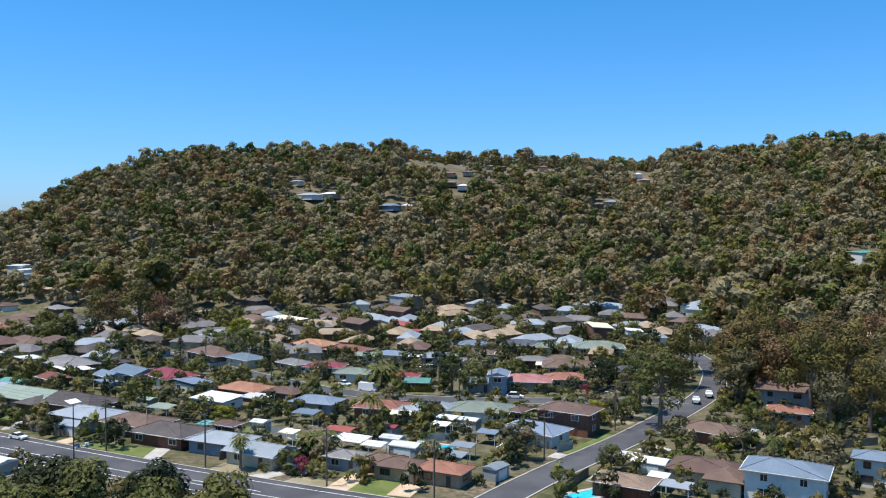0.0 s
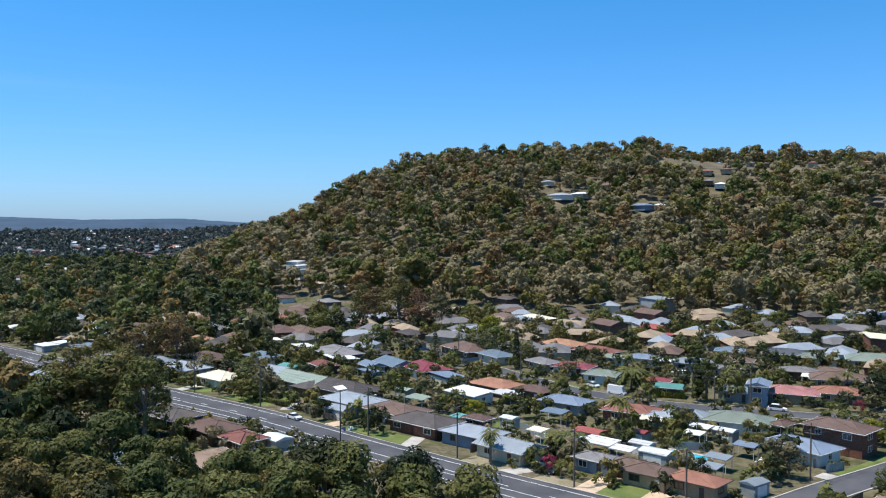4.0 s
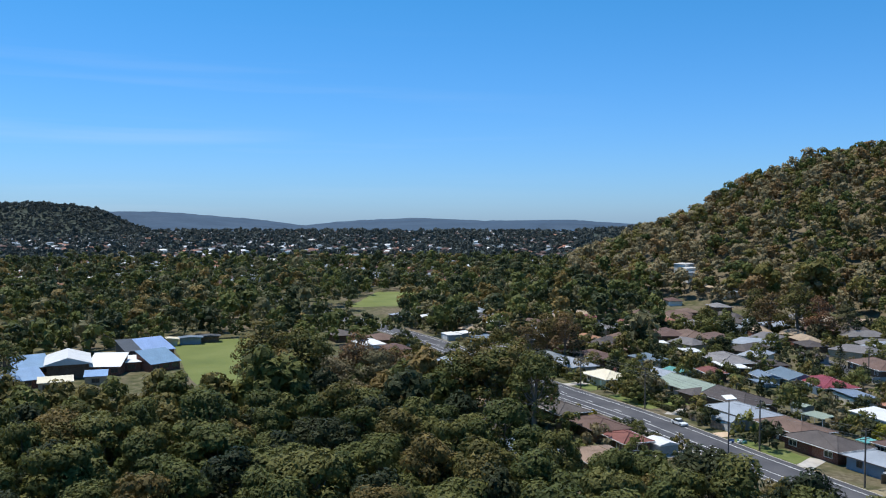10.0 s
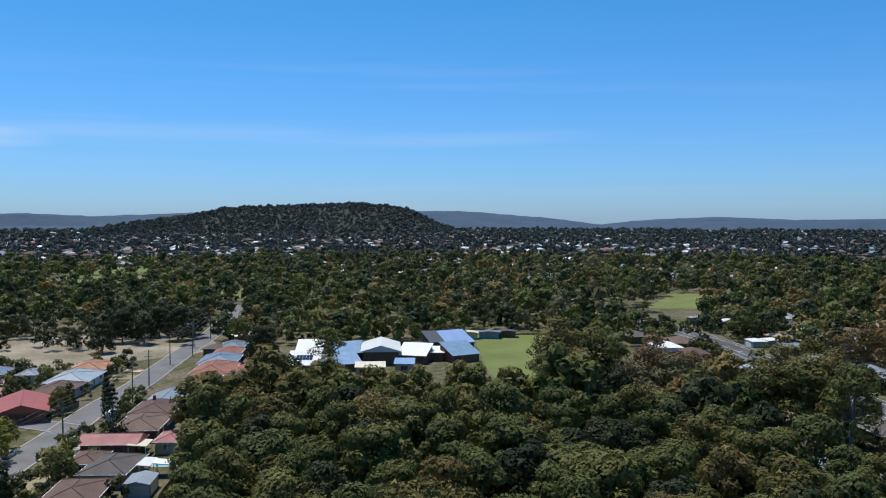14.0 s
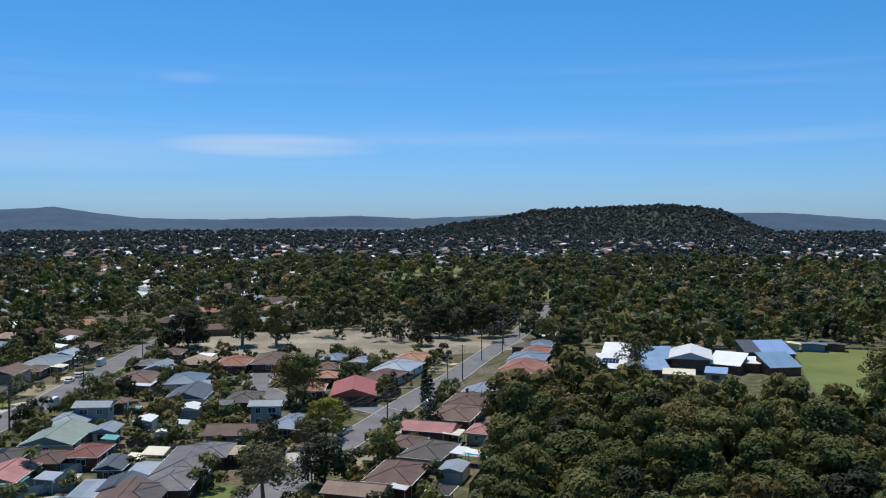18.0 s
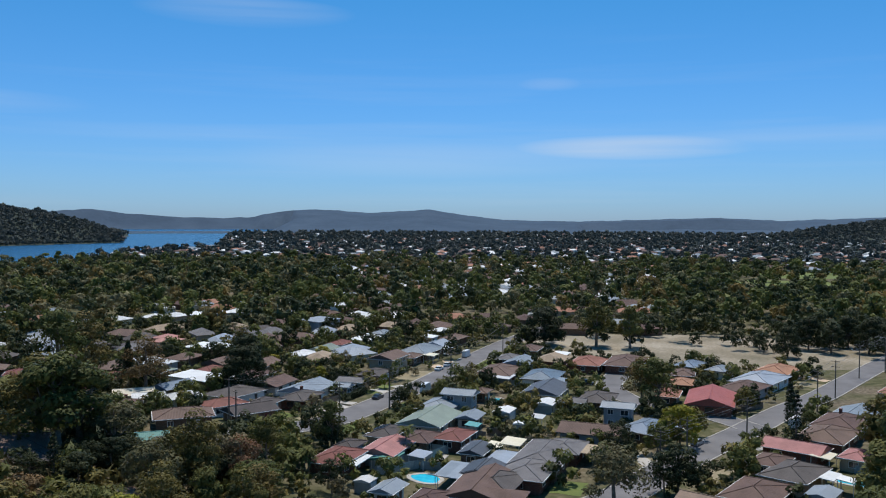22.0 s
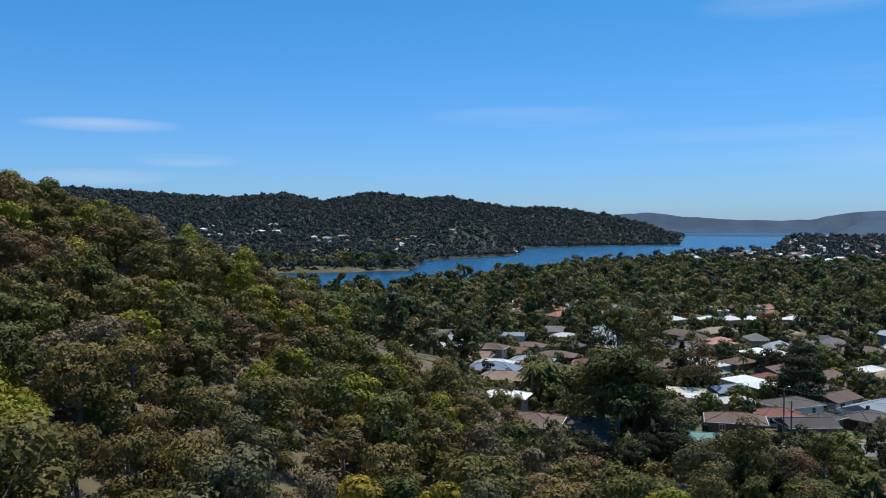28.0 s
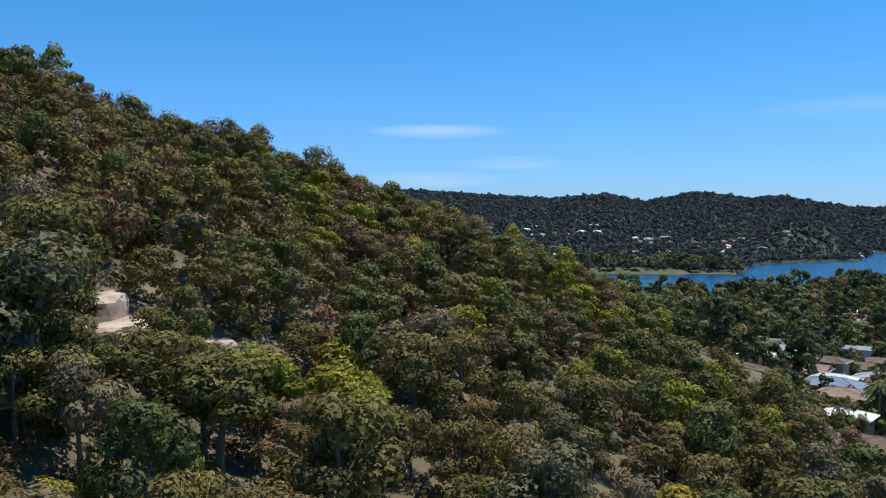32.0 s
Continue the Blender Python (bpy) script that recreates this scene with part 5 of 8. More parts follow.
house(-49.5, 194.3, -26, 5.5, 3.4, "hip", TILE_BROWN, BRICK_RED)
shed(-42.7, 198.0, -27, 3.8, 3.0, "gable", METAL_WHITE)
carport(-54.6, 194.9, -28, 3.2, 3.0, METAL_TEAL)
carport(-19.6, 181.5, -26, 7.3, 5.0, METAL_WHITE)
carport(-14.4, 176.8, -24, 4.7, 3.2, METAL_WHITE)
shed(-10.9, 183.8, -26, 4.7, 3.2, "gable", METAL_WHITE)
shed(-7.6, 177.7, -25, 6.2, 4.2, "gable", METAL_WHITE)
shed(-22.6, 190.7, -26, 6.4, 4.3, "gable", METAL_RED, wall=BRICK_RED)
shed(-11.8, 193.2, -25, 3.2, 3.0, "gable", METAL_RED)
carport(1.0, 200.9, -28, 4.8, 3.3, METAL_WHITE)
shed(6.3, 200.4, -27, 4.8, 3.3, "gable", METAL_WHITE)
carport(-0.5, 194.4, -25, 4.2, 3.0, METAL_WHITE)
carport(10.0, 187.2, -25, 4.6, 3.1, METAL_BLUE)
carport(4.2, 176.2, -26, 4.8, 3.2, METAL_GREY)
carport(13.3, 175.2, -28, 3.4, 3.0, METAL_WHITE)
shed(10.2, 162.0, 53, 4.5, 3.1, "gable", METAL_GREY)
carport(2.2, 169.3, -27, 5.0, 3.4, METAL_GREY)
carport(-34.0, 187.2, -27, 4.0, 3.0, METAL_CREAM)
house(-94.4, 260.6, 138, 13.0, 8.1, "gable", METAL_BLUE, BOARD_CREAM)
house(-100.3, 254.8, 138, 8.2, 5.1, "gable", METAL_BLUE, BOARD_GREY)
carport(-96.8, 245.0, 139, 8.0, 5.4, METAL_BLUE)
house(-82.6, 255.7, 135, 15.4, 9.6, "hip", METAL_RED, BOARD_WHITE)
house(-71.4, 243.1, 137, 10.9, 6.8, "flat", METAL_BLUE, BOARD_CREAM)
house(-54.7, 235.4, -30, 13.5, 8.4, "hip", TILE_ORANGE, BRICK_BROWN)
house(-59.2, 221.6, -31, 11.4, 7.1, "flat", METAL_WHITE, BOARD_WHITE)
carport(-49.4, 224.6, -29, 7.9, 5.4, METAL_WHITE)
house(-116.0, 251.7, 138, 9.2, 5.7, "hip", TILE_RED, BRICK_BROWN)
carport(-116.2, 266.5, 135, 12.6, 8.5, METAL_WHITE)
house(-107.0, 278.7, 137, 8.5, 5.3, "hip", TILE_DARK, BRICK_RED, solar=8)
house(-122.0, 277.1, 136, 18.7, 11.0, "hip", TILE_GREY, BRICK_BROWN)
house(-80.0, 298.3, -44, 19.0, 11.0, "hip", TILE_BROWN, BRICK_BROWN)
house(-103.9, 306.9, 137, 9.6, 5.9, "hip", TILE_DARK, BOARD_GREY)
house(-66.6, 286.8, -43, 12.1, 7.4, "hip", METAL_BLUE, BOARD_CREAM)
shed(-124.7, 247.0, -26, 8.4, 5.7, "gable", METAL_TEAL)
house(-158.4, 324.3, 137, 18.4, 11.0, "hip", TILE_BROWN, BRICK_BROWN)
carport(-140.1, 286.7, 138, 10.1, 6.9, METAL_WHITE)
house(-32.5, 219.0, -21, 11.5, 7.1, "hip", METAL_BLUE, BOARD_GREY)
carport(-33.3, 206.4, -22, 6.1, 4.1, METAL_BLUE)
house(-15.3, 213.6, -15, 12.2, 7.5, "hip", TILE_RED, BRICK_RED)
house(-8.1, 209.1, -11, 6.1, 3.8, "hip", METAL_GREY, BOARD_GREY)
house(-1.9, 212.7, -14, 9.0, 5.6, "hip", METAL_GREY, BOARD_WHITE, solar=8)
carport(-9.6, 205.6, -10, 6.3, 4.3, METAL_CREAM)
house(9.6, 210.6, -13, 13.9, 8.6, "hip", METAL_GREEN, BOARD_WHITE, solar=10)
house(19.0, 208.8, 54, 4.6, 3.2, "hip", TILE_BROWN, BRICK_RED)
house(29.7, 198.5, -32, 12.3, 7.6, "hip", TILE_BROWN, BRICK_RED, storeys=2)
house(20.9, 190.3, -37, 12.8, 8.0, "hip", METAL_BLUE, BOARD_WHITE, solar=10)
house(-42.6, 231.0, -29, 9.4, 5.8, "hip", TILE_BROWN, BRICK_BROWN)
house(-37.6, 271.1, -14, 11.3, 7.0, "hip", METAL_RED, BOARD_WHITE)
house(-48.4, 277.1, -42, 10.1, 6.3, "hip", TILE_GREY, BRICK_CREAM)
house(-27.2, 260.1, -15, 10.0, 6.3, "hip", METAL_GREEN, BOARD_WHITE)
house(-10.4, 254.4, -11, 5.7, 3.5, "hip", METAL_RED, BOARD_GREY)
house(-7.2, 245.5, -10, 6.3, 3.9, "gable", METAL_TEAL, BRICK_BROWN)
house(10.5, 245.5, -10, 8.8, 5.5, "gable", METAL_BLUE, BOARD_GREY)
house(16.0, 243.0, 81, 7.5, 4.7, "gable", METAL_BLUE, BOARD_BLUE, storeys=2)
house(24.6, 248.4, -8, 13.3, 8.3, "hip", TILE_PINK, BRICK_CREAM)
house(36.9, 251.8, -7, 11.9, 7.4, "hip", TILE_ORANGE, BRICK_CREAM, solar=6)
house(-34.3, 305.6, -29, 14.4, 8.9, "hip", TILE_RED, BRICK_BROWN)
house(-48.2, 318.7, -30, 15.2, 9.4, "hip", TILE_ORANGE, BRICK_BROWN)
house(-26.0, 292.4, -17, 6.4, 3.9, "gable", METAL_GREEN, BOARD_WHITE)
house(-17.9, 295.3, -15, 9.3, 5.7, "hip", METAL_BLUE, BOARD_CREAM)
house(-1.3, 289.6, -10, 11.5, 7.2, "hip", METAL_GREY, BOARD_GREY, solar=6)
carport(-9.5, 291.2, -10, 4.9, 3.3, METAL_WHITE)
house(7.3, 281.4, -11, 6.6, 4.1, "hip", TILE_GREY, BOARD_GREY)
house(12.2, 298.3, -10, 10.7, 6.7, "hip", TILE_BROWN, BRICK_CREAM)
carport(11.4, 279.4, -11, 5.7, 3.9, METAL_WHITE)
house(29.5, 318.8, -9, 13.3, 8.3, "hip", METAL_DARK, BRICK_BROWN)
house(39.2, 312.7, -10, 11.7, 7.3, "hip", METAL_GREEN, BOARD_CREAM)
house(12.1, 319.4, -9, 10.7, 6.6, "hip", METAL_BLUE, BOARD_CREAM)
house(30.2, 283.5, -6, 9.9, 6.1, "hip", TILE_GREY, BRICK_RED)
carport(33.7, 275.3, -10, 6.9, 4.7, METAL_CREAM)
carport(-5.9, 271.3, -12, 4.6, 3.1, METAL_WHITE)
house(39.5, 286.8, -9, 8.1, 5.1, "hip", TILE_BROWN, BOARD_GREY)
house(60.6, 189.9, -41, 12.2, 7.6, "hip", TILE_BROWN, BRICK_RED)
carport(66.7, 188.8, -42, 6.2, 4.2, METAL_GREY)
house(50.9, 160.3, -29, 13.5, 8.4, "hip", TILE_BROWN, BOARD_CREAM, wing=6)
carport(41.7, 149.9, -31, 5.1, 3.5, METAL_GREY)
house(32.9, 152.3, -30, 10.0, 6.1, "hip", TILE_TAN, BRICK_RED)
shed(41.1, 166.3, -31, 6.6, 4.5, "gable", METAL_WHITE)
carport(37.2, 168.9, -28, 3.9, 3.0, METAL_WHITE)
carport(39.8, 155.3, -29, 3.6, 3.0, METAL_WHITE)
house(61.6, 151.0, -29, 13.1, 8.2, "hip", METAL_BLUE, BOARD_WHITE, storeys=2)
house(82.0, 157.9, -30, 8.4, 5.2, "hip", METAL_BLUE, BOARD_WHITE, storeys=2)
house(85.6, 208.7, -25, 9.3, 5.7, "hip", TILE_ORANGE, BOARD_BLUE)
house(90.3, 223.3, -26, 13.3, 8.3, "gable", TILE_BROWN, BOARD_GREY, storeys=2)
house(58.8, 263.6, -5, 11.3, 7.0, "hip", METAL_DARK, BRICK_BROWN)
house(72.9, 285.7, -4, 15.5, 9.6, "hip", TILE_BROWN, BRICK_CREAM)
house(40.4, 273.6, -4, 15.3, 9.5, "hip", TILE_BROWN, BOARD_GREY)
house(57.5, 313.3, -6, 17.5, 10.8, "hip", METAL_GREEN, BOARD_GREY)
house(40.1, 313.3, -6, 10.2, 6.4, "hip", METAL_GREEN, BOARD_CREAM)
house(119.9, 302.3, -21, 8.6, 5.3, "hip", METAL_BLUE, BOARD_GREY)

# streets of the flat: the long street, the court and the back street
house(-178.0, -64.0, 176, 9.2, 5.6, "hip", TILE_DARK, BRICK_CREAM, solar=8)
house(-176.0, -55.3, 177, 8.5, 5.3, "hip", TILE_BROWN, BRICK_BROWN)
house(-193.5, -58.8, 177, 15.4, 9.6, "gable", METAL_GREEN, BOARD_CREAM)
house(-198.6, -50.1, 177, 6.7, 4.2, "gable", METAL_GREY, BOARD_CREAM)
house(-179.9, -48.9, 174, 8.8, 5.5, "hip", TILE_RED, BRICK_RED)
house(-212.2, -56.3, 266, 7.5, 4.7, "gable", METAL_GREY, BOARD_GREY, storeys=2)
house(-208.5, -60.6, 175, 12.6, 7.8, "hip", METAL_GREY, BOARD_GREY)
house(-228.8, -54.5, 176, 5.2, 3.3, "hip", TILE_BROWN, BRICK_BROWN)
house(-165.2, -59.7, 177, 11.0, 6.8, "gable", TILE_PINK, BOARD_GREY)
house(-164.1, -67.4, 175, 5.8, 3.6, "hip", TILE_DARK, BOARD_GREY)
house(-154.0, -65.7, 175, 10.7, 6.6, "hip", TILE_RED, BRICK_RED)
carport(-153.9, -62.6, 177, 7.7, 5.2, METAL_WHITE)
shed(-160.6, -57.8, 175, 6.7, 4.6, "gable", METAL_TEAL)
carport(-176.2, -65.4, 176, 5.8, 4.0, METAL_WHITE)
carport(-176.3, -53.9, 175, 4.8, 3.2, METAL_CREAM)
shed(-173.5, -42.6, 174, 6.3, 4.3, "gable", METAL_DARK)
house(-156.7, -37.4, 177, 7.2, 4.5, "gable", METAL_DARK, BOARD_CREAM)
carport(-154.1, -41.1, 177, 8.6, 5.8, METAL_GREY)
house(-146.8, -34.5, 178, 15.1, 9.3, "gable", TILE_BROWN, BRICK_RED, wing=6)
house(-140.2, -50.2, 175, 5.5, 3.4, "gable", METAL_GREY, BOARD_WHITE)
shed(-143.8, -55.9, 175, 3.2, 3.0, "gable", METAL_WHITE)
house(-137.4, -41.8, 175, 7.7, 4.8, "hip", TILE_BROWN, BRICK_RED)
carport(-163.3, -51.6, 175, 5.0, 3.4, METAL_GREY)
carport(-190.7, -47.4, 178, 3.9, 3.0, METAL_TEAL)
house(-204.4, -97.9, 177, 10.8, 6.7, "hip", TILE_DARK, BRICK_RED, chimney=True)
house(-191.8, -102.2, 178, 8.9, 5.6, "hip", TILE_DARK, BRICK_RED)
house(-216.5, -101.6, 178, 14.7, 9.1, "gable", METAL_GREY, BOARD_WHITE)
house(-223.4, -93.6, 268, 3.7, 3.2, "gable", METAL_GREY, BRICK_BROWN)
house(-272.9, -130.1, 174, 9.5, 5.9, "hip", METAL_WHITE, BOARD_WHITE)
house(-285.1, -127.6, 175, 11.4, 7.1, "gable", METAL_GREEN, BOARD_WHITE)
house(-301.7, -127.9, 175, 9.5, 5.9, "hip", TILE_RED, BRICK_BROWN)
house(-318.2, -123.9, 175, 12.5, 7.8, "hip", METAL_WHITE, BOARD_GREY)
house(-262.2, -93.9, 176, 12.8, 8.0, "gable", TILE_BROWN, BRICK_CREAM, storeys=2)
house(-280.9, -92.5, 177, 8.0, 5.0, "hip", TILE_BROWN, BRICK_BROWN)
house(-295.6, -93.5, 175, 18.1, 11.0, "hip", METAL_GREY, BRICK_BROWN)
house(-312.6, -91.9, 176, 10.3, 6.4, "gable", METAL_GREY, BRICK_BROWN)
house(-336.6, -123.5, 175, 8.4, 5.2, "hip", METAL_GREY, BOARD_WHITE)
house(-328.9, -100.1, 177, 7.1, 4.3, "flat", METAL_WHITE, BOARD_WHITE)
house(-330.5, -90.6, 174, 11.7, 7.2, "hip", TILE_BROWN, BRICK_BROWN)
house(-231.8, -94.2, 268, 7.3, 4.6, "gable", TILE_GREY, BRICK_CREAM)
house(-246.3, -93.0, 177, 10.0, 6.3, "hip", TILE_DARK, BRICK_BROWN)
carport(-303.7, -86.2, 176, 6.1, 4.1, METAL_WHITE)
carport(-286.5, -86.7, 176, 5.7, 3.9, METAL_CREAM)
shed(-243.9, -102.7, 176, 3.6, 3.0, "gable", METAL_GREEN)
house(-261.6, -56.7, 177, 16.2, 10.1, "hip", TILE_BROWN, BRICK_RED)
house(-280.7, -53.7, 176, 12.5, 7.8, "gable", METAL_GREY, BOARD_CREAM)
carport(-252.8, -53.4, 176, 7.9, 5.4, METAL_WHITE)
house(-288.1, -59.1, 178, 9.3, 5.8, "hip", TILE_GREY, BRICK_BROWN)
house(-257.5, -42.1, 177, 15.0, 9.3, "hip", METAL_BLUE, BOARD_WHITE)
house(-236.6, -37.7, 175, 15.2, 9.4, "gable", METAL_DARK, BOARD_CREAM)
house(-223.1, -28.4, 265, 5.9, 3.7, "gable", TILE_GREY, BRICK_CREAM)
house(-229.0, -22.7, 177, 12.5, 7.7, "hip", TILE_DARK, BRICK_BROWN)
house(-208.2, -15.6, 266, 6.6, 4.1, "gable", METAL_GREY, BOARD_GREY, storeys=2)
shed(-221.1, -35.4, 177, 7.2, 4.9, "gable", METAL_WHITE)
shed(-208.9, -43.9, 175, 6.2, 4.2, "gable", METAL_WHITE)
shed(-197.2, -37.2, 175, 4.2, 3.0, "gable", METAL_WHITE)
carport(-251.7, -36.2, 176, 7.4, 5.0, METAL_GREY)
carport(-203.1, -34.4, 178, 4.4, 3.0, METAL_WHITE)
house(-192.9, -20.3, 265, 12.9, 8.0, "gable", TILE_BROWN, BOARD_BLUE)
carport(-176.8, -19.6, 176, 7.4, 5.1, TILE_TAN)
house(-177.1, -24.0, 175, 10.0, 6.1, "hip", TILE_GREY, BRICK_RED)
house(-170.1, -27.4, 175, 19.6, 8.9, "hip", TILE_GREY, BRICK_BROWN)
house(-158.6, -28.6, 175, 12.2, 7.6, "hip", TILE_GREY, BRICK_RED)
carport(-165.8, -34.5, 175, 8.9, 6.0, METAL_GREY)
house(-169.4, -41.5, 175, 6.7, 4.1, "gable", METAL_DARK, BRICK_BROWN)
house(-156.5, -36.7, 174, 7.8, 4.9, "gable", METAL_DARK, BOARD_CREAM)
carport(-154.5, -40.9, 177, 10.2, 6.9, METAL_GREY)
house(-149.5, -32.9, 175, 11.8, 7.3, "hip", TILE_DARK, BRICK_RED)
carport(-174.8, -38.6, 176, 4.3, 3.0, METAL_CREAM)
carport(-178.3, -35.5, 177, 6.4, 4.3, METAL_CREAM)
house(-287.1, -31.8, 174, 15.1, 9.3, "hip", TILE_ORANGE, BRICK_RED)
house(-291.0, -19.5, 176, 19.3, 11.0, "hip", TILE_BROWN, BRICK_RED)
house(-310.4, -55.9, 178, 10.9, 6.8, "hip", TILE_BROWN, BRICK_BROWN)
carport(-303.1, -43.0, 175, 7.7, 5.2, METAL_WHITE)
house(-200.0, -8.4, 156, 12.2, 7.6, "hip", METAL_BLUE, BRICK_BROWN)
house(-237.0, 6.4, 176, 19.4, 11.0, "gable", METAL_RED, BRICK_RED)
house(-258.6, -1.2, 176, 8.9, 5.5, "hip", TILE_ORANGE, BRICK_BROWN)
house(-274.3, -1.0, 178, 9.5, 5.9, "hip", TILE_BROWN, BRICK_BROWN)
house(-292.2, 1.2, 157, 10.3, 6.4, "hip", METAL_BLUE, BRICK_BROWN)
house(-285.4, 10.4, 157, 8.7, 5.4, "hip", METAL_GREY, BOARD_CREAM)
house(-288.7, 27.7, 158, 15.3, 9.5, "hip", TILE_ORANGE, BRICK_RED)
house(-271.3, 21.3, 157, 18.2, 11.0, "hip", METAL_GREY, BOARD_WHITE)
house(-256.0, 15.7, 154, 14.6, 9.0, "hip", TILE_BROWN, BOARD_GREY)
house(-240.5, -5.0, 175, 9.2, 5.7, "hip", TILE_ORANGE, BRICK_BROWN)
house(-341.4, 88.2, 157, 11.1, 6.9, "hip", METAL_WHITE, BRICK_BROWN)
house(-313.6, 78.9, 155, 12.9, 8.0, "hip", METAL_BLUE, BOARD_CREAM)
house(-298.3, 73.2, 158, 13.5, 8.4, "hip", TILE_ORANGE, BOARD_GREY)
house(-283.5, 66.9, 158, 18.2, 11.0, "hip", METAL_BLUE, BRICK_BROWN)
house(-266.1, 60.9, 156, 20.9, 11.0, "hip", TILE_ORANGE, BRICK_CREAM)
house(-254.2, 56.4, 156, 10.4, 6.5, "hip", TILE_BROWN, BRICK_RED)
carport(-254.4, 62.4, 154, 8.8, 6.0, METAL_WHITE)
house(-228.1, 40.1, 157, 13.0, 8.1, "gable", METAL_GREY, BOARD_CREAM)
house(-217.9, 35.5, 157, 14.8, 9.2, "hip", TILE_BROWN, BOARD_GREY, chimney=True)
house(-204.0, 30.3, 157, 14.5, 9.0, "hip", TILE_BROWN, BRICK_RED)
house(-190.7, 22.2, 65, 11.1, 6.9, "gable", TILE_PINK, BRICK_RED)
house(-178.8, 16.3, 156, 7.9, 4.9, "hip", TILE_BROWN, BRICK_CREAM)
house(-171.9, 20.0, 154, 12.5, 7.7, "hip", TILE_DARK, BRICK_CREAM)
carport(-186.1, 27.0, 157, 5.5, 3.8, METAL_CREAM)
carport(-171.3, 25.4, 157, 5.7, 3.9, METAL_WHITE)
shed(-160.9, 23.4, 157, 6.8, 4.6, "gable", METAL_GREY, wall=BOARD_GREY)
house(-187.5, 33.8, 155, 7.5, 4.7, "hip", TILE_PINK, BRICK_CREAM)
carport(-169.4, 28.7, 157, 3.2, 3.0, METAL_WHITE)
carport(-215.0, 38.8, 155, 4.6, 3.2, METAL_WHITE)
house(-157.4, 12.3, 158, 12.9, 8.0, "hip", TILE_BROWN, BRICK_RED)
house(-148.1, 4.4, 67, 9.7, 6.0, "gable", TILE_TAN, BRICK_RED)
carport(-149.5, 12.2, 158, 4.3, 3.0, METAL_WHITE)
house(-146.2, 18.9, 155, 4.2, 3.2, "hip", TILE_DARK, BRICK_RED)

# ---- school ----
def school_block(x, y, turn, w, d, h, rise, roof, wall, kind="flat", label="", solar=0):
    root = tagged(new("school_building"), label, "school", "school buildings by the oval")
    root.matrix_basis = pose(x, y, 0, 0, 0, turn)
    bm = bmesh.new()
    if kind == "flat":
        vs = [bm.verts.new(p_) for p_ in ((-w / 2, -d / 2, -0.3), (w / 2, -d / 2, -0.3), (w / 2, d / 2, -0.3), (-w / 2, d / 2, -0.3), (-w / 2, -d / 2, h), (w / 2, -d / 2, h), (w / 2, d / 2, h + rise), (-w / 2, d / 2, h + rise))]
        for f in ((0, 1, 2, 3), (4, 5, 6, 7), (0, 1, 5, 4), (1, 2, 6, 5), (2, 3, 7, 6), (3, 0, 4, 7)):
            bm.faces.new([vs[i] for i in f])
    else:
        box(bm, -w / 2, -d / 2, -0.3, w / 2, d / 2, h)
        for s in (-1, 1):
            bm.faces.new([bm.verts.new((s * w / 2, yy, zz)) for yy, zz in ((-d / 2, h), (d / 2, h), (0, h + rise))])
    part("wall", mesh_from("wall", bm, wall), root)
    bm = bmesh.new()
    if kind == "flat":
        slab_roof(bm, w, d, h + 0.02, 0.4, rise * 1.04, "flat")
    else:
        slab_roof(bm, w, d, h + 0.2, 0.9, rise * 1.08, "gable")
    part("roof", mesh_from("roof", bm, roof), root)
    n = int(w / 3.2)
    for j in range(n):
        fm, pm = window_meshes(2.1, 1.2, True)
        win = part("window", fm, root, pose((j + 0.5) / n * w - w / 2, -d / 2 - 0.01, 1.0))
        part("pane", pm, win)
    for j in range(solar):
        c, r_ = j % 5, j // 5
        part("solar_panel", solar_mesh(), root, pose((c - 2) * 1.08, (r_ - 0.5) * 1.75, h + rise * 0.5 + 0.2 + (r_ - 0.5) * 1.75 * rise / d, math.degrees(math.atan2(rise, d)), 0, 0))
    RECTS.append((x, y, turn, w, d))
    BUILT.append((x, y, max(w, d) * 0.55))
    return root


METAL_BRIGHT_BLUE = roof_material("metal_bright_blue", shades((0.22, 0.34, 0.52), 0.15), "rib", 0.5)


# ---- street furniture ----
WOOD_POLE = speckled("pole_timber", [(0.10, 0.08, 0.06), (0.16, 0.13, 0.10), (0.24, 0.20, 0.16)], 0.6, 6, 0.9, 0.3)
WIRE = speckled("wire", [(0.12, 0.12, 0.12), (0.18, 0.18, 0.18), (0.25, 0.25, 0.25)], 2, 9, 0.6, 0.0)


@functools.lru_cache(None)
def pole_meshes(h):
    bm = bmesh.new()
    box(bm, -1.15, -0.06, -0.07, 1.15, 0.06, 0.07)
    arm = mesh_from("crossarm", bm, WOOD_POLE)
    bm = bmesh.new()
    bmesh.ops.create_cone(bm, segments=8, radius1=0.07, radius2=0.04, depth=0.22, cap_ends=True)
    ins = mesh_from("insulator", bm, TRIM_WHITE)
    return tubes_mesh("post", [tube([(0, 0, -0.6), (0, 0, h * 0.5), (0, 0, h)], [0.19, 0.165, 0.13], 8)], WOOD_POLE), arm, ins


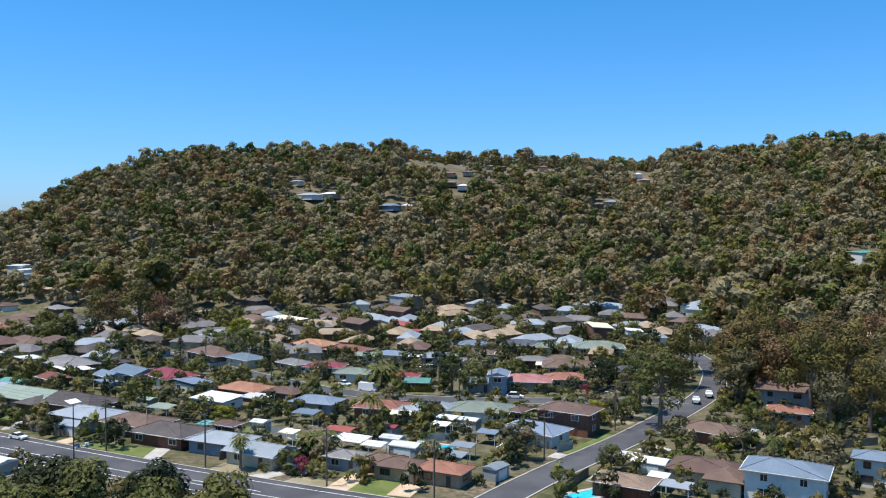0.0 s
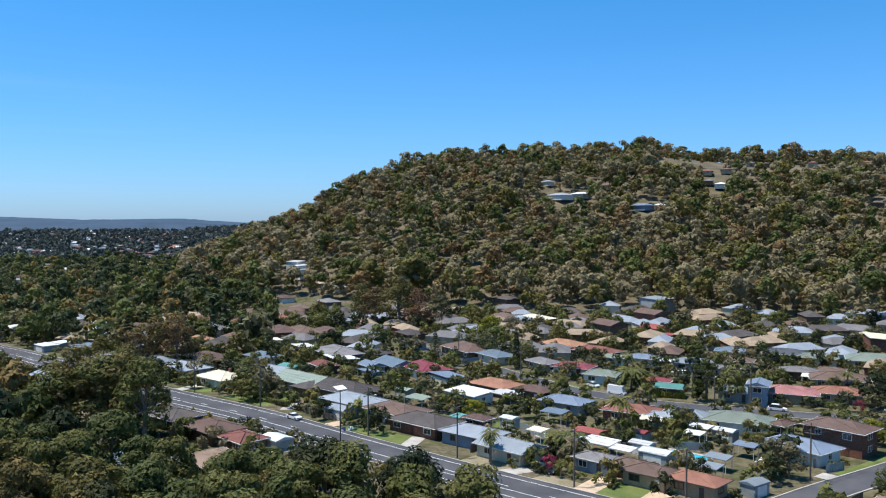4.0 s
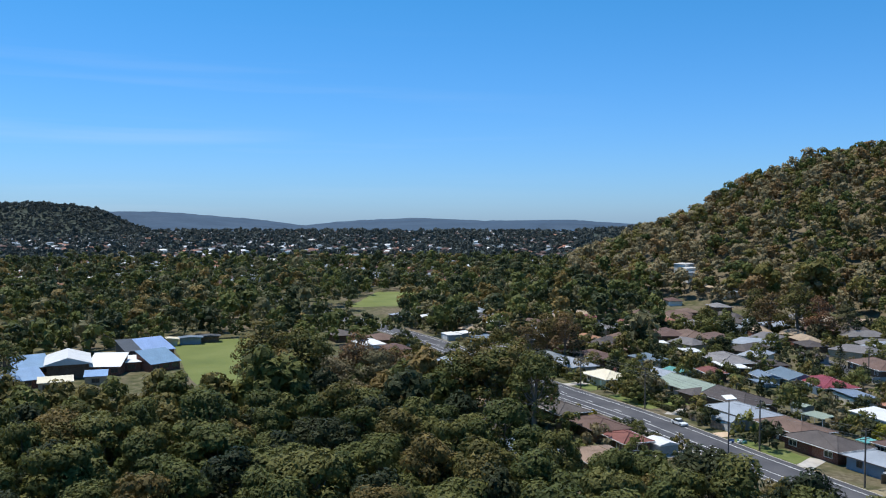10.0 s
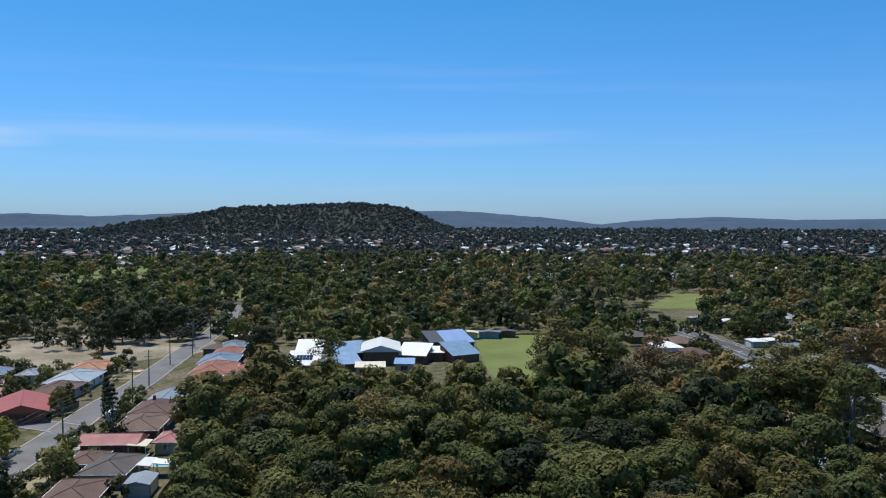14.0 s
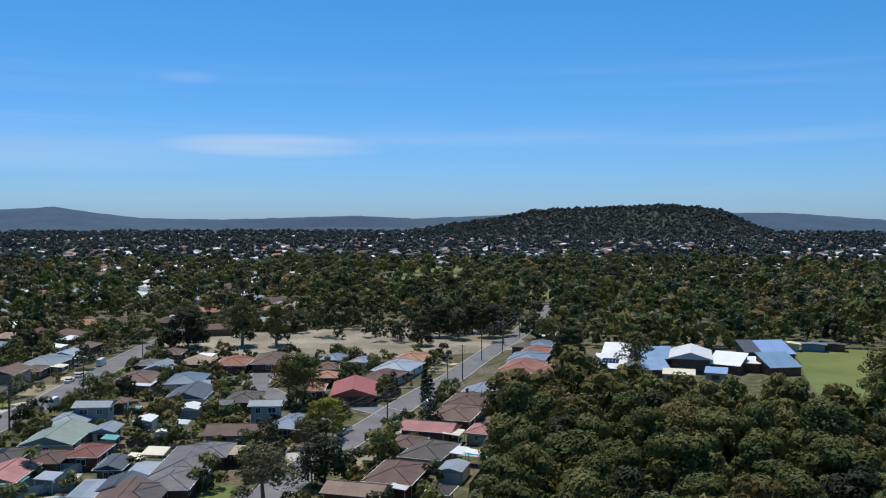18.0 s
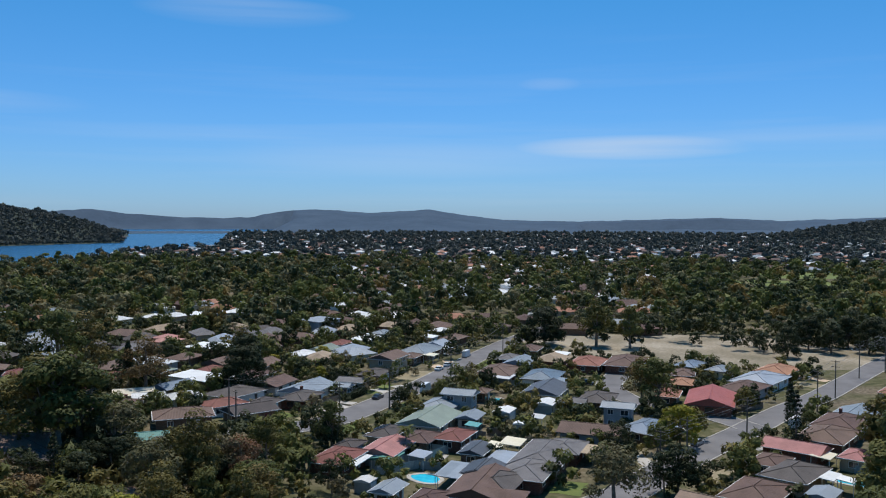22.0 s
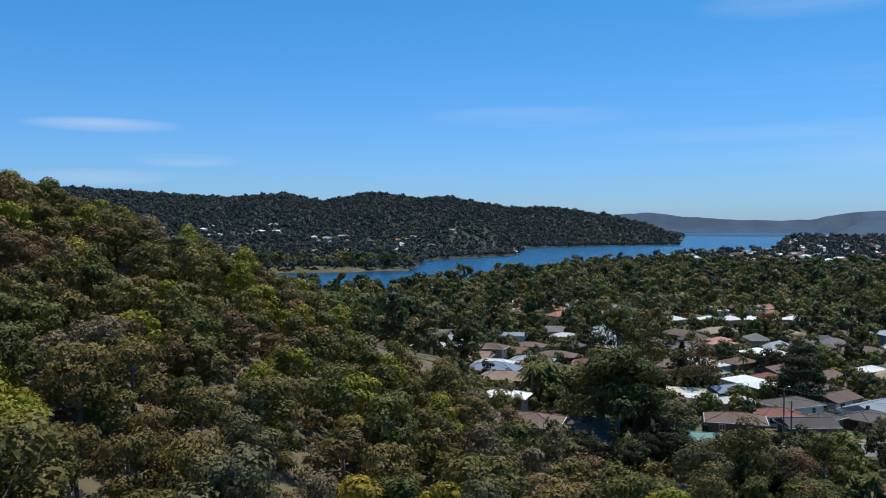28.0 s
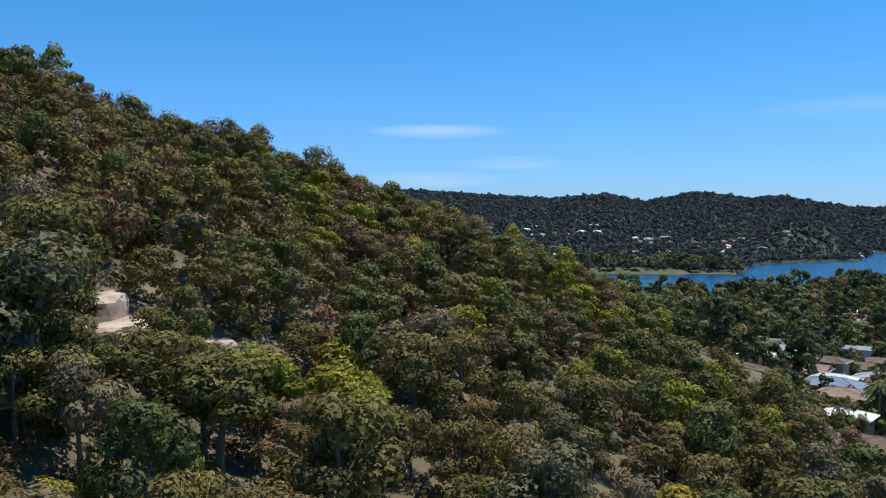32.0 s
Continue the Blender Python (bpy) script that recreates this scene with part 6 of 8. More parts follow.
def power_pole(x, y, turn, h=11.0, lamp=False):
    root = tagged(new("power_pole"), "weathered timber power pole with crossarms and wires", "pole", "power poles along the streets")
    root.matrix_basis = pose(x, y, float(height(x, y)), 0, 0, turn)
    post, arm, ins = pole_meshes(h)
    part("post", post, root)
    for k, zz in enumerate((h - 0.35, h - 1.9)):
        part("crossarm", arm, root, pose(0, 0.2, zz))
    if lamp:
        part("lamp_arm", tubes_mesh("lamp_arm", [tube([(0, 0, h - 2.6), (0.9, 0, h - 2.1), (1.9, 0, h - 2.0)], [0.04, 0.04, 0.035], 6)], STEEL), root)
        bm = bmesh.new()
        box(bm, 1.8, -0.12, h - 2.1, 2.5, 0.12, h - 1.95)
        part("lamp_head", mesh_from("lamp_head", bm, TRIM_WHITE), root)
    return root


def wires(a, b, h, turn):
    """Four sagging wires between two poles."""
    c, s = math.cos(radians(turn)), math.sin(radians(turn))
    za, zb = float(height(*a)), float(height(*b))
    for u, zz in ((-1.0, h - 0.1), (1.0, h - 0.1), (-1.0, h - 1.65), (1.0, h - 1.65)):
        pts = []
        for k in range(9):
            f = k / 8
            pts.append((a[0] + (b[0] - a[0]) * f + c * u, a[1] + (b[1] - a[1]) * f + s * u, za + (zb - za) * f + zz - 1.2 * 4 * f * (1 - f) * math.hypot(b[0] - a[0], b[1] - a[1]) / 60))
        tagged(new("power_line", tubes_mesh("power_line", [tube(pts, [0.022] * 9, 4)], WIRE)), "thin sagging overhead power line between poles", "wire", "overhead power lines")


def street_light(x, y, turn, h=12.5):
    """Tall pole with a square pale luminaire on top."""
    root = tagged(new("street_light"), "tall dark street light pole with a pale square head", "street light", "street lights")
    root.matrix_basis = pose(x, y, float(height(x, y)), 0, 0, turn)
    part("post", tubes_mesh("post", [tube([(0, 0, -0.5), (0, 0, h * 0.5), (0, 0, h)], [0.17, 0.13, 0.10], 8)], TRIM_DARK), root)
    bm = bmesh.new()
    vs = [bm.verts.new(p_) for p_ in ((-1.3, -0.9, h), (1.3, -0.9, h), (1.3, 0.9, h + 0.55), (-1.3, 0.9, h + 0.55), (-1.3, -0.9, h + 0.12), (1.3, -0.9, h + 0.12), (1.3, 0.9, h + 0.67), (-1.3, 0.9, h + 0.67))]
    for f in ((0, 1, 2, 3), (4, 5, 6, 7), (0, 1, 5, 4), (1, 2, 6, 5), (2, 3, 7, 6), (3, 0, 4, 7)):
        bm.faces.new([vs[i] for i in f])
    part("head", mesh_from("head", bm, TRIM_WHITE), root)


# ---- cars ----
RUBBER = speckled("rubber", [(0.015, 0.015, 0.015), (0.025, 0.025, 0.025), (0.04, 0.04, 0.04)], 2, 12, 0.9, 0.1)


def paint(name, c):
    return speckled(name, shades(c, 0.05), 0.8, 4, 0.28, 0.0, 0.0, 0.6)


CAR_WHITE, CAR_SILVER, CAR_DARK, CAR_RED, CAR_BLUE = paint("car_white", (0.72, 0.72, 0.71)), paint("car_silver", (0.38, 0.40, 0.42)), paint("car_dark", (0.02, 0.025, 0.035)), paint("car_red", (0.35, 0.03, 0.03)), paint("car_blue", (0.05, 0.10, 0.22))
LENS, lnt, lb = material("lamp_lens", 0.15, 0, 0.6)
lnt.links.new(ramp_node(lnt, noise_node(lnt, 5, 2), [(0.55, 0.55, 0.52), (0.75, 0.75, 0.72)]), lb.inputs["Base Color"])


def extruded(bm, profile, y0, y1, tuck=0.0):
    """A side profile (x, z) drawn out across the width, narrower at the top."""
    zs = [z for _, z in profile]
    lo, hi = min(zs), max(zs)
    def ring(y):
        return [bm.verts.new((x, y * (1 - tuck * (z - lo) / (hi - lo + 1e-6)), z)) for x, z in profile]
    a, b = ring(y0), ring(y1)
    bm.faces.new(a)
    bm.faces.new(b[::-1])
    n = len(profile)
    for k in range(n):
        bm.faces.new((a[k], a[(k + 1) % n], b[(k + 1) % n], b[k]))


@functools.lru_cache(None)
def wheel_meshes(r):
    bm = bmesh.new()
    bmesh.ops.create_cone(bm, segments=16, radius1=r, radius2=r, depth=0.22, cap_ends=True, matrix=Matrix.Rotation(radians(90), 4, "X"))
    tyre = mesh_from("wheel", bm, RUBBER)
    bm = bmesh.new()
    bmesh.ops.create_cone(bm, segments=12, radius1=r * 0.62, radius2=r * 0.55, depth=0.25, cap_ends=True, matrix=Matrix.Rotation(radians(90), 4, "X"))
    return tyre, mesh_from("rim", bm, STEEL)


def car(x, y, turn, paint_, kind="sedan", label=""):
    root = tagged(new("car" if kind != "van" else "van"), label or "%s parked %s on the street" % (paint_.name.split("_")[1], kind), "car", "parked cars")
    root.matrix_basis = pose(x, y, float(height(x, y)) + 0.05, 0, 0, turn)
    L = {"sedan": 4.6, "hatch": 4.1, "wagon": 4.7, "van": 5.6}[kind]
    H = {"sedan": 1.44, "hatch": 1.48, "wagon": 1.72, "van": 2.5}[kind]
    f = L / 2
    bm = bmesh.new()
    extruded(bm, [(-f, 0.35), (-f + 0.1, 0.28), (f - 0.1, 0.28), (f, 0.4), (f - 0.05, 0.68), (f - 0.9, 0.86), (-f + 0.5, 0.92), (-f + 0.02, 0.85)], -0.88, 0.88, 0.06)
    part("body", mesh_from("body", bm, paint_), root)
    a, b_ = (f - 1.3, -f + 0.55) if kind == "sedan" else ((f - 1.1, -f + 0.2) if kind != "van" else (f - 0.5, -f + 0.1))
    t0, t1 = (a - 0.85, b_ + 0.75) if kind != "van" else (a - 0.4, b_ + 0.05)
    bm = bmesh.new()
    extruded(bm, [(a, 0.84), (t0, H - 0.06), (t1, H - 0.06), (b_, 0.86)], -0.80, 0.80, 0.16)
    part("glasshouse", mesh_from("glasshouse", bm, GLASS if kind != "van" else paint_), root)
    bm = bmesh.new()
    extruded(bm, [(t0 + 0.05, H - 0.07), (t0 - 0.1, H), (t1 + 0.1, H), (t1 - 0.05, H - 0.07)], -0.69, 0.69, 0.05)
    part("car_roof", mesh_from("car_roof", bm, paint_), root)
    tyre, rim = wheel_meshes(0.33)
    for sx in (f - 0.85, -f + 0.85):
        for sy in (-0.80, 0.80):
            w_ = part("wheel", tyre, root, pose(sx, sy, 0.33))
            part("rim", rim, w_)
    bm = bmesh.new()
    box(bm, -0.03, -0.2, 0, 0.03, 0.2, 0.14)
    lens = mesh_from("headlight", bm, LENS)
    for sy in (-0.6, 0.6):
        part("headlight", lens, root, pose(f - 0.05, sy, 0.58))
    return root


def boat(x, y, turn):
    root = tagged(new("boat"), "white fibreglass runabout on a trailer by the kerb", "boat", "trailer boats")
    root.matrix_basis = pose(x, y, float(height(x, y)) + 0.05, 0, 0, turn)
    bm = bmesh.new()
    rings = []
    for u, hw, z0 in ((-2.6, 0.95, 0.55), (-1.0, 1.05, 0.5), (0.8, 0.95, 0.55), (2.0, 0.55, 0.75), (2.7, 0.08, 1.05)):
        rings.append([bm.verts.new(p_) for p_ in ((u, -hw, 1.35), (u, -hw * 0.6, z0 + 0.1), (u, 0, z0), (u, hw * 0.6, z0 + 0.1), (u, hw, 1.35))])
    for r0, r1 in zip(rings, rings[1:]):
        for k in range(4):
            bm.faces.new((r0[k], r0[k + 1], r1[k + 1], r1[k]))
    bm.faces.new(rings[0])
    part("hull", mesh_from("hull", bm, CAR_WHITE), root)
    bm = bmesh.new()
    box(bm, -2.3, -0.8, 1.05, 1.6, 0.8, 1.12)
    box(bm, 0.2, -0.75, 1.12, 0.9, 0.75, 1.75)
    part("deck", mesh_from("deck", bm, TRIM_WHITE), root)
    tyre, rim = wheel_meshes(0.33)
    for sy in (-0.95, 0.95):
        w_ = part("wheel", tyre, root, pose(-0.8, sy, 0.33))
        part("rim", rim, w_)
    part("trailer", tubes_mesh("trailer", [tube([(-2.4, 0, 0.45), (3.6, 0, 0.45)], [0.06, 0.06], 6), tube([(-0.8, -0.95, 0.4), (-0.8, 0.95, 0.4)], [0.05, 0.05], 6)], STEEL), root)


# ---- pools, fences, drives ----
POOL, pnt, pb = material("pool_water", 0.08, 0, 0.5)
pnt.links.new(ramp_node(pnt, noise_node(pnt, 0.9, 3), [(0.02, 0.42, 0.62), (0.05, 0.58, 0.75)]), pb.inputs["Base Color"])
bump(pnt, pb, noise_node(pnt, 2.5, 3), 0.2, 0.05)
POOL_TEAL, pnt, pb = material("pool_water_teal", 0.08, 0, 0.5)
pnt.links.new(ramp_node(pnt, noise_node(pnt, 0.9, 3), [(0.02, 0.30, 0.34), (0.05, 0.42, 0.45)]), pb.inputs["Base Color"])


def pool(x, y, turn, w, d, mat, kidney=False):
    BUILT.append((x, y, w / 2 + 1))
    RECTS.append((x, y, turn, w + 3, d + 3))
    root = tagged(new("swimming_pool"), "bright blue backyard swimming pool with pale paving", "pool", "backyard pools")
    root.matrix_basis = pose(x, y, float(height(x, y)), 0, 0, turn)
    def outline(grow):
        out = []
        for k in range(32):
            t = 2 * math.pi * k / 32
            if kidney:
                r = 1 - 0.22 * math.cos(2 * t) * (math.sin(t) > 0) * 0.6
                out.append(((w / 2 * r + grow) * math.cos(t), (d / 2 * r + grow) * math.sin(t)))
            else:
                c, s = math.cos(t), math.sin(t)
                m_ = max(abs(c), abs(s))
                q_ = 0.85 + 0.15 * m_
                out.append(((w / 2 + grow) * c / m_ * q_ ** 0.5, (d / 2 + grow) * s / m_ * q_ ** 0.5))
        return out
    bm = bmesh.new()
    inn, outr = outline(0.0), outline(0.9)
    a = [bm.verts.new((px, py, 0.10)) for px, py in inn]
    b_ = [bm.verts.new((px, py, 0.10)) for px, py in outr]
    c = [bm.verts.new((px, py, -0.1)) for px, py in outr]
    for k in range(32):
        j = (k + 1) % 32
        bm.faces.new((a[k], a[j], b_[j], b_[k]))
        bm.faces.new((b_[k], b_[j], c[j], c[k]))
    part("coping", mesh_from("coping", bm, CONCRETE), root)
    bm = bmesh.new()
    bm.faces.new([bm.verts.new((px, py, 0.06)) for px, py in inn])
    part("water_surface", mesh_from("water_surface", bm, mat), root)
    RECTS.append((x, y, turn, w + 2, d + 2))
    BUILT.append((x, y, max(w, d) * 0.6))


@functools.lru_cache(None)
def fence_meshes(timber, h):
    bm = bmesh.new()
    # one stepped sheet: palings lapped, or ribs
    n_, pitch_ = (12, 0.2) if timber else (8, 0.3)
    line = []
    for k in range(n_):
        y_ = (0.012 if timber else 0.02) * (1 if k % 2 else -1)
        top = h - 0.03 * (k % 3) if timber else h
        line += [(k * pitch_, y_, top), ((k + 1) * pitch_ - 0.012, y_, top)]
    rings = []
    for x_, y_, top in line:
        rings.append([bm.verts.new(p_) for p_ in ((x_, y_ - 0.012, 0), (x_, y_ - 0.012, top), (x_, y_ + 0.012, top), (x_, y_ + 0.012, 0))])
    for a_, b_ in zip(rings, rings[1:]):
        for m_ in range(4):
            bm.faces.new((a_[m_], b_[m_], b_[(m_ + 1) % 4], a_[(m_ + 1) % 4]))
    bm.faces.new(rings[0])
    bm.faces.new(rings[-1])
    panel = mesh_from("panel", bm, TIMBER if timber else FENCE_METAL)
    bm = bmesh.new()
    box(bm, -0.05, -0.05, -0.3, 0.05, 0.05, h + 0.06)
    return panel, mesh_from("post", bm, TIMBER if timber else FENCE_METAL)


def fence(x0, y0, x1, y1, timber=True, h=1.75):
    n = max(1, int(round(math.hypot(x1 - x0, y1 - y0) / 2.4)))
    turn = math.degrees(math.atan2(y1 - y0, x1 - x0))
    root = tagged(new("fence"), "weathered grey timber paling fence" if timber else "grey-green ribbed sheet metal boundary fence", "fence", "garden fences")
    root.matrix_basis = pose(x0, y0, float(height(x0, y0)), 0, 0, turn)
    panel, post = fence_meshes(timber, h)
    for k in range(n):
        part("panel", panel, root, pose(k * 2.4, 0, 0))
        if k % 2 == 0:
            part("post", post, root, pose(k * 2.4, 0.07, 0))


DRIVE_TAN = speckled("drive_tan", [(0.42, 0.30, 0.20), (0.55, 0.41, 0.28), (0.62, 0.49, 0.36)], 0.4, 4, 0.9, 0.1)


def driveway(x0, y0, x1, y1, w, mat):
    v, q, _ = ribbon([(x0, y0), ((x0 + x1) / 2, (y0 + y1) / 2), (x1, y1)], w / 2, 0.045, 3.0)
    tagged(new("driveway", mesh_of("driveway", v, q, mat)), "pale paved driveway from street to garage", "driveway", kind="structure")


LAWNS = []


def lawn(x, y, turn, w, d, mat):
    """Front grass between house and kerb."""
    c, s = math.cos(radians(turn)), math.sin(radians(turn))
    patch("lawn", "mown front lawn between house and kerb" if mat is LAWN else "dry brown front grass between house and kerb", [(x + c * u - s * v, y + s * u + c * v) for u, v in ((-w / 2, -d / 2), (w / 2, -d / 2), (w / 2, d / 2), (-w / 2, d / 2))], mat, 0.014 + 0.004 * (len(LAWNS) % 6), "grass", 0.8, 4)
    LAWNS.append((x, y))


def hedge(x, y, turn, w, h=1.5, d=1.2, mat=None):
    """A clipped hedge."""
    rg = np.random.default_rng(int(abs(x * 7 + y)))
    L = [(u, v, z, 0.5, 0.5, 0.5) for u in np.arange(-w / 2 + 0.4, w / 2, 0.62) for v in (-d / 4, d / 4) for z in np.arange(0.35, h - 0.2, 0.55)]
    ob = new("hedge", spray_mesh("hedge", sprigs(L, 12, 0.24, rg), mat or LEAF_GREEN))
    ob.matrix_basis = pose(x, y, float(height(x, y)), 0, 0, turn)
    RECTS.append((x, y, turn, w, d))
    return tagged(ob, "clipped green hedge beside the front path", "hedge", "clipped hedges")


def road_sign(x, y, turn):
    root = tagged(new("road_sign"), "small white road sign on a steel post", "sign", "road signs")
    root.matrix_basis = pose(x, y, float(height(x, y)), 0, 0, turn)
    part("post", tubes_mesh("post", [tube([(0, 0, -0.3), (0, 0, 1.5), (0, 0, 3.2)], [0.05, 0.05, 0.05], 8)], STEEL), root)
    bm = bmesh.new()
    box(bm, -0.45, -0.085, 2.2, 0.45, -0.055, 3.2)
    part("panel", mesh_from("panel", bm, TRIM_WHITE), root)
    bm = bmesh.new()
    for k in range(3):
        box(bm, -0.3, -0.095, 2.4 + 0.25 * k, 0.3, -0.088, 2.5 + 0.25 * k)
    part("marking", mesh_from("marking", bm, TRIM_DARK), root)


def rubbish_pile(x, y):
    """Kerbside heap of boxes and bags, each a part."""
    root = tagged(new("rubbish_pile"), "kerbside heap of blue and white household rubbish", "rubbish")
    root.matrix_basis = pose(x, y, 0.02, 0, 0, 30)
    rd = random.Random(4)
    for k in range(14):
        bm = bmesh.new()
        bmesh.ops.create_cube(bm, size=1.0)
        bmesh.ops.bevel(bm, geom=list(bm.edges), offset=0.12, segments=2, affect="EDGES")
        sx, sy, sz = rd.uniform(0.4, 1.0), rd.uniform(0.3, 0.7), rd.uniform(0.25, 0.6)
        for v in bm.verts:
            v.co = Vector((v.co.x * sx, v.co.y * sy, (v.co.z + 0.5) * sz))
        part("bundle", mesh_from("bundle", bm, (CAR_WHITE, CAR_BLUE, METAL_TEAL, TRIM_WHITE)[k % 4]), root, pose(rd.uniform(-2.2, 2.2), rd.uniform(-0.7, 0.7), 0 if k < 9 else 0.4, 0, 0, rd.uniform(0, 90)))

# ---- school, poles, cars, pools, fences and drives in place ----
school_block(-271.7, 119.9, 156, 20, 12, 4.6, 1.9, METAL_WHITE, BRICK_BROWN, "gable", "school hall with a pale gabled metal roof and brick walls")
school_block(-264.0, 129.3, 49, 10, 10, 2.8, 2.8, METAL_WHITE, BRICK_RED, "flat", "school block with a steep white skillion roof over red brick")
school_block(-281.3, 154.6, 92, 11.5, 9, 3, 3.6, METAL_BRIGHT_BLUE, BRICK_RED, "flat", "school wing with a steep bright blue skillion roof")
school_block(-258.6, 144.0, 92, 10.5, 9, 2.6, 3.4, METAL_BRIGHT_BLUE, BRICK_RED, "flat", "school wing with a steep bright blue skillion roof")
school_block(-264.3, 137.6, 62, 5.5, 8, 3, 1, METAL_WHITE, BRICK_RED, "flat", "low school link block with a pale sheet roof")
school_block(-278.1, 143.6, 80, 5, 11, 4.6, 2.6, METAL_DARK, TRIM_DARK, "flat", "tall school entry with a dark blue canopy roof")
school_block(-290.1, 100.5, 64, 9, 9, 2.6, 2.8, METAL_WHITE, BRICK_RED, "flat", "school classroom block with a white skillion roof")
school_block(-264.3, 89.5, 64, 10, 10, 2.6, 3, METAL_WHITE, BRICK_RED, "flat", "school classroom block with a white skillion roof and solar panels", 10)
school_block(-279.7, 111.3, 84, 11, 9, 2.6, 2.8, METAL_BRIGHT_BLUE, BRICK_RED, "flat", "school classroom block with a blue skillion roof")
school_block(-260.5, 100.0, 84, 13, 8, 2.4, 2.4, METAL_BRIGHT_BLUE, BRICK_RED, "flat", "school classroom block with a blue skillion roof")
school_block(-248.4, 105.9, 66, 9, 6, 2.8, 0.7, METAL_CREAM, BRICK_CREAM, "flat", "low school shelter with a cream flat roof")
school_block(-249.3, 118.4, 62, 6, 7, 2.8, 0.7, METAL_BRIGHT_BLUE, BRICK_CREAM, "flat", "low school shelter with a blue flat roof")
school_block(-303.7, 173.9, 150, 4, 6, 2.6, 0.4, METAL_CREAM, BOARD_CREAM, "gable", "small cream demountable room beside the oval")
school_block(-301.4, 181.8, 150, 4, 8, 2.6, 0.4, METAL_BLUE, BOARD_BLUE, "gable", "small dark demountable room beside the oval")
school_block(-300.9, 190.2, 150, 4, 7, 2.4, 0.4, METAL_DARK, BRICK_BROWN, "gable", "small dark brick shed beside the oval")
power_pole(-169.2, 209.8, 63, 11.0, False)
power_pole(-137.9, 211.8, 67, 11.0, True)
power_pole(-110.5, 200.3, 67, 11.0, False)
power_pole(-72.3, 181.2, 63, 11.0, True)
power_pole(-47.6, 169.1, 64, 11.0, False)
power_pole(-21.6, 156.9, 66, 11.0, True)
power_pole(-1.5, 148.0, 66, 11.0, False)
wires((-169.2, 209.8), (-137.9, 211.8), 11.0, 94)
wires((-137.9, 211.8), (-110.5, 200.3), 11.0, 67)
wires((-110.5, 200.3), (-72.3, 181.2), 11.0, 63)
wires((-72.3, 181.2), (-47.6, 169.1), 11.0, 64)
wires((-47.6, 169.1), (-21.6, 156.9), 11.0, 65)
wires((-21.6, 156.9), (-1.5, 148.0), 11.0, 66)
power_pole(20.9, 173.8, 142, 11.0, False)
power_pole(40.6, 199.0, 146, 11.0, True)
power_pole(79.8, 238.7, 156, 11.0, False)
wires((20.9, 173.8), (40.6, 199.0), 11.0, 142)
wires((40.6, 199.0), (79.8, 238.7), 11.0, 135)
power_pole(-51.2, 253.0, 50, 11.0, False)
power_pole(-77.8, 278.1, 46, 11.0, True)
power_pole(13.7, 237.4, 83, 11.0, False)
power_pole(4.4, 227.2, 83, 11.0, True)
wires((-77.8, 278.1), (-51.2, 253.0), 11.0, 47)
wires((-51.2, 253.0), (4.4, 227.2), 11.0, 65)
wires((4.4, 227.2), (13.7, 237.4), 11.0, 137)
power_pole(-162.2, -92.8, 236, 11.0, False)
power_pole(-332.4, 68.3, 241, 11.0, True)
wires((-332.4, 68.3), (-302.1, 54.5), 11.0, 65)
street_light(-74.7, 170.8, 60)
power_pole(-203.1, 255.2, 60, 11.0, True)
power_pole(-172.7, 232.6, 60, 11.0, True)
car(-95.7, 190.5, -27, CAR_WHITE, "sedan")
car(-32.2, 168.8, -26, CAR_SILVER, "hatch")
car(-28.3, 164.2, -24, CAR_DARK, "wagon")
car(-45.5, 273.8, -44, CAR_WHITE, "wagon")
car(-21.7, 244.0, -23, CAR_WHITE, "van")
car(-29.2, 252.4, -40, CAR_WHITE, "hatch")
car(20.1, 234.9, -7, CAR_WHITE, "wagon")
car(-300.8, 268.0, -18, CAR_DARK, "hatch")
car(-297.7, 272.9, -18, CAR_SILVER, "sedan")
car(-395.3, 96.7, 147, CAR_WHITE, "van")
car(-34.6, 360.9, -45, CAR_WHITE, "sedan")
car(11.6, 343.2, 87, CAR_WHITE, "hatch")
boat(68.5, 228.8, 75)
boat(74.4, 236.6, 75)
pool(-184.5, -109.8, 20, 6, 3, POOL_TEAL, False)
driveway(-122.9, 182.2, -119.2, 191.0, 3.5, DRIVE_TAN)
driveway(-99.3, 170.6, -94.8, 179.4, 3.6, CONCRETE)
lawn(-101.6, 175.0, 153, 12.7, 5.2, LAWN)
fence(-102.4, 156.6, -116.0, 163.6, True)
fence(-115.7, 164.0, -110.4, 174.4, True)
driveway(-90.3, 163.9, -84.9, 174.3, 3.2, CONCRETE)
lawn(-90.6, 168.3, 152, 9.1, 7.0, LAWN)
driveway(-162.5, 232.3, -167.6, 222.4, 2.9, CONCRETE)
lawn(-159.6, 226.8, -29, 14.8, 6.4, LAWN)
driveway(-141.4, 220.9, -145.4, 211.3, 3.7, CONCRETE)
lawn(-138.8, 216.4, -25, 12.9, 5.6, LAWN)
fence(-138.7, 235.3, -124.7, 228.9, False)
fence(-125.0, 228.5, -130.0, 217.6, False)
lawn(-115.6, 211.5, -23, 19.1, 14.6, LAWN)
fence(-62.5, 336.7, -49.3, 324.4, True)
driveway(-240.7, 225.7, -231.8, 244.3, 3.7, CONCRETE)
lawn(-233.4, 231.4, 156, 12.7, 15.9, DRY)
fence(-235.6, 208.2, -249.5, 214.4, True)
fence(-249.2, 214.8, -244.5, 225.5, True)
driveway(-223.8, 223.4, -217.2, 237.3, 2.9, DRIVE_TAN)
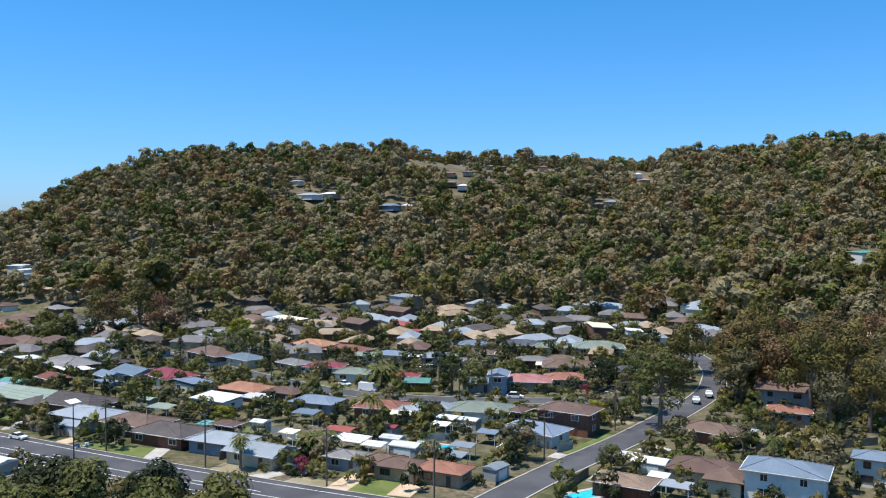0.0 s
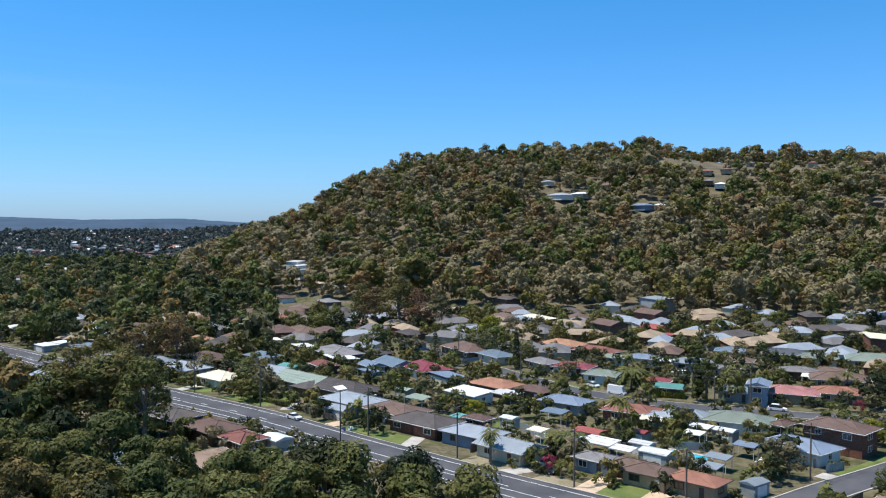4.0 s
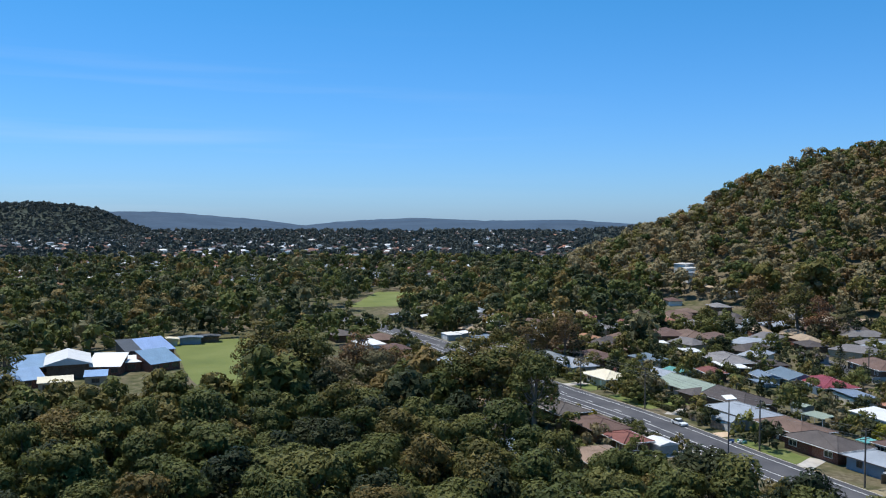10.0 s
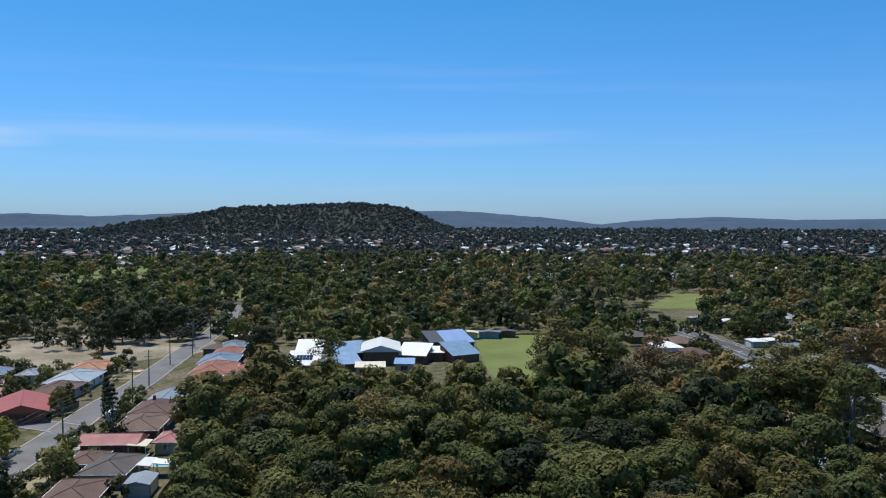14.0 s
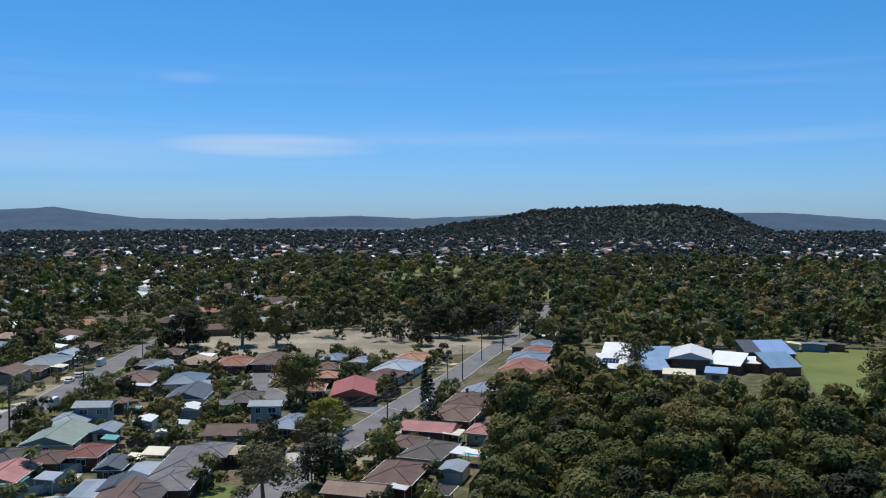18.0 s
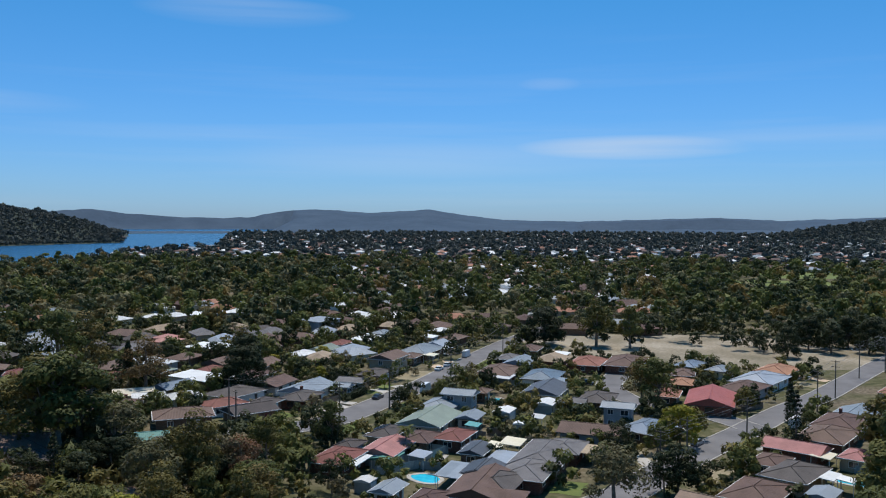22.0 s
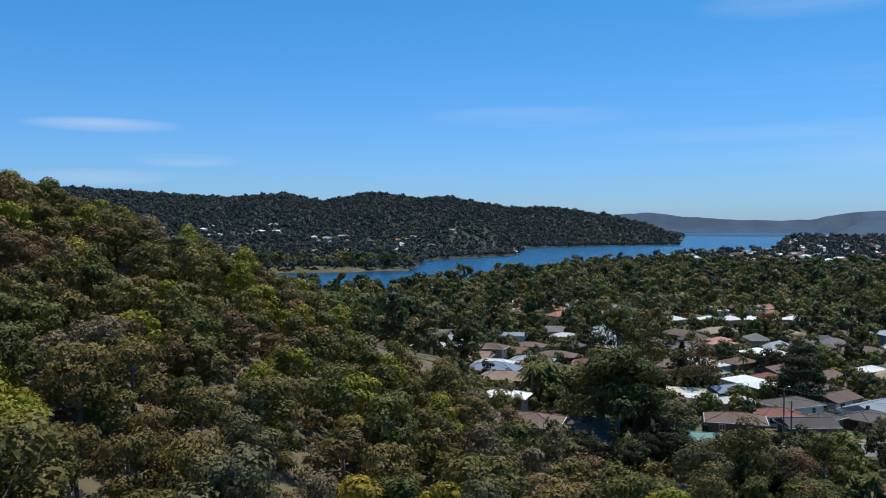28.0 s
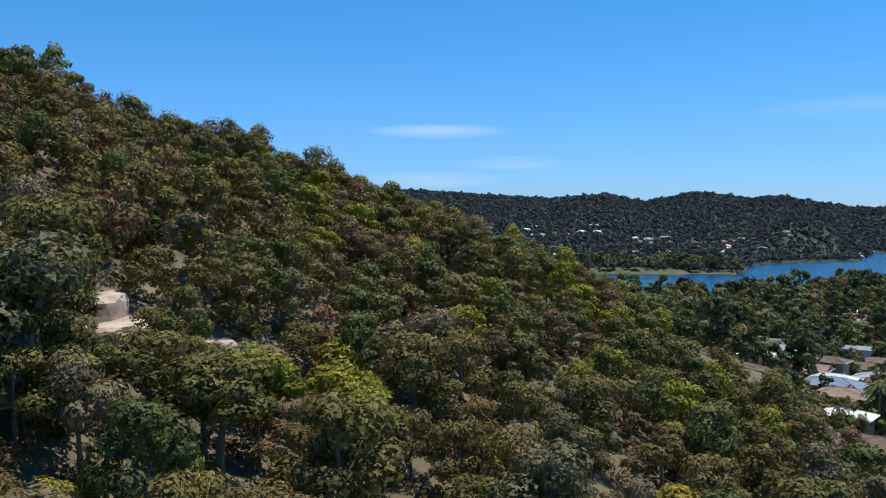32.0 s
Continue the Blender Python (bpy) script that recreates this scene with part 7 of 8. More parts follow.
lawn(-218.2, 226.9, 154, 11.7, 10.8, DRY)
fence(-219.9, 206.8, -232.7, 213.0, True)
fence(-232.4, 213.4, -227.6, 223.4, True)
driveway(-195.4, 208.1, -187.7, 223.0, 3.2, DRIVE_TAN)
lawn(-195.3, 215.1, 153, 10.7, 12.1, LAWN)
fence(-198.0, 195.4, -209.7, 201.5, True)
fence(-209.4, 201.9, -204.6, 211.3, True)
fence(-177.5, 165.7, -193.9, 173.8, True)
fence(-193.6, 174.2, -187.7, 186.1, True)
driveway(-179.5, 208.5, -175.3, 216.6, 3.8, DRIVE_TAN)
lawn(-181.5, 212.4, 152, 11.7, 4.4, DRY)
fence(-182.6, 195.2, -195.1, 201.9, True)
fence(-194.8, 202.3, -189.6, 212.1, True)
driveway(-195.3, 241.0, -197.1, 237.2, 3.1, DRIVE_TAN)
fence(-191.3, 256.2, -176.0, 248.2, True)
fence(-176.3, 247.8, -182.2, 236.5, True)
fence(-17.2, 339.1, -5.5, 327.8, False)
fence(2.5, 338.7, 12.4, 328.7, False)
driveway(-260.9, 65.4, -262.6, 62.3, 3.3, CONCRETE)
driveway(-246.7, 57.7, -248.7, 54.6, 3.1, CONCRETE)
driveway(-282.4, 59.3, -280.6, 62.5, 3.3, DRIVE_TAN)
driveway(-307.0, 72.9, -305.2, 76.1, 3.6, DRIVE_TAN)
driveway(-177.2, -99.2, -175.1, -96.1, 2.8, CONCRETE)
driveway(-133.5, 186.0, -129.5, 195.4, 3.4, CONCRETE)
lawn(-136.6, 190.4, 159, 13.8, 5.7, LAWN)
driveway(-169.9, 237.2, -175.4, 226.4, 2.9, CONCRETE)
lawn(-175.1, 235.4, -27, 12.0, 7.5, LAWN)
driveway(-91.3, 152.0, -80.9, 172.3, 3.4, CONCRETE)
driveway(-164.1, 199.3, -159.4, 208.5, 3.5, CONCRETE)
driveway(-215.8, -109.7, -214.1, -86.3, 3.4, CONCRETE)
driveway(-204.6, -110.0, -203.0, -87.1, 2.9, CONCRETE)
driveway(-186.5, -105.8, -182.8, -92.2, 3.2, DRIVE_TAN)
hedge(-108.2, 204.8, -23, 9, 1.6, 1.3, LEAF_GREEN)
road_sign(-35.8, 150.9, -25)
rubbish_pile(-78.3, 183.8)

pool(-156.1, -48.3, 60, 7, 4.2, POOL, True)
pool(-176.6, 32.7, 66, 9, 3.6, POOL, False)
pool(-230.8, -50.8, 20, 4, 2.5, POOL_TEAL, False)
pool(-171.0, -52.3, 86, 6, 3, POOL_TEAL, False)
fence(-154.3, -57.5, -161.8, -51.1, False)
fence(-161.8, -51.1, -162.0, -46.5, False)
fence(-175.7, -58.3, -174.3, -49.4, False)
fence(-174.3, -49.4, -168.2, -51.7, False)
fence(-254.2, -66.6, -251.8, -48.4, False)
fence(-163.3, -58.3, -166.3, -51.9, False)
fence(-177.4, -51.2, -180.3, -59.2, False)
fence(-235.2, 8.9, -236.1, 15.6, True)
fence(-236.1, 15.6, -242.7, 20.6, True)
fence(-178.6, 36.3, -152.3, 25.0, True)
fence(-186.0, 30.0, -180.8, 36.2, False)
fence(-192.5, -44.4, -192.6, -36.6, True)
fence(-190.5, -50.8, -188.2, -42.8, True)
fence(-256.5, 54.6, -257.1, 66.5, True)
fence(-204.8, -94.6, -212.9, -91.2, True)
car(-222.4, -82.8, 176, CAR_DARK, "sedan")
car(-221.7, -76.3, 176, CAR_WHITE, "hatch")
car(-271.3, -79.3, 176, CAR_WHITE, "sedan")
car(-279.7, -78.7, 176, CAR_WHITE, "hatch")
car(-301.0, -77.6, 176, CAR_WHITE, "van")
car(-307.9, -82.5, 176, CAR_WHITE, "wagon")
car(-236.3, -73.1, 176, CAR_WHITE, "van")
car(-223.5, -77.0, 176, CAR_WHITE, "hatch")
car(-197.4, 2.6, 156, CAR_SILVER, "hatch")
car(-185.3, 10.5, 156, CAR_WHITE, "sedan")
car(-221.4, 25.6, 156, CAR_WHITE, "van")
car(-260.3, -29.3, 100, CAR_DARK, "wagon")
car(-246.5, -89.7, 176, CAR_WHITE, "van")
car(-301.9, -65.8, 176, CAR_DARK, "hatch")
driveway(-186.0, -11.3, -177.2, -6.4, 3.4, CONCRETE)
driveway(-189.4, -4.0, -185.7, -0.8, 4, DRIVE_TAN)
driveway(-182.9, -100.0, -180.7, -90.4, 3.6, CONCRETE)
driveway(-210.9, -91.9, -207.6, -86.6, 4, CONCRETE)
driveway(-242.1, -84.5, -239.3, -80.2, 4, CONCRETE)
driveway(-280.6, -84.4, -272.6, -75.6, 5, DRIVE_TAN)
driveway(-291.9, 37.7, -288.5, 42.8, 4, DRIVE_TAN)
driveway(-287.6, -22.0, -289.7, -18.6, 4, CONCRETE)
driveway(-197.3, 16.7, -200.1, 14.4, 3.5, CONCRETE)
driveway(-235.0, -88.7, -231.1, -82.3, 3.4, CONCRETE)
driveway(-288.3, -82.8, -290.2, -79.2, 4.5, DRIVE_TAN)
lawn(-158.3, -20.8, 176, 8, 6, LAWN)
lawn(-289.6, -67.0, 176, 12, 5, LAWN)
lawn(-218.2, -72.7, 176, 14, 4, LAWN)
lawn(-190.3, -98.1, 160, 10, 7, LAWN)
lawn(-261.1, -86.6, 176, 14, 8, DRY)
lawn(-198.7, -88.8, 176, 18, 6, DRY)
lawn(-188.1, -76.8, 176, 10, 4, LAWN)
lawn(-280.0, 36.2, 156, 8, 9, DRY)
lawn(-202.8, 13.4, 156, 10, 5, LAWN)
lawn(-210.2, -26.2, 176, 8, 5, LAWN)
lawn(-260.7, -32.0, 100, 5, 4, LAWN)
lawn(-182.4, -7.7, 156, 12, 7, DRY)
lawn(-172.8, 4.9, 156, 16, 4, DRY)
lawn(-260.3, -83.7, 176, 16, 7, DRY)
lawn(-231.7, 22.6, 156, 10, 4, LAWN)
lawn(-235.5, -87.3, 176, 14, 4, LAWN)
lawn(-220.8, -63.4, 176, 12, 4, LAWN)
hedge(-221.7, -89.3, 176, 14, 2, 1.3, LEAF_DARK)
hedge(-205.8, -89.7, 176, 6, 1.4, 1.3, LEAF_GREEN)
power_pole(-163.4, -4.5, 246, 11.0, False)
power_pole(-174.3, 0.3, 246, 11.0, True)
power_pole(-197.8, 13.0, 246, 11.0, False)
power_pole(-241.1, 33.2, 246, 11.0, True)
power_pole(-260.5, 40.5, 246, 11.0, False)
power_pole(-296.6, 53.0, 246, 11.0, True)
power_pole(-310.3, 63.3, 246, 11.0, False)
power_pole(-351.3, 78.9, 246, 11.0, True)
wires((-163.4, -4.5), (-174.3, 0.3), 11.0, 66)
wires((-174.3, 0.3), (-197.8, 13.0), 11.0, 62)
wires((-197.8, 13.0), (-241.1, 33.2), 11.0, 65)
wires((-241.1, 33.2), (-260.5, 40.5), 11.0, 70)
wires((-260.5, 40.5), (-296.6, 53.0), 11.0, 71)
wires((-296.6, 53.0), (-310.3, 63.3), 11.0, 53)
wires((-310.3, 63.3), (-351.3, 78.9), 11.0, 69)
power_pole(-175.3, -102.1, 266, 11.0, False)
power_pole(-185.6, -78.7, 266, 11.0, True)
power_pole(-211.4, -75.5, 266, 11.0, False)
power_pole(-250.4, -69.4, 266, 11.0, True)
power_pole(-318.3, -67.6, 266, 11.0, False)
wires((-175.3, -102.1), (-185.6, -78.7), 11.0, 24)
wires((-185.6, -78.7), (-211.4, -75.5), 11.0, 83)
wires((-211.4, -75.5), (-250.4, -69.4), 11.0, 81)
wires((-250.4, -69.4), (-318.3, -67.6), 11.0, 88)
power_pole(-211.4, -75.4, 266, 11.0, False)
power_pole(-250.2, -69.3, 266, 11.0, False)
pool(-1.7, 185.1, -26, 9, 3, POOL, False)
pool(25.9, 152.2, 30, 7, 3.5, POOL, False)
pool(-32.7, 192.5, 10, 4, 2.6, POOL_TEAL, True)
fence(-97.0, 197.8, -89.7, 194.2, True)
fence(-89.7, 194.2, -84.5, 191.4, True)
fence(-4.4, 189.5, 3.0, 189.5, False)
fence(-40.0, 196.6, -32.7, 189.5, False)
fence(-29.7, 201.6, -31.7, 215.4, False)
fence(67.1, 180.7, 81.9, 185.5, True)
fence(84.8, 183.1, 96.6, 186.8, True)
fence(74.5, 201.8, 87.6, 201.8, True)
fence(20.9, 151.7, 28.1, 163.5, True)
fence(-46.0, 173.9, -44.5, 178.8, True)
fence(-67.6, 247.3, -72.5, 238.0, False)
fence(-72.5, 285.0, -76.5, 280.0, False)
fence(9.9, 157.4, 11.9, 171.0, False)
fence(22.5, 183.0, 25.9, 187.3, False)
fence(28.1, 183.1, 25.2, 180.7, False)
fence(-5.4, 157.4, -2.5, 163.9, True)
driveway(-15.6, 165.6, -19.7, 155.0, 4.5, DRIVE_TAN)
driveway(-5.2, 159.0, -8.0, 151.3, 4.5, DRIVE_TAN)
driveway(-104.0, 206.9, -102.0, 199.1, 4, CONCRETE)
driveway(-60.5, 182.9, -60.6, 174.8, 3.5, CONCRETE)
driveway(-31.9, 165.6, -37.5, 160.6, 4, CONCRETE)
driveway(22.9, 178.3, 26.4, 176.0, 4, CONCRETE)
driveway(48.2, 184.3, 43.4, 180.7, 5, CONCRETE)
driveway(-82.7, 190.7, -84.8, 187.3, 4, DRIVE_TAN)
lawn(-12.8, 156.6, -26, 11, 9, LAWN)
lawn(-66.0, 180.8, -26, 10, 6, LAWN)
lawn(-73.5, 184.0, -26, 14, 4, LAWN)
lawn(-39.1, 167.4, -26, 14, 8, DRY)
lawn(33.4, 186.8, 54, 20, 4, LAWN)
lawn(78.4, 193.3, -30, 24, 9, DRY)
lawn(-33.0, 251.2, -15, 12, 4, LAWN)
lawn(-43.3, 199.1, -26, 8, 6, LAWN)
lawn(47.2, 212.7, 54, 16, 6, DRY)
lawn(-24.9, 159.0, -26, 10, 5, DRY)
lawn(7.6, 239.8, -8, 16, 4, DRY)
hedge(-105.5, 202.9, -26, 5, 1.5, 1.3, LEAF_DARK)
hedge(-99.2, 199.6, -26, 4, 1.5, 1.3, LEAF_DARK)
hedge(-7.2, 243.5, -8, 8, 2.2, 1.5, LEAF_LIME)
hedge(-59.3, 216.8, -30, 16, 2.6, 2, LEAF_GREEN)

# ---- houses too far to count ----
def far_town(name, label, spots, mat_r, mat_w):
    roofs, walls = [], []
    for x, y in spots:
        z, w, d, t = float(height(x, y)), rng.uniform(9, 18), rng.uniform(7, 11), rng.uniform(0, math.pi)
        c, s = math.cos(t), math.sin(t)
        P = lambda u, v, h: (x + c * u - s * v, y + s * u + c * v, z + h)
        X, Y, r = w / 2 + 0.4, d / 2 + 0.4, w / 2 - d * 0.4
        e = [P(-X, -Y, 2.9), P(X, -Y, 2.9), P(X, Y, 2.9), P(-X, Y, 2.9)]
        a_, b_ = P(-r, 0, 4.9), P(r, 0, 4.9)
        roofs += [[e[0], e[1], b_, a_], [e[2], e[3], a_, b_], [e[1], e[2], b_, b_], [e[3], e[0], a_, a_]]
        g = [P(-w / 2, -d / 2, -0.5), P(w / 2, -d / 2, -0.5), P(w / 2, d / 2, -0.5), P(-w / 2, d / 2, -0.5)]
        for k in range(4):
            p0, p1 = g[k], g[(k + 1) % 4]
            walls.append([p0, p1, (p1[0], p1[1], z + 3), (p0[0], p0[1], z + 3)])
    ob = tagged(new(name, cards_mesh(name, np.array(roofs), mat_r)), label, "houses", kind="stuff")
    part("wall", cards_mesh("wall", np.array(walls), mat_w), ob)



town = np.concatenate([polar_grid(-28, 41, 300, 440, 16.5), polar_grid(82, 142, 300, 385, 18.0)])
town = town[off_streets(town, 11) & off_houses(town, 5.5) & ~inside(town, BARE) & (height(town[:, 0], town[:, 1]) < 8)]
w_ = rng.uniform(size=len(town))
for k, (mat_, wall_, tint) in enumerate(((TILE_BROWN, BRICK_BROWN, "brown"), (TILE_GREY, BRICK_CREAM, "grey"), (TILE_DARK, BRICK_BROWN, "dark"), (TILE_TAN, BRICK_RED, "tan"), (METAL_GREY, BOARD_CREAM, "pale grey"))):
    far_town("suburb_houses", "suburban houses with %s roofs towards the hill foot" % tint, town[(w_ * 5).astype(int) == k], mat_, wall_)
for x, y in town:
    BUILT.append((x, y, 6.5))
    RECTS.append((x, y, 0, 11, 11))

# ---- single trees: near woods, streets and gardens ----
def gum(seed, h, r, n, per, size, mat, label, bare=0.2):
    rg = np.random.default_rng(seed)
    return build_tree("eucalypt", label, gum_lobes(rg, h, r, n, bare, 0.62), per, size, mat, h, 0.026 * h, seed, "tree", "trees of the suburb")


def dome(seed, h, r, n, per, size, mat, label, low=0.22):
    rg = np.random.default_rng(seed)
    return build_tree("broadleaf_tree", label, dome_lobes(rg, h, r, n, low), per, size, mat, h, 0.022 * h, seed, "tree", "trees of the suburb")


def conifer(seed, h, r, tiers, per, mat, label, column=False):
    rg = np.random.default_rng(seed)
    L = []
    for k in range(tiers):
        f = (k + 0.5) / tiers
        rr = r * (1 - f) ** (0.8 if not column else 0.35) * (1.0 if not column or f > 0.06 else 0.7)
        m = 1 if column else max(3, int(6 * (1 - f)) + 1)
        for j in range(m):
            w = 2 * math.pi * j / m + k
            off = 0 if column else rr * 0.6
            L.append((math.cos(w) * off, math.sin(w) * off, h * (0.08 + 0.9 * f), max(0.3, rr * (1.0 if column else 0.5)), max(0.3, rr * (1.0 if column else 0.5)), h / tiers * (0.7 if column else 0.3)))
    root = tagged(new("conifer"), label, "tree", "trees of the suburb")
    part("trunk", tubes_mesh("trunk", [tube([(0, 0, -0.4), (0, 0, h * 0.5), (0, 0, h * 0.97)], [h * 0.018, h * 0.012, 0.03], 6)], BARK), root)
    part("crown", spray_mesh("crown", sprigs(L, per, 0.40, rg, 0.1), mat), root)
    return root


def palm(seed, h, fronds, length, label):
    rg = np.random.default_rng(seed)
    root = tagged(new("palm"), label, "palm", "palms of the gardens")
    part("trunk", tubes_mesh("trunk", [tube([(0, 0, -0.3), (0.1, 0, h * 0.5), (0, 0.1, h)], [0.26, 0.19, 0.17], 8)], BARK), root)
    q = []
    for k in range(fronds):
        w, up = 2.4 * k, rg.uniform(-0.2, 0.95)
        side = np.array([-math.sin(w), math.cos(w), 0])
        prev = np.array([0, 0.1, h])
        for j in range(7):
            f = (j + 1) / 7
            p_ = np.array([math.cos(w) * length * f, 0.1 + math.sin(w) * length * f, h + length * (up * f - 0.95 * f * f)])
            wd = 0.42 * length * 0.34 * math.sin(math.pi * min(0.97, f * 0.85 + 0.12))
            drop = np.array([0, 0, -wd * 0.55])
            q.append([prev, p_, p_ + side * wd + drop, prev + side * wd + drop])
            q.append([prev, p_, p_ - side * wd + drop, prev - side * wd + drop])
            prev = p_
    part("crown", cards_mesh("crown", np.array(q), LEAF_GREEN), root)
    return root


def shrub(seed, h, r, mat, label, name="shrub"):
    rg = np.random.default_rng(seed)
    L = dome_lobes(rg, h, r, 6, 0.12)
    return tagged(new(name, spray_mesh(name, sprigs(L, 30, 0.26, rg), mat)), label, "shrub", "garden shrubs")


GUMS = [gum(101, 17, 6.2, 14, 92, 0.46, LEAF_OLIVE, "tall olive-green eucalypt with a pale limbed trunk"), gum(102, 19, 6.0, 15, 92, 0.46, LEAF_GREEN, "tall green eucalypt with clumped foliage"), gum(103, 16, 6.5, 14, 92, 0.46, LEAF_GREY, "grey-green eucalypt with an open crown"), gum(104, 18, 6.4, 13, 92, 0.46, LEAF_BROWN, "eucalypt with a russet-brown sparse crown")]
WOODS = [dome(111, 15, 5.4, 13, 92, 0.46, LEAF_OLIVE, "dense olive eucalypt of the near woods"), dome(112, 14, 5.0, 12, 92, 0.46, LEAF_GREEN, "dense green eucalypt of the near woods"), gum(113, 16, 5.2, 14, 92, 0.46, LEAF_GREEN, "green eucalypt of the near woods"), dome(114, 13, 5.2, 12, 92, 0.46, LEAF_DARK, "dark green tree of the near woods")]
ROUND = [dome(121, 8, 3.6, 10, 60, 0.34, LEAF_GREEN, "rounded green garden tree"), dome(122, 9, 4.0, 10, 60, 0.34, LEAF_DARK, "rounded dark green garden tree"), dome(123, 7, 3.4, 10, 60, 0.34, LEAF_LIME, "rounded yellow-green garden tree"), gum(124, 8, 3.2, 9, 60, 0.34, LEAF_GREY, "small grey-green garden tree", 0.25)]
BIG_DARK = dome(131, 15, 6.5, 16, 100, 0.5, LEAF_DARK, "large dark dense rounded tree", 0.1)
NORFOLK = conifer(132, 15, 4.2, 13, 16, LEAF_DARK, "tall tiered dark green pine")
CYPRESS = conifer(133, 11, 1.5, 12, 46, LEAF_DARK, "dark green columnar garden cypress", True)
PALMS = [palm(141, 7.0, 26, 2.6, "slender garden palm with feathery fronds"), palm(142, 5.0, 36, 3.6, "stout date palm with long fronds")]
SHRUBS = [shrub(151, 1.9, 1.5, LEAF_GREEN, "rounded green garden shrub"), shrub(152, 2.6, 1.7, LEAF_DARK, "dense dark green garden shrub"), shrub(153, 1.6, 1.3, LEAF_OLIVE, "low olive green garden shrub"), shrub(154, 2.2, 1.6, LEAF_GREY, "grey-leaved rounded garden shrub"), shrub(155, 1.8, 1.2, LEAF_LIME, "bright yellow-green garden shrub")]
PINK = shrub(156, 3.4, 2.0, LEAF_PINK, "bougainvillea in magenta flower", "bougainvillea")

# trees that stand out, each at its own spot
planted(GUMS[3], 81.9, 236.4, 1.25)
planted(GUMS[0], 82.9, 235.9, 1.35)
planted(GUMS[3], 89.1, 229.6, 1.20)
planted(GUMS[0], 90.9, 209.7, 1.25)
planted(GUMS[2], 89.8, 195.6, 1.00)
planted(GUMS[0], 99.7, 197.4, 1.15)
planted(GUMS[0], 69.4, 249.1, 1.00)
planted(GUMS[0], 92.7, 247.5, 1.30)
planted(GUMS[3], -141.4, 363.3, 1.20)
planted(GUMS[0], -128.0, 359.6, 1.35)
planted(GUMS[2], -112.3, 371.2, 1.00)
planted(GUMS[0], -148.9, 366.8, 1.10)
planted(GUMS[3], -118.6, 356.5, 1.20)
planted(ROUND[2], -79.5, 332.0, 1.50)
planted(ROUND[0], -69.2, 294.9, 1.60)
planted(CYPRESS, -57.9, 278.5, 1.00)
planted(NORFOLK, -87.8, 283.5, 0.80)
planted(CYPRESS, 0.1, 241.6, 1.05)
planted(GUMS[1], 2.5, 241.7, 0.70)
planted(CYPRESS, -14.4, 248.6, 0.55)
planted(PALMS[1], -17.9, 247.1, 1.30)
planted(PALMS[0], -16.6, 192.9, 1.30)
planted(PALMS[1], -24.7, 174.3, 1.10)
planted(PALMS[1], -27.6, 176.0, 1.00)
planted(PALMS[0], -40.4, 168.1, 0.90)
planted(PALMS[0], -39.8, 166.5, 0.80)
planted(GUMS[1], 51.5, 200.5, 1.15)
planted(GUMS[1], 50.8, 218.3, 0.90)
planted(SHRUBS[3], 53.1, 191.6, 2.20)
planted(ROUND[1], 46.3, 246.8, 1.20)
planted(PINK, 40.2, 239.5, 1.00)
planted(ROUND[3], 71.4, 155.1, 1.30)
planted(ROUND[0], 33.3, 166.6, 0.75)
planted(ROUND[3], 14.2, 174.4, 0.90)
planted(ROUND[3], 17.1, 174.2, 0.90)
planted(PINK, -27.8, 165.0, 1.00)
planted(GUMS[3], -130.7, 164.7, 1.10)
planted(GUMS[0], -125.1, 165.0, 1.10)
planted(GUMS[1], -144.3, 169.7, 0.90)
planted(BIG_DARK, -158.7, 168.8, 0.75)
planted(GUMS[3], -172.6, 157.5, 1.00)
planted(GUMS[2], -166.0, 158.6, 0.90)
planted(GUMS[3], -167.7, 247.7, 1.10)
planted(GUMS[0], -175.4, 247.5, 1.00)
planted(NORFOLK, -193.8, 256.0, 1.00)
planted(NORFOLK, -164.4, 247.8, 0.90)
planted(GUMS[3], -178.5, 242.2, 0.90)
planted(BIG_DARK, -210.4, -117.8, 1.00)
planted(GUMS[1], -228.5, -7.1, 0.85)
planted(GUMS[0], -230.4, -11.0, 0.80)
planted(ROUND[2], -193.9, -1.2, 1.35)
planted(NORFOLK, -197.1, 23.0, 0.85)
planted(CYPRESS, -226.5, 25.0, 1.00)
planted(GUMS[2], -147.2, -11.6, 0.80)
planted(ROUND[1], -183.4, -13.4, 0.85)
planted(ROUND[0], -187.3, -5.8, 0.80)
planted(ROUND[1], -160.3, -1.2, 1.00)
planted(ROUND[1], -158.6, -3.6, 0.90)
planted(PALMS[0], -169.6, -56.8, 1.00)
planted(PALMS[1], -147.3, -69.8, 0.80)
planted(PALMS[1], -145.9, -72.8, 0.90)
planted(BIG_DARK, -337.9, -54.9, 1.15)
planted(GUMS[1], -343.9, -55.9, 1.05)
planted(GUMS[0], -341.6, -34.7, 1.00)
planted(WOODS[2], -340.7, -21.4, 1.00)
planted(ROUND[1], -350.4, 27.2, 0.90)
planted(ROUND[1], -361.6, 54.0, 1.20)
planted(BIG_DARK, -366.5, 61.4, 0.80)
planted(BIG_DARK, -368.5, 73.0, 0.90)
planted(BIG_DARK, -356.6, 45.5, 0.90)
planted(ROUND[1], -359.6, 26.7, 0.80)
planted(GUMS[1], -129.4, -110.5, 1.35)
planted(GUMS[0], -130.7, -115.3, 1.25)
planted(GUMS[1], -133.9, -109.8, 1.20)
planted(CYPRESS, -210.9, -155.6, 1.20)
planted(CYPRESS, -212.3, -156.1, 1.10)
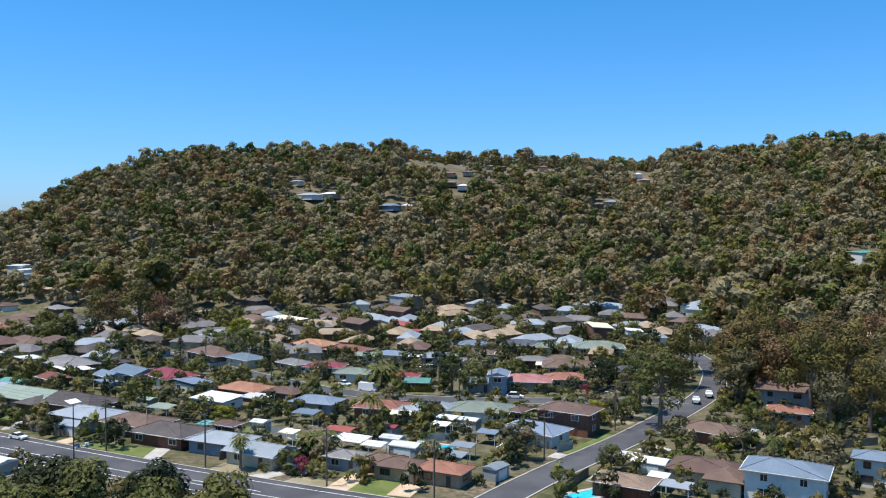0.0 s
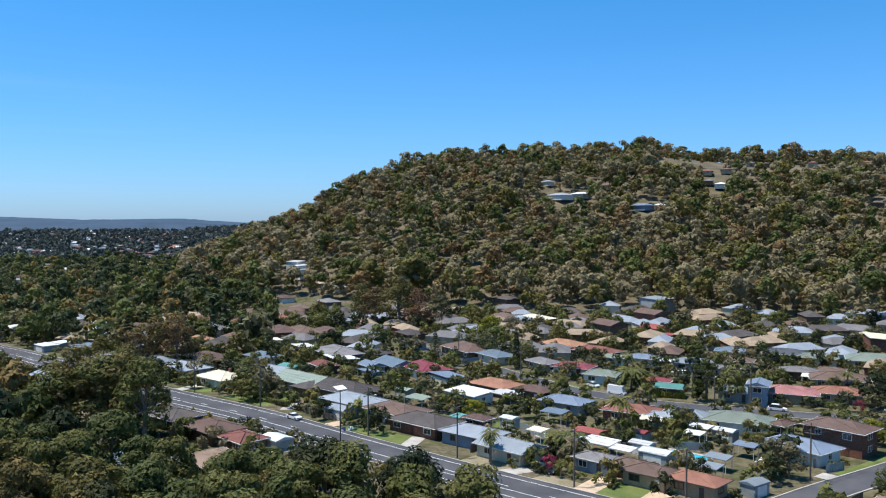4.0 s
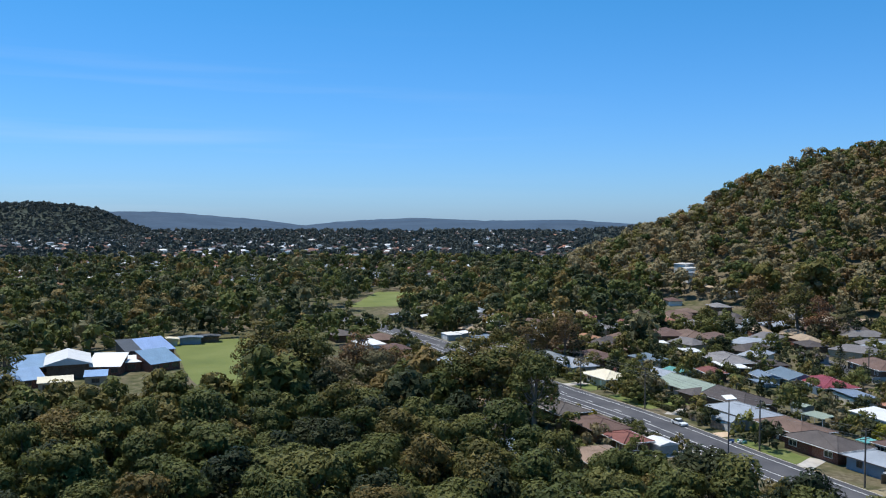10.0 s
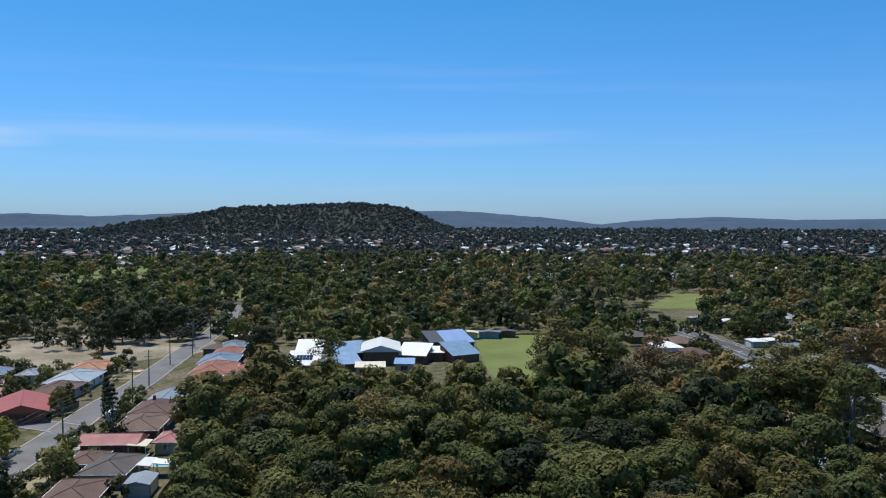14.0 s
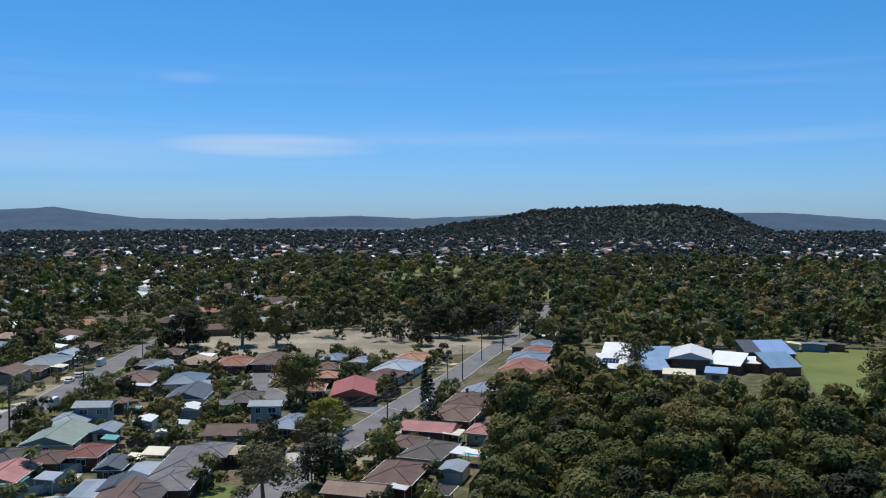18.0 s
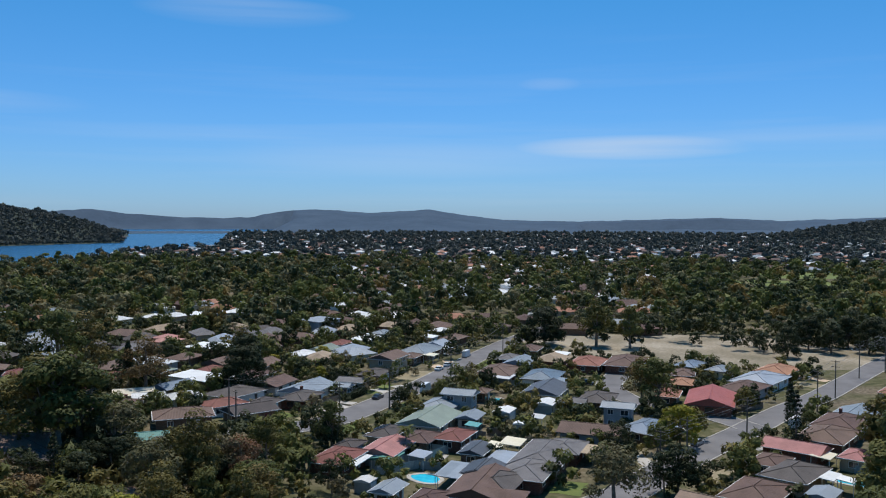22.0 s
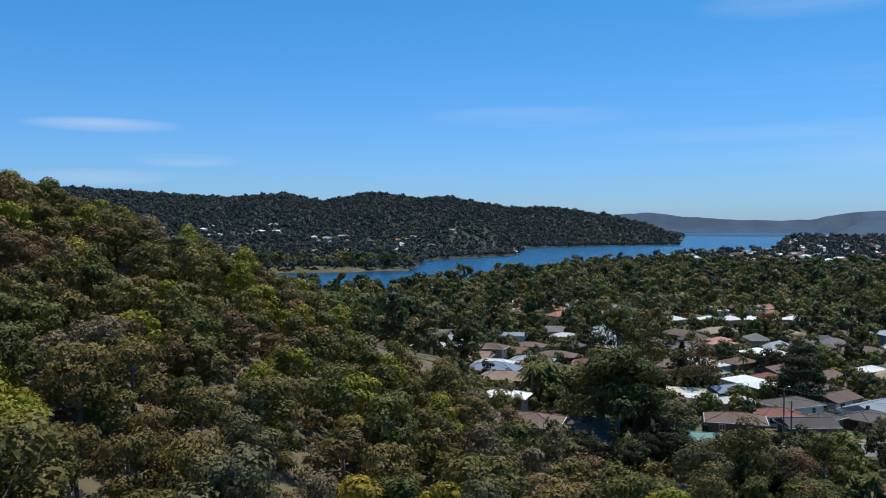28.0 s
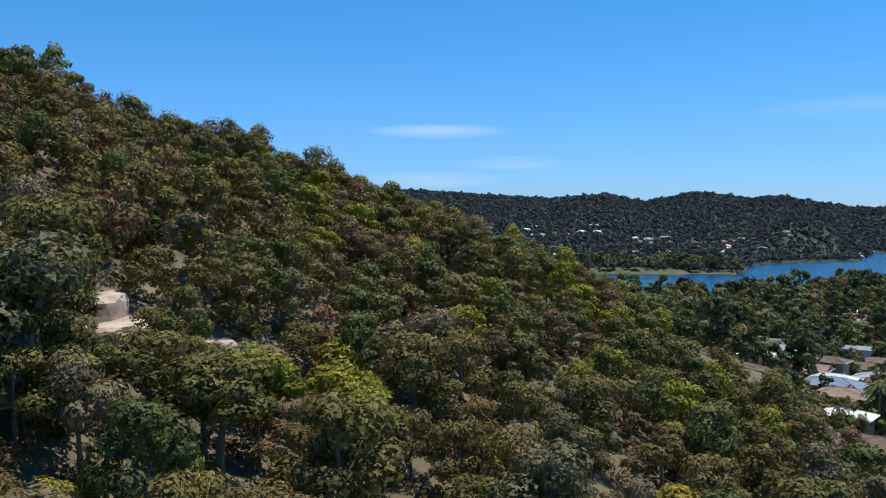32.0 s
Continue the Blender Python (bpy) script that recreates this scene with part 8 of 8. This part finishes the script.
planted(NORFOLK, -113.3, -97.7, 0.70)
planted(GUMS[2], -136.8, -104.2, 0.90)
planted(GUMS[3], -196.7, -139.7, 1.00)
planted(PALMS[1], -138.0, -141.1, 1.50)
planted(PALMS[0], -140.2, -140.3, 1.60)
planted(PALMS[1], -144.6, -141.4, 1.50)
planted(PALMS[0], -145.4, -139.0, 1.60)
planted(PALMS[1], -150.6, -140.8, 1.40)
planted(PALMS[0], -134.0, -139.6, 1.50)
planted(GUMS[2], -127.5, -74.8, 0.80)
planted(GUMS[0], -119.9, -75.8, 0.80)
planted(GUMS[2], -112.9, -79.0, 0.75)
planted(PALMS[1], -133.9, -73.8, 0.90)
planted(PALMS[0], -146.7, -68.6, 0.80)
planted(GUMS[0], -201.6, 142.6, 1.00)
planted(GUMS[2], -189.2, 140.5, 1.00)
planted(GUMS[1], -187.7, 149.3, 1.00)
planted(GUMS[3], -179.0, 162.7, 0.90)
planted(GUMS[1], -257.0, 95.2, 0.95)
planted(GUMS[2], -179.8, 154.0, 0.90)
planted(BIG_DARK, -333.4, 35.5, 0.80)
planted(ROUND[1], -348.5, 52.5, 1.40)
planted(BIG_DARK, -353.3, 66.5, 0.90)
planted(BIG_DARK, -295.5, 85.2, 0.85)
planted(PINK, -170.3, 20.0, 1.10)
planted(BIG_DARK, -286.5, 81.3, 0.80)
planted(BIG_DARK, -237.1, -132.3, 1.00)
planted(GUMS[1], -181.4, -154.5, 1.35)
planted(GUMS[0], -195.9, -158.6, 1.20)

# great gums between the oval and the main road
for a_, d_, k_, s_ in ((54.2, 236, 0, 1.25), (52.9, 243, 1, 1.2), (51.8, 232, 0, 1.3), (50.9, 247, 1, 1.1), (49.4, 226, 2, 1.05), (48.1, 231, 3, 1.1), (46.9, 224, 2, 1.15), (45.8, 233, 3, 1.0), (44.6, 221, 2, 1.0), (41.5, 205, 1, 1.1), (40.2, 208, 0, 1.15), (38.6, 203, 1, 1.2), (37.4, 199, 0, 1.1), (36.2, 190, 1, 1.1)):
    planted(GUMS[k_], -math.sin(radians(a_)) * d_, math.cos(radians(a_)) * d_, s_)

# tall gums beside the side street
q = polar_grid(-29, -16.2, 236, 318, 8.8)
q = q[off_streets(q, 2.5) & off_walls(q, 1.5)]
for x, y in q:
    planted(GUMS[int(rng.choice([0, 0, 2, 2, 3]))], x, y, rng.uniform(0.85, 1.25))

# near woods
W_AZ, W_FAR = [12, 15, 20, 26, 30, 36, 40, 50, 60, 70, 78, 82], [118, 122, 132, 140, 148, 156, 168, 196, 218, 222, 205, 180]
p = polar_grid(12.5, 79.6, 78, 226, lambda d: 8.0)
a, d = polar(p)
p = p[(d < np.interp(a, W_AZ, W_FAR)) & off_streets(p, 2) & off_houses(p, 0.5)]
p = p[np.argsort(np.hypot(p[:, 0], p[:, 1]))]
for x, y in p[:200]:
    planted(WOODS[int(rng.choice([0, 1, 1, 1, 2, 3]))], x, y, rng.uniform(0.88, 1.14))

WOODS_LEFT = p[200:]

# trees at the foot of the slope
p = polar_grid(111, 131, 118, 168, 7.6)
a, d = polar(p)
p = p[(a > 117.5) | (d < 134)]
p = p[off_streets(p, 4) & off_walls(p, 2.5)]
for x, y in p:
    planted((WOODS[3], WOODS[1], GUMS[0], WOODS[0])[int(rng.choice([0, 0, 1, 2, 3]))], x, y, rng.uniform(0.42, 0.68))

# gardens
def garden(a0, a1, d0, d1, step, room=1.8, kerb=3.5):
    q = polar_grid(a0, a1, d0, d1, step)
    q = q[off_streets(q, kerb) & off_walls(q, room) & ~inside(q, OVAL) & ~inside(q, BARE)]
    aa, dd = polar(q)
    # few trees stand in the near yards
    q = q[~((((aa > 84) & (aa < 112)) | (aa < 27)) & (dd < 335)) | (rng.uniform(size=len(q)) < (0.34 if step > 7 else 0.9))]
    aa, dd = polar(q)
    return q[(dd > np.interp(aa, W_AZ, W_FAR, 0, 0) + 3)]


q = np.concatenate([garden(-28, 46, 150, 400, 14.0), garden(80, 138, 150, 330, 13.0)])
for k, (x, y) in enumerate(q):
    r_ = rng.uniform()
    if height(x, y) > 12:
        continue
    if r_ < 0.46:
        planted(ROUND[int(rng.choice([0, 0, 1, 2, 3]))], x, y, rng.uniform(0.5, 0.85))
    elif r_ < 0.54:
        planted(PALMS[int(rng.integers(0, 2))], x, y, rng.uniform(0.7, 1.1))
    elif r_ < 0.60:
        planted(GUMS[int(rng.integers(0, 4))], x, y, rng.uniform(0.5, 0.75))
    elif r_ < 0.85:
        planted(SHRUBS[int(rng.integers(0, 5))], x, y, rng.uniform(0.7, 1.5))
q = np.concatenate([garden(-28, 46, 150, 330, 8.0), garden(84, 138, 150, 260, 8.0)])
q = q[height(q[:, 0], q[:, 1]) < 6]
for x, y in q[:150]:
    planted(SHRUBS[int(rng.integers(0, 5))], x, y, rng.uniform(0.5, 1.3))
BUSHES_LEFT = np.concatenate([q[150:], garden(-28, 46, 150, 430, 4.6, 0.9), garden(82, 142, 140, 400, 4.6, 0.9)])

# sandstone ledges on the slope
ROCK = speckled("sandstone", [(0.26, 0.19, 0.14), (0.42, 0.33, 0.26), (0.55, 0.47, 0.40)], 0.35, 2.5, 0.95, 0.7)


def boulder(x, y, s, seed, flat=0.45):
    bm = bmesh.new()
    bmesh.ops.create_icosphere(bm, subdivisions=3, radius=1.0)
    for v in bm.verts:
        n_ = noise.noise(v.co * 1.3 + Vector((seed * 3.1, 0, 0))) * 0.35 + noise.noise(v.co * 3.5 + Vector((0, seed, 0))) * 0.12
        v.co *= 1 + n_
        side = 1.0 / max(0.45, math.hypot(v.co.x, v.co.y)) if v.co.z < 0 else 1.0
        top = min(0.55 + 0.25 * noise.noise(v.co * 2.1 + Vector((seed, 4, 1))), v.co.z)
        v.co = Vector((v.co.x * s * 1.35 * side, v.co.y * s * side, top * s * (flat if v.co.z > 0 else 1.3)))
    ob = new("boulder", mesh_from("boulder", bm, ROCK))
    ob.matrix_basis = pose(x, y, float(height(x, y)) - s * 0.05, 0, 0, seed * 40)
    BUILT.append((x, y, s * 0.85))
    return tagged(ob, "weathered pale sandstone ledge on the slope", "rock", "sandstone ledges")


boulder(9.0, -106.0, 5.4, 1, 0.34)
boulder(11.0, -112.0, 3.6, 2, 0.5)
boulder(-3.0, -109.0, 2.6, 3, 0.5)
boulder(-21.0, -90.0, 1.8, 4, 0.5)

# ---- bushland, from the near woods to the far plain ----
def proto_cards(seed, h, r, n, per, size, kind="gum"):
    rg = np.random.default_rng(seed)
    L = gum_lobes(rg, h, r, n, 0.36, 0.6) if kind == "gum" else dome_lobes(rg, h, r, n)
    return sprigs(L, per, size, rg)


FAR_GUM = [proto_cards(40 + k, 14, 4.9, 8, 11, 1.2) for k in range(4)] + [proto_cards(45 + k, 12, 4.6, 7, 9, 1.2, "dome") for k in range(3)]
NEAR_GUM = [proto_cards(60 + k, 11, 4.3, 12, 44, 0.46) for k in range(4)] + [proto_cards(65 + k, 9.5, 3.9, 9, 40, 0.46, "dome") for k in range(3)]
MID_GUM = [proto_cards(80 + k, 13, 4.8, 8, 7, 1.5) for k in range(3)] + [proto_cards(85 + k, 11, 4.6, 6, 6, 1.5, "dome") for k in range(3)]
CLUMP = [proto_cards(90 + k, 8, 6.0, 3, 4, 3.4, "dome") for k in range(4)]


def split(p, shares):
    w = rng.uniform(size=len(p)) * sum(shares)
    cut = np.cumsum(shares)
    return [p[(w >= c - s) & (w < c)] for c, s in zip(cut, shares)]


BUSH_CARDS = [proto_cards(70 + k, 2.3, 1.6, 3, 6, 0.62, "dome") for k in range(3)] + [proto_cards(75 + k, 5.0, 2.3, 4, 8, 0.8, "dome") for k in range(2)]
for part_, mat_, tint in zip(split(BUSHES_LEFT, (3, 3, 2, 1)), (LEAF_GREEN, LEAF_DARK, LEAF_OLIVE, LEAF_GREY), ("green", "dark", "olive", "grey-green")):
    scattered("garden_bushes", tint + " bushes and hedges between the houses", "bushes", BUSH_CARDS, on_land(part_, 0.1), mat_)
SMALL_CARDS = [proto_cards(98 + k, 7, 3.2, 8, 16, 0.62, "dome") for k in range(4)]
q = garden(84, 142, 165, 420, 8.5, 2.6, 3.0)
q = q[(wave(q[:, 0], q[:, 1], 17, 0.8) > -0.35) & (height(q[:, 0], q[:, 1]) < 8)]
for part_, mat_, tint in zip(split(q, (3, 3, 1, 1)), (LEAF_DARK, LEAF_GREEN, LEAF_OLIVE, LEAF_GREY), ("dark green", "green", "olive", "grey-green")):
    scattered("backyard_trees", tint + " trees in the back yards between houses", "trees", SMALL_CARDS, on_land(part_), mat_)
q = garden(-28, 40, 232, 430, 9.0, 2.4, 3.0)
q = q[(wave(q[:, 0], q[:, 1], 19, 0.3) > -0.45) & (height(q[:, 0], q[:, 1]) < 10)]
for part_, mat_, tint in zip(split(q, (0.8, 3, 2, 1.5)), (LEAF_DARK, LEAF_GREEN, LEAF_OLIVE, LEAF_GREY), ("dark green", "green", "olive", "grey-green")):
    scattered("backyard_trees", tint + " trees in the yards below the headland", "trees", SMALL_CARDS, on_land(part_), mat_)
DOME_CARDS = [proto_cards(95 + k, 14, 5.2, 12, 20, 1.0, "dome") for k in range(3)]
for part_, mat_, tint in zip(split(WOODS_LEFT, (3, 3, 1)), (LEAF_OLIVE, LEAF_GREEN, LEAF_DARK), ("olive", "green", "dark")):
    scattered("near_woods", tint + " eucalypts at the far side of the near woods", "trees", DOME_CARDS, on_land(part_), mat_)

SLOPE = [gum(171, 11, 4.3, 13, 96, 0.33, LEAF_OLIVE, "olive eucalypt on the steep slope", 0.3), gum(172, 10, 4.0, 12, 96, 0.33, LEAF_GREEN, "green eucalypt on the steep slope", 0.3), gum(173, 10, 4.2, 11, 88, 0.33, LEAF_GREY, "grey-green eucalypt on the steep slope", 0.35), gum(174, 8, 3.4, 10, 96, 0.33, LEAF_LIME, "yellow-green flowering wattle on the slope", 0.2), gum(175, 9, 3.6, 9, 52, 0.33, LEAF_BROWN, "half-dead brown eucalypt on the slope", 0.25)]

# headland
p = polar_grid(-31, 37, 300, 900, lambda d: 7.2)
a, d = polar(p)
df = np.interp(a, H1_AZ, H1_DF)
p = p[(d > df + 15) & (height(p[:, 0], p[:, 1]) > 2.0)]
p = p[off_houses(p, 1.5)]
p = p[clear_below(p, 15, 1.0)]
# the crest's street of houses stands among few trees
a, d = polar(p)
behind = d - np.interp(a, H1_AZ, H1_DC)
p = p[~((a > -14.5) & (a < 2.5) & (behind > -95) & (behind < 20)) | (rng.uniform(size=len(p)) < np.where(behind > -45, 0.04, 0.24))]
for part_, mat_, tint in zip(split(p, (2.2, 2.4, 5.2, 1.4)), (MASS_OLIVE, MASS_GREEN, MASS_GREY, MASS_BROWN), ("olive", "green", "grey-green", "brownish")):
    sizes = (0.62 + 0.72 * rng.uniform(size=len(part_)) ** 1.6) * (1 + 0.18 * wave(part_[:, 0], part_[:, 1], 31, 0.6))
    a, d = polar(part_)
    sizes *= 1 + 0.35 * smooth((np.interp(a, H1_AZ, H1_DF) + 70 - d) / 60)
    scattered("bushland", tint + " eucalypt bushland covering the headland", "trees", FAR_GUM, on_land(part_), mat_, sizes)

# slope by the camera: the nearest stand as trees of their own
p = polar_grid(118, 203, 42, 250, lambda d: 6.2)
p = p[height(p[:, 0], p[:, 1]) > 3.0]
p = p[off_houses(p, 0.0) & clear_below(p, 12, 0.95)]
a, d = polar(p)
p = p[(a > 152) | (d < np.interp(a, H2_AZ, H2_DC) * 1.06)]
a, d = polar(p)
near = (d < 112) & (a > 122) & (a < 194)
for x, y in p[near]:
    planted(SLOPE[int(rng.choice([0, 0, 0, 0, 0, 1, 2, 3, 3, 4]))], x, y, 0.62 + 0.75 * rng.uniform() ** 1.4)
p = p[~near]
planted(SLOPE[2], 13.5, -79.0, 1.7)
planted(SLOPE[3], -31.4, -85.1, 1.00)
planted(SLOPE[3], -59.3, -95.8, 1.25)
planted(SLOPE[3], -7.8, -94.4, 1.00)
planted(SLOPE[3], -41.2, -159.6, 1.10)
for part_, mat_, tint in zip(split(p, (5, 2.0, 1.2, 1.2, 1.2)), (LEAF_OLIVE, LEAF_GREEN, LEAF_GREY, LEAF_BROWN, LEAF_LIME), ("olive", "green", "grey-green", "brown", "yellow-green")):
    scattered("hillside_trees", tint + " eucalypts on the steep sandstone slope", "trees", NEAR_GUM, on_land(part_), mat_, np.full(len(part_), 0.92))

# undergrowth on the slope
UNDER_CARDS = [proto_cards(76 + k, 2.1, 1.6, 4, 20, 0.27, "dome") for k in range(4)]
p = polar_grid(120, 197, 52, 190, 4.0)
p = p[(height(p[:, 0], p[:, 1]) > 3.0) & off_houses(p, 0.0)]
for part_, mat_, tint in zip(split(p, (3, 2, 2)), (LEAF_OLIVE, LEAF_GREY, LEAF_BROWN), ("olive", "grey-green", "brown")):
    scattered("undergrowth", tint + " scrub under the eucalypts of the slope", "bushes", UNDER_CARDS, on_land(part_, 0.1), mat_)

# the far suburbs
town = polar_grid(30, 138, 390, 3300, lambda d: 16 + d * 0.012)
a, d = polar(town)
keep = (inlet(a, d) < -25) & (height(town[:, 0], town[:, 1]) < 3) & off_streets(town, 8) & off_houses(town, 8) & ~inside(town, OVAL_FAR)
built_up = wave(town[:, 0], town[:, 1], 130, 0.9) + wave(town[:, 0], town[:, 1], 47, 2.0) * 0.5
# woods stand between the near streets and the far suburb
woods = ((d < 620) & (a < 92)) | ((a > 70) & (a < 92) & (d < 900)) | ((a > 114) & (d > 500) & (d < 1100))
town = town[keep & ~woods & (built_up > np.where((a > 92) & (d < 1500), -0.6, -0.25))]
wa = polar_grid(133, 168, 1000, 1500, 34)
a, d = polar(wa)
hw = height(wa[:, 0], wa[:, 1])
wa = wa[(inlet(a, d) < -15) & (hw > 4) & (hw < 45) & (wave(wa[:, 0], wa[:, 1], 70, 0.2) > 0.0)]
town = np.concatenate([town, wa])
for part_, mat_, wall_, tint in zip(split(town, (1.6, 3.4, 4, 1.4)), (METAL_WHITE, METAL_GREY, TILE_BROWN, TILE_ORANGE), (BOARD_WHITE, BOARD_CREAM, BRICK_BROWN, BRICK_CREAM), ("white", "grey", "brown", "orange")):
    far_town("far_houses", "far suburban houses with %s roofs among trees" % tint, part_, mat_, wall_)
for x, y in town:
    BUILT.append((x, y, 7.0))
TOWN = town

# woods of the plain
p = polar_grid(28, 166, 240, 1000, lambda d: 6.8 + d * 0.005)
a, d = polar(p)
keep = ((d > 330) | (a > 138)) & ~((a > 80) & (a < 140) & (d < 430) & (wave(p[:, 0], p[:, 1], 30, 0.5) < 0.25)) & (inlet(a, d) < -6) & ~inside(p, OVAL) & ~inside(p, OVAL_FAR) & ~inside(p, BARE) & off_streets(p, 3) & off_houses(p, 1)
keep &= height(p[:, 0], p[:, 1]) < np.where(a > 138, 14.0, 2.0)
keep &= ~((a > 92) & (a < 114)) | (rng.uniform(size=len(p)) < 0.8)
# the far sports ground shows between the trees
keep &= ~((a > 45.3) & (a < 48.4) & (d > 405) & (d < 540))
for corners_ in GOLF:
    keep &= ~inside(p, corners_) | (rng.uniform(size=len(p)) < 0.22)
p = p[keep]
for part_, mat_, tint in zip(split(p, (1.3, 4, 1, 5)), (MASS_OLIVE, MASS_GREEN, MASS_GREY, MASS_DARK), ("olive", "green", "grey-green", "dark")):
    sizes = 0.62 + 0.6 * rng.uniform(size=len(part_)) ** 1.5
    scattered("woodland", tint + " trees of the wooded plain", "trees", MID_GUM, on_land(part_), mat_, sizes)

# stands of trees round the oval and along the main road
p = polar_grid(33, 54, 165, 300, lambda d: 8.6)
p = p[~inside(p, OVAL) & off_streets(p, 11) & off_houses(p, 3.0) & (wave(p[:, 0], p[:, 1], 22, 0.3) > -0.25)]
a, d = polar(p)
p = p[(d > np.interp(a, W_AZ, W_FAR)) & ((a < 41) | (d < 232))]
for part_, mat_, tint in zip(split(p, (3, 3, 1, 2)), (LEAF_OLIVE, LEAF_GREEN, LEAF_DARK, LEAF_GREY), ("olive", "green", "dark", "grey-green")):
    scattered("stand_of_trees", tint + " trees between the oval and the main road", "trees", DOME_CARDS, on_land(part_), mat_)

# lone trees on the vacant field's edge
p = polar_grid(78, 102, 350, 420, 16)
p = p[inside(p, BARE)]
scattered("field_trees", "dark trees along the sandy vacant field", "trees", MID_GUM[3:], on_land(p), LEAF_DARK)

# far plain and hills
p = polar_grid(24, 185, 1000, 3250, lambda d: 11 + d * 0.012)
a, d = polar(p)
p = p[(inlet(a, d) < -8) & (rng.uniform(size=len(p)) < 0.9)]
for x, y in TOWN:
    p = p[(np.abs(p[:, 0] - x) > 8) | (np.abs(p[:, 1] - y) > 8)]
scattered("far_woods", "dark green woods between far suburbs and hills", "trees", CLUMP, on_land(p), LEAF_FAR_HAZE, np.clip(np.hypot(p[:, 0], p[:, 1]) ** 0.5 / 36, 0.9, 1.6) * np.where(height(p[:, 0], p[:, 1]) > 6, 0.95, 1.0))
hills = [polar_grid(60, 87, 2240, 2960, 15), polar_grid(123, 168, 900, 2600, 13.5)]
p = np.concatenate(hills)
a, d = polar(p)
p = p[(inlet(a, d) < -8) & (height(p[:, 0], p[:, 1]) > 5)]
for x, y in TOWN:
    p = p[(np.abs(p[:, 0] - x) > 9) | (np.abs(p[:, 1] - y) > 9)]
scattered("far_woods", "dark green woods covering the far hills", "trees", CLUMP, on_land(p), LEAF_FAR_HAZE, np.full(len(p), 0.85))
# trees down to the far shore of the inlet
p = polar_grid(121, 160, 820, 2100, 10.5)
a, d = polar(p)
wet = inlet(a, d)
p = p[(wet < -2) & (wet > -75) & (d > 0.5 * (np.interp(a, IN_AZ, IN_NEAR) + np.interp(a, IN_AZ, IN_FAR)))]
scattered("shore_woods", "dark green woods along the inlet's far shore", "trees", CLUMP, on_land(p), LEAF_FAR_HAZE, np.full(len(p), 0.8))
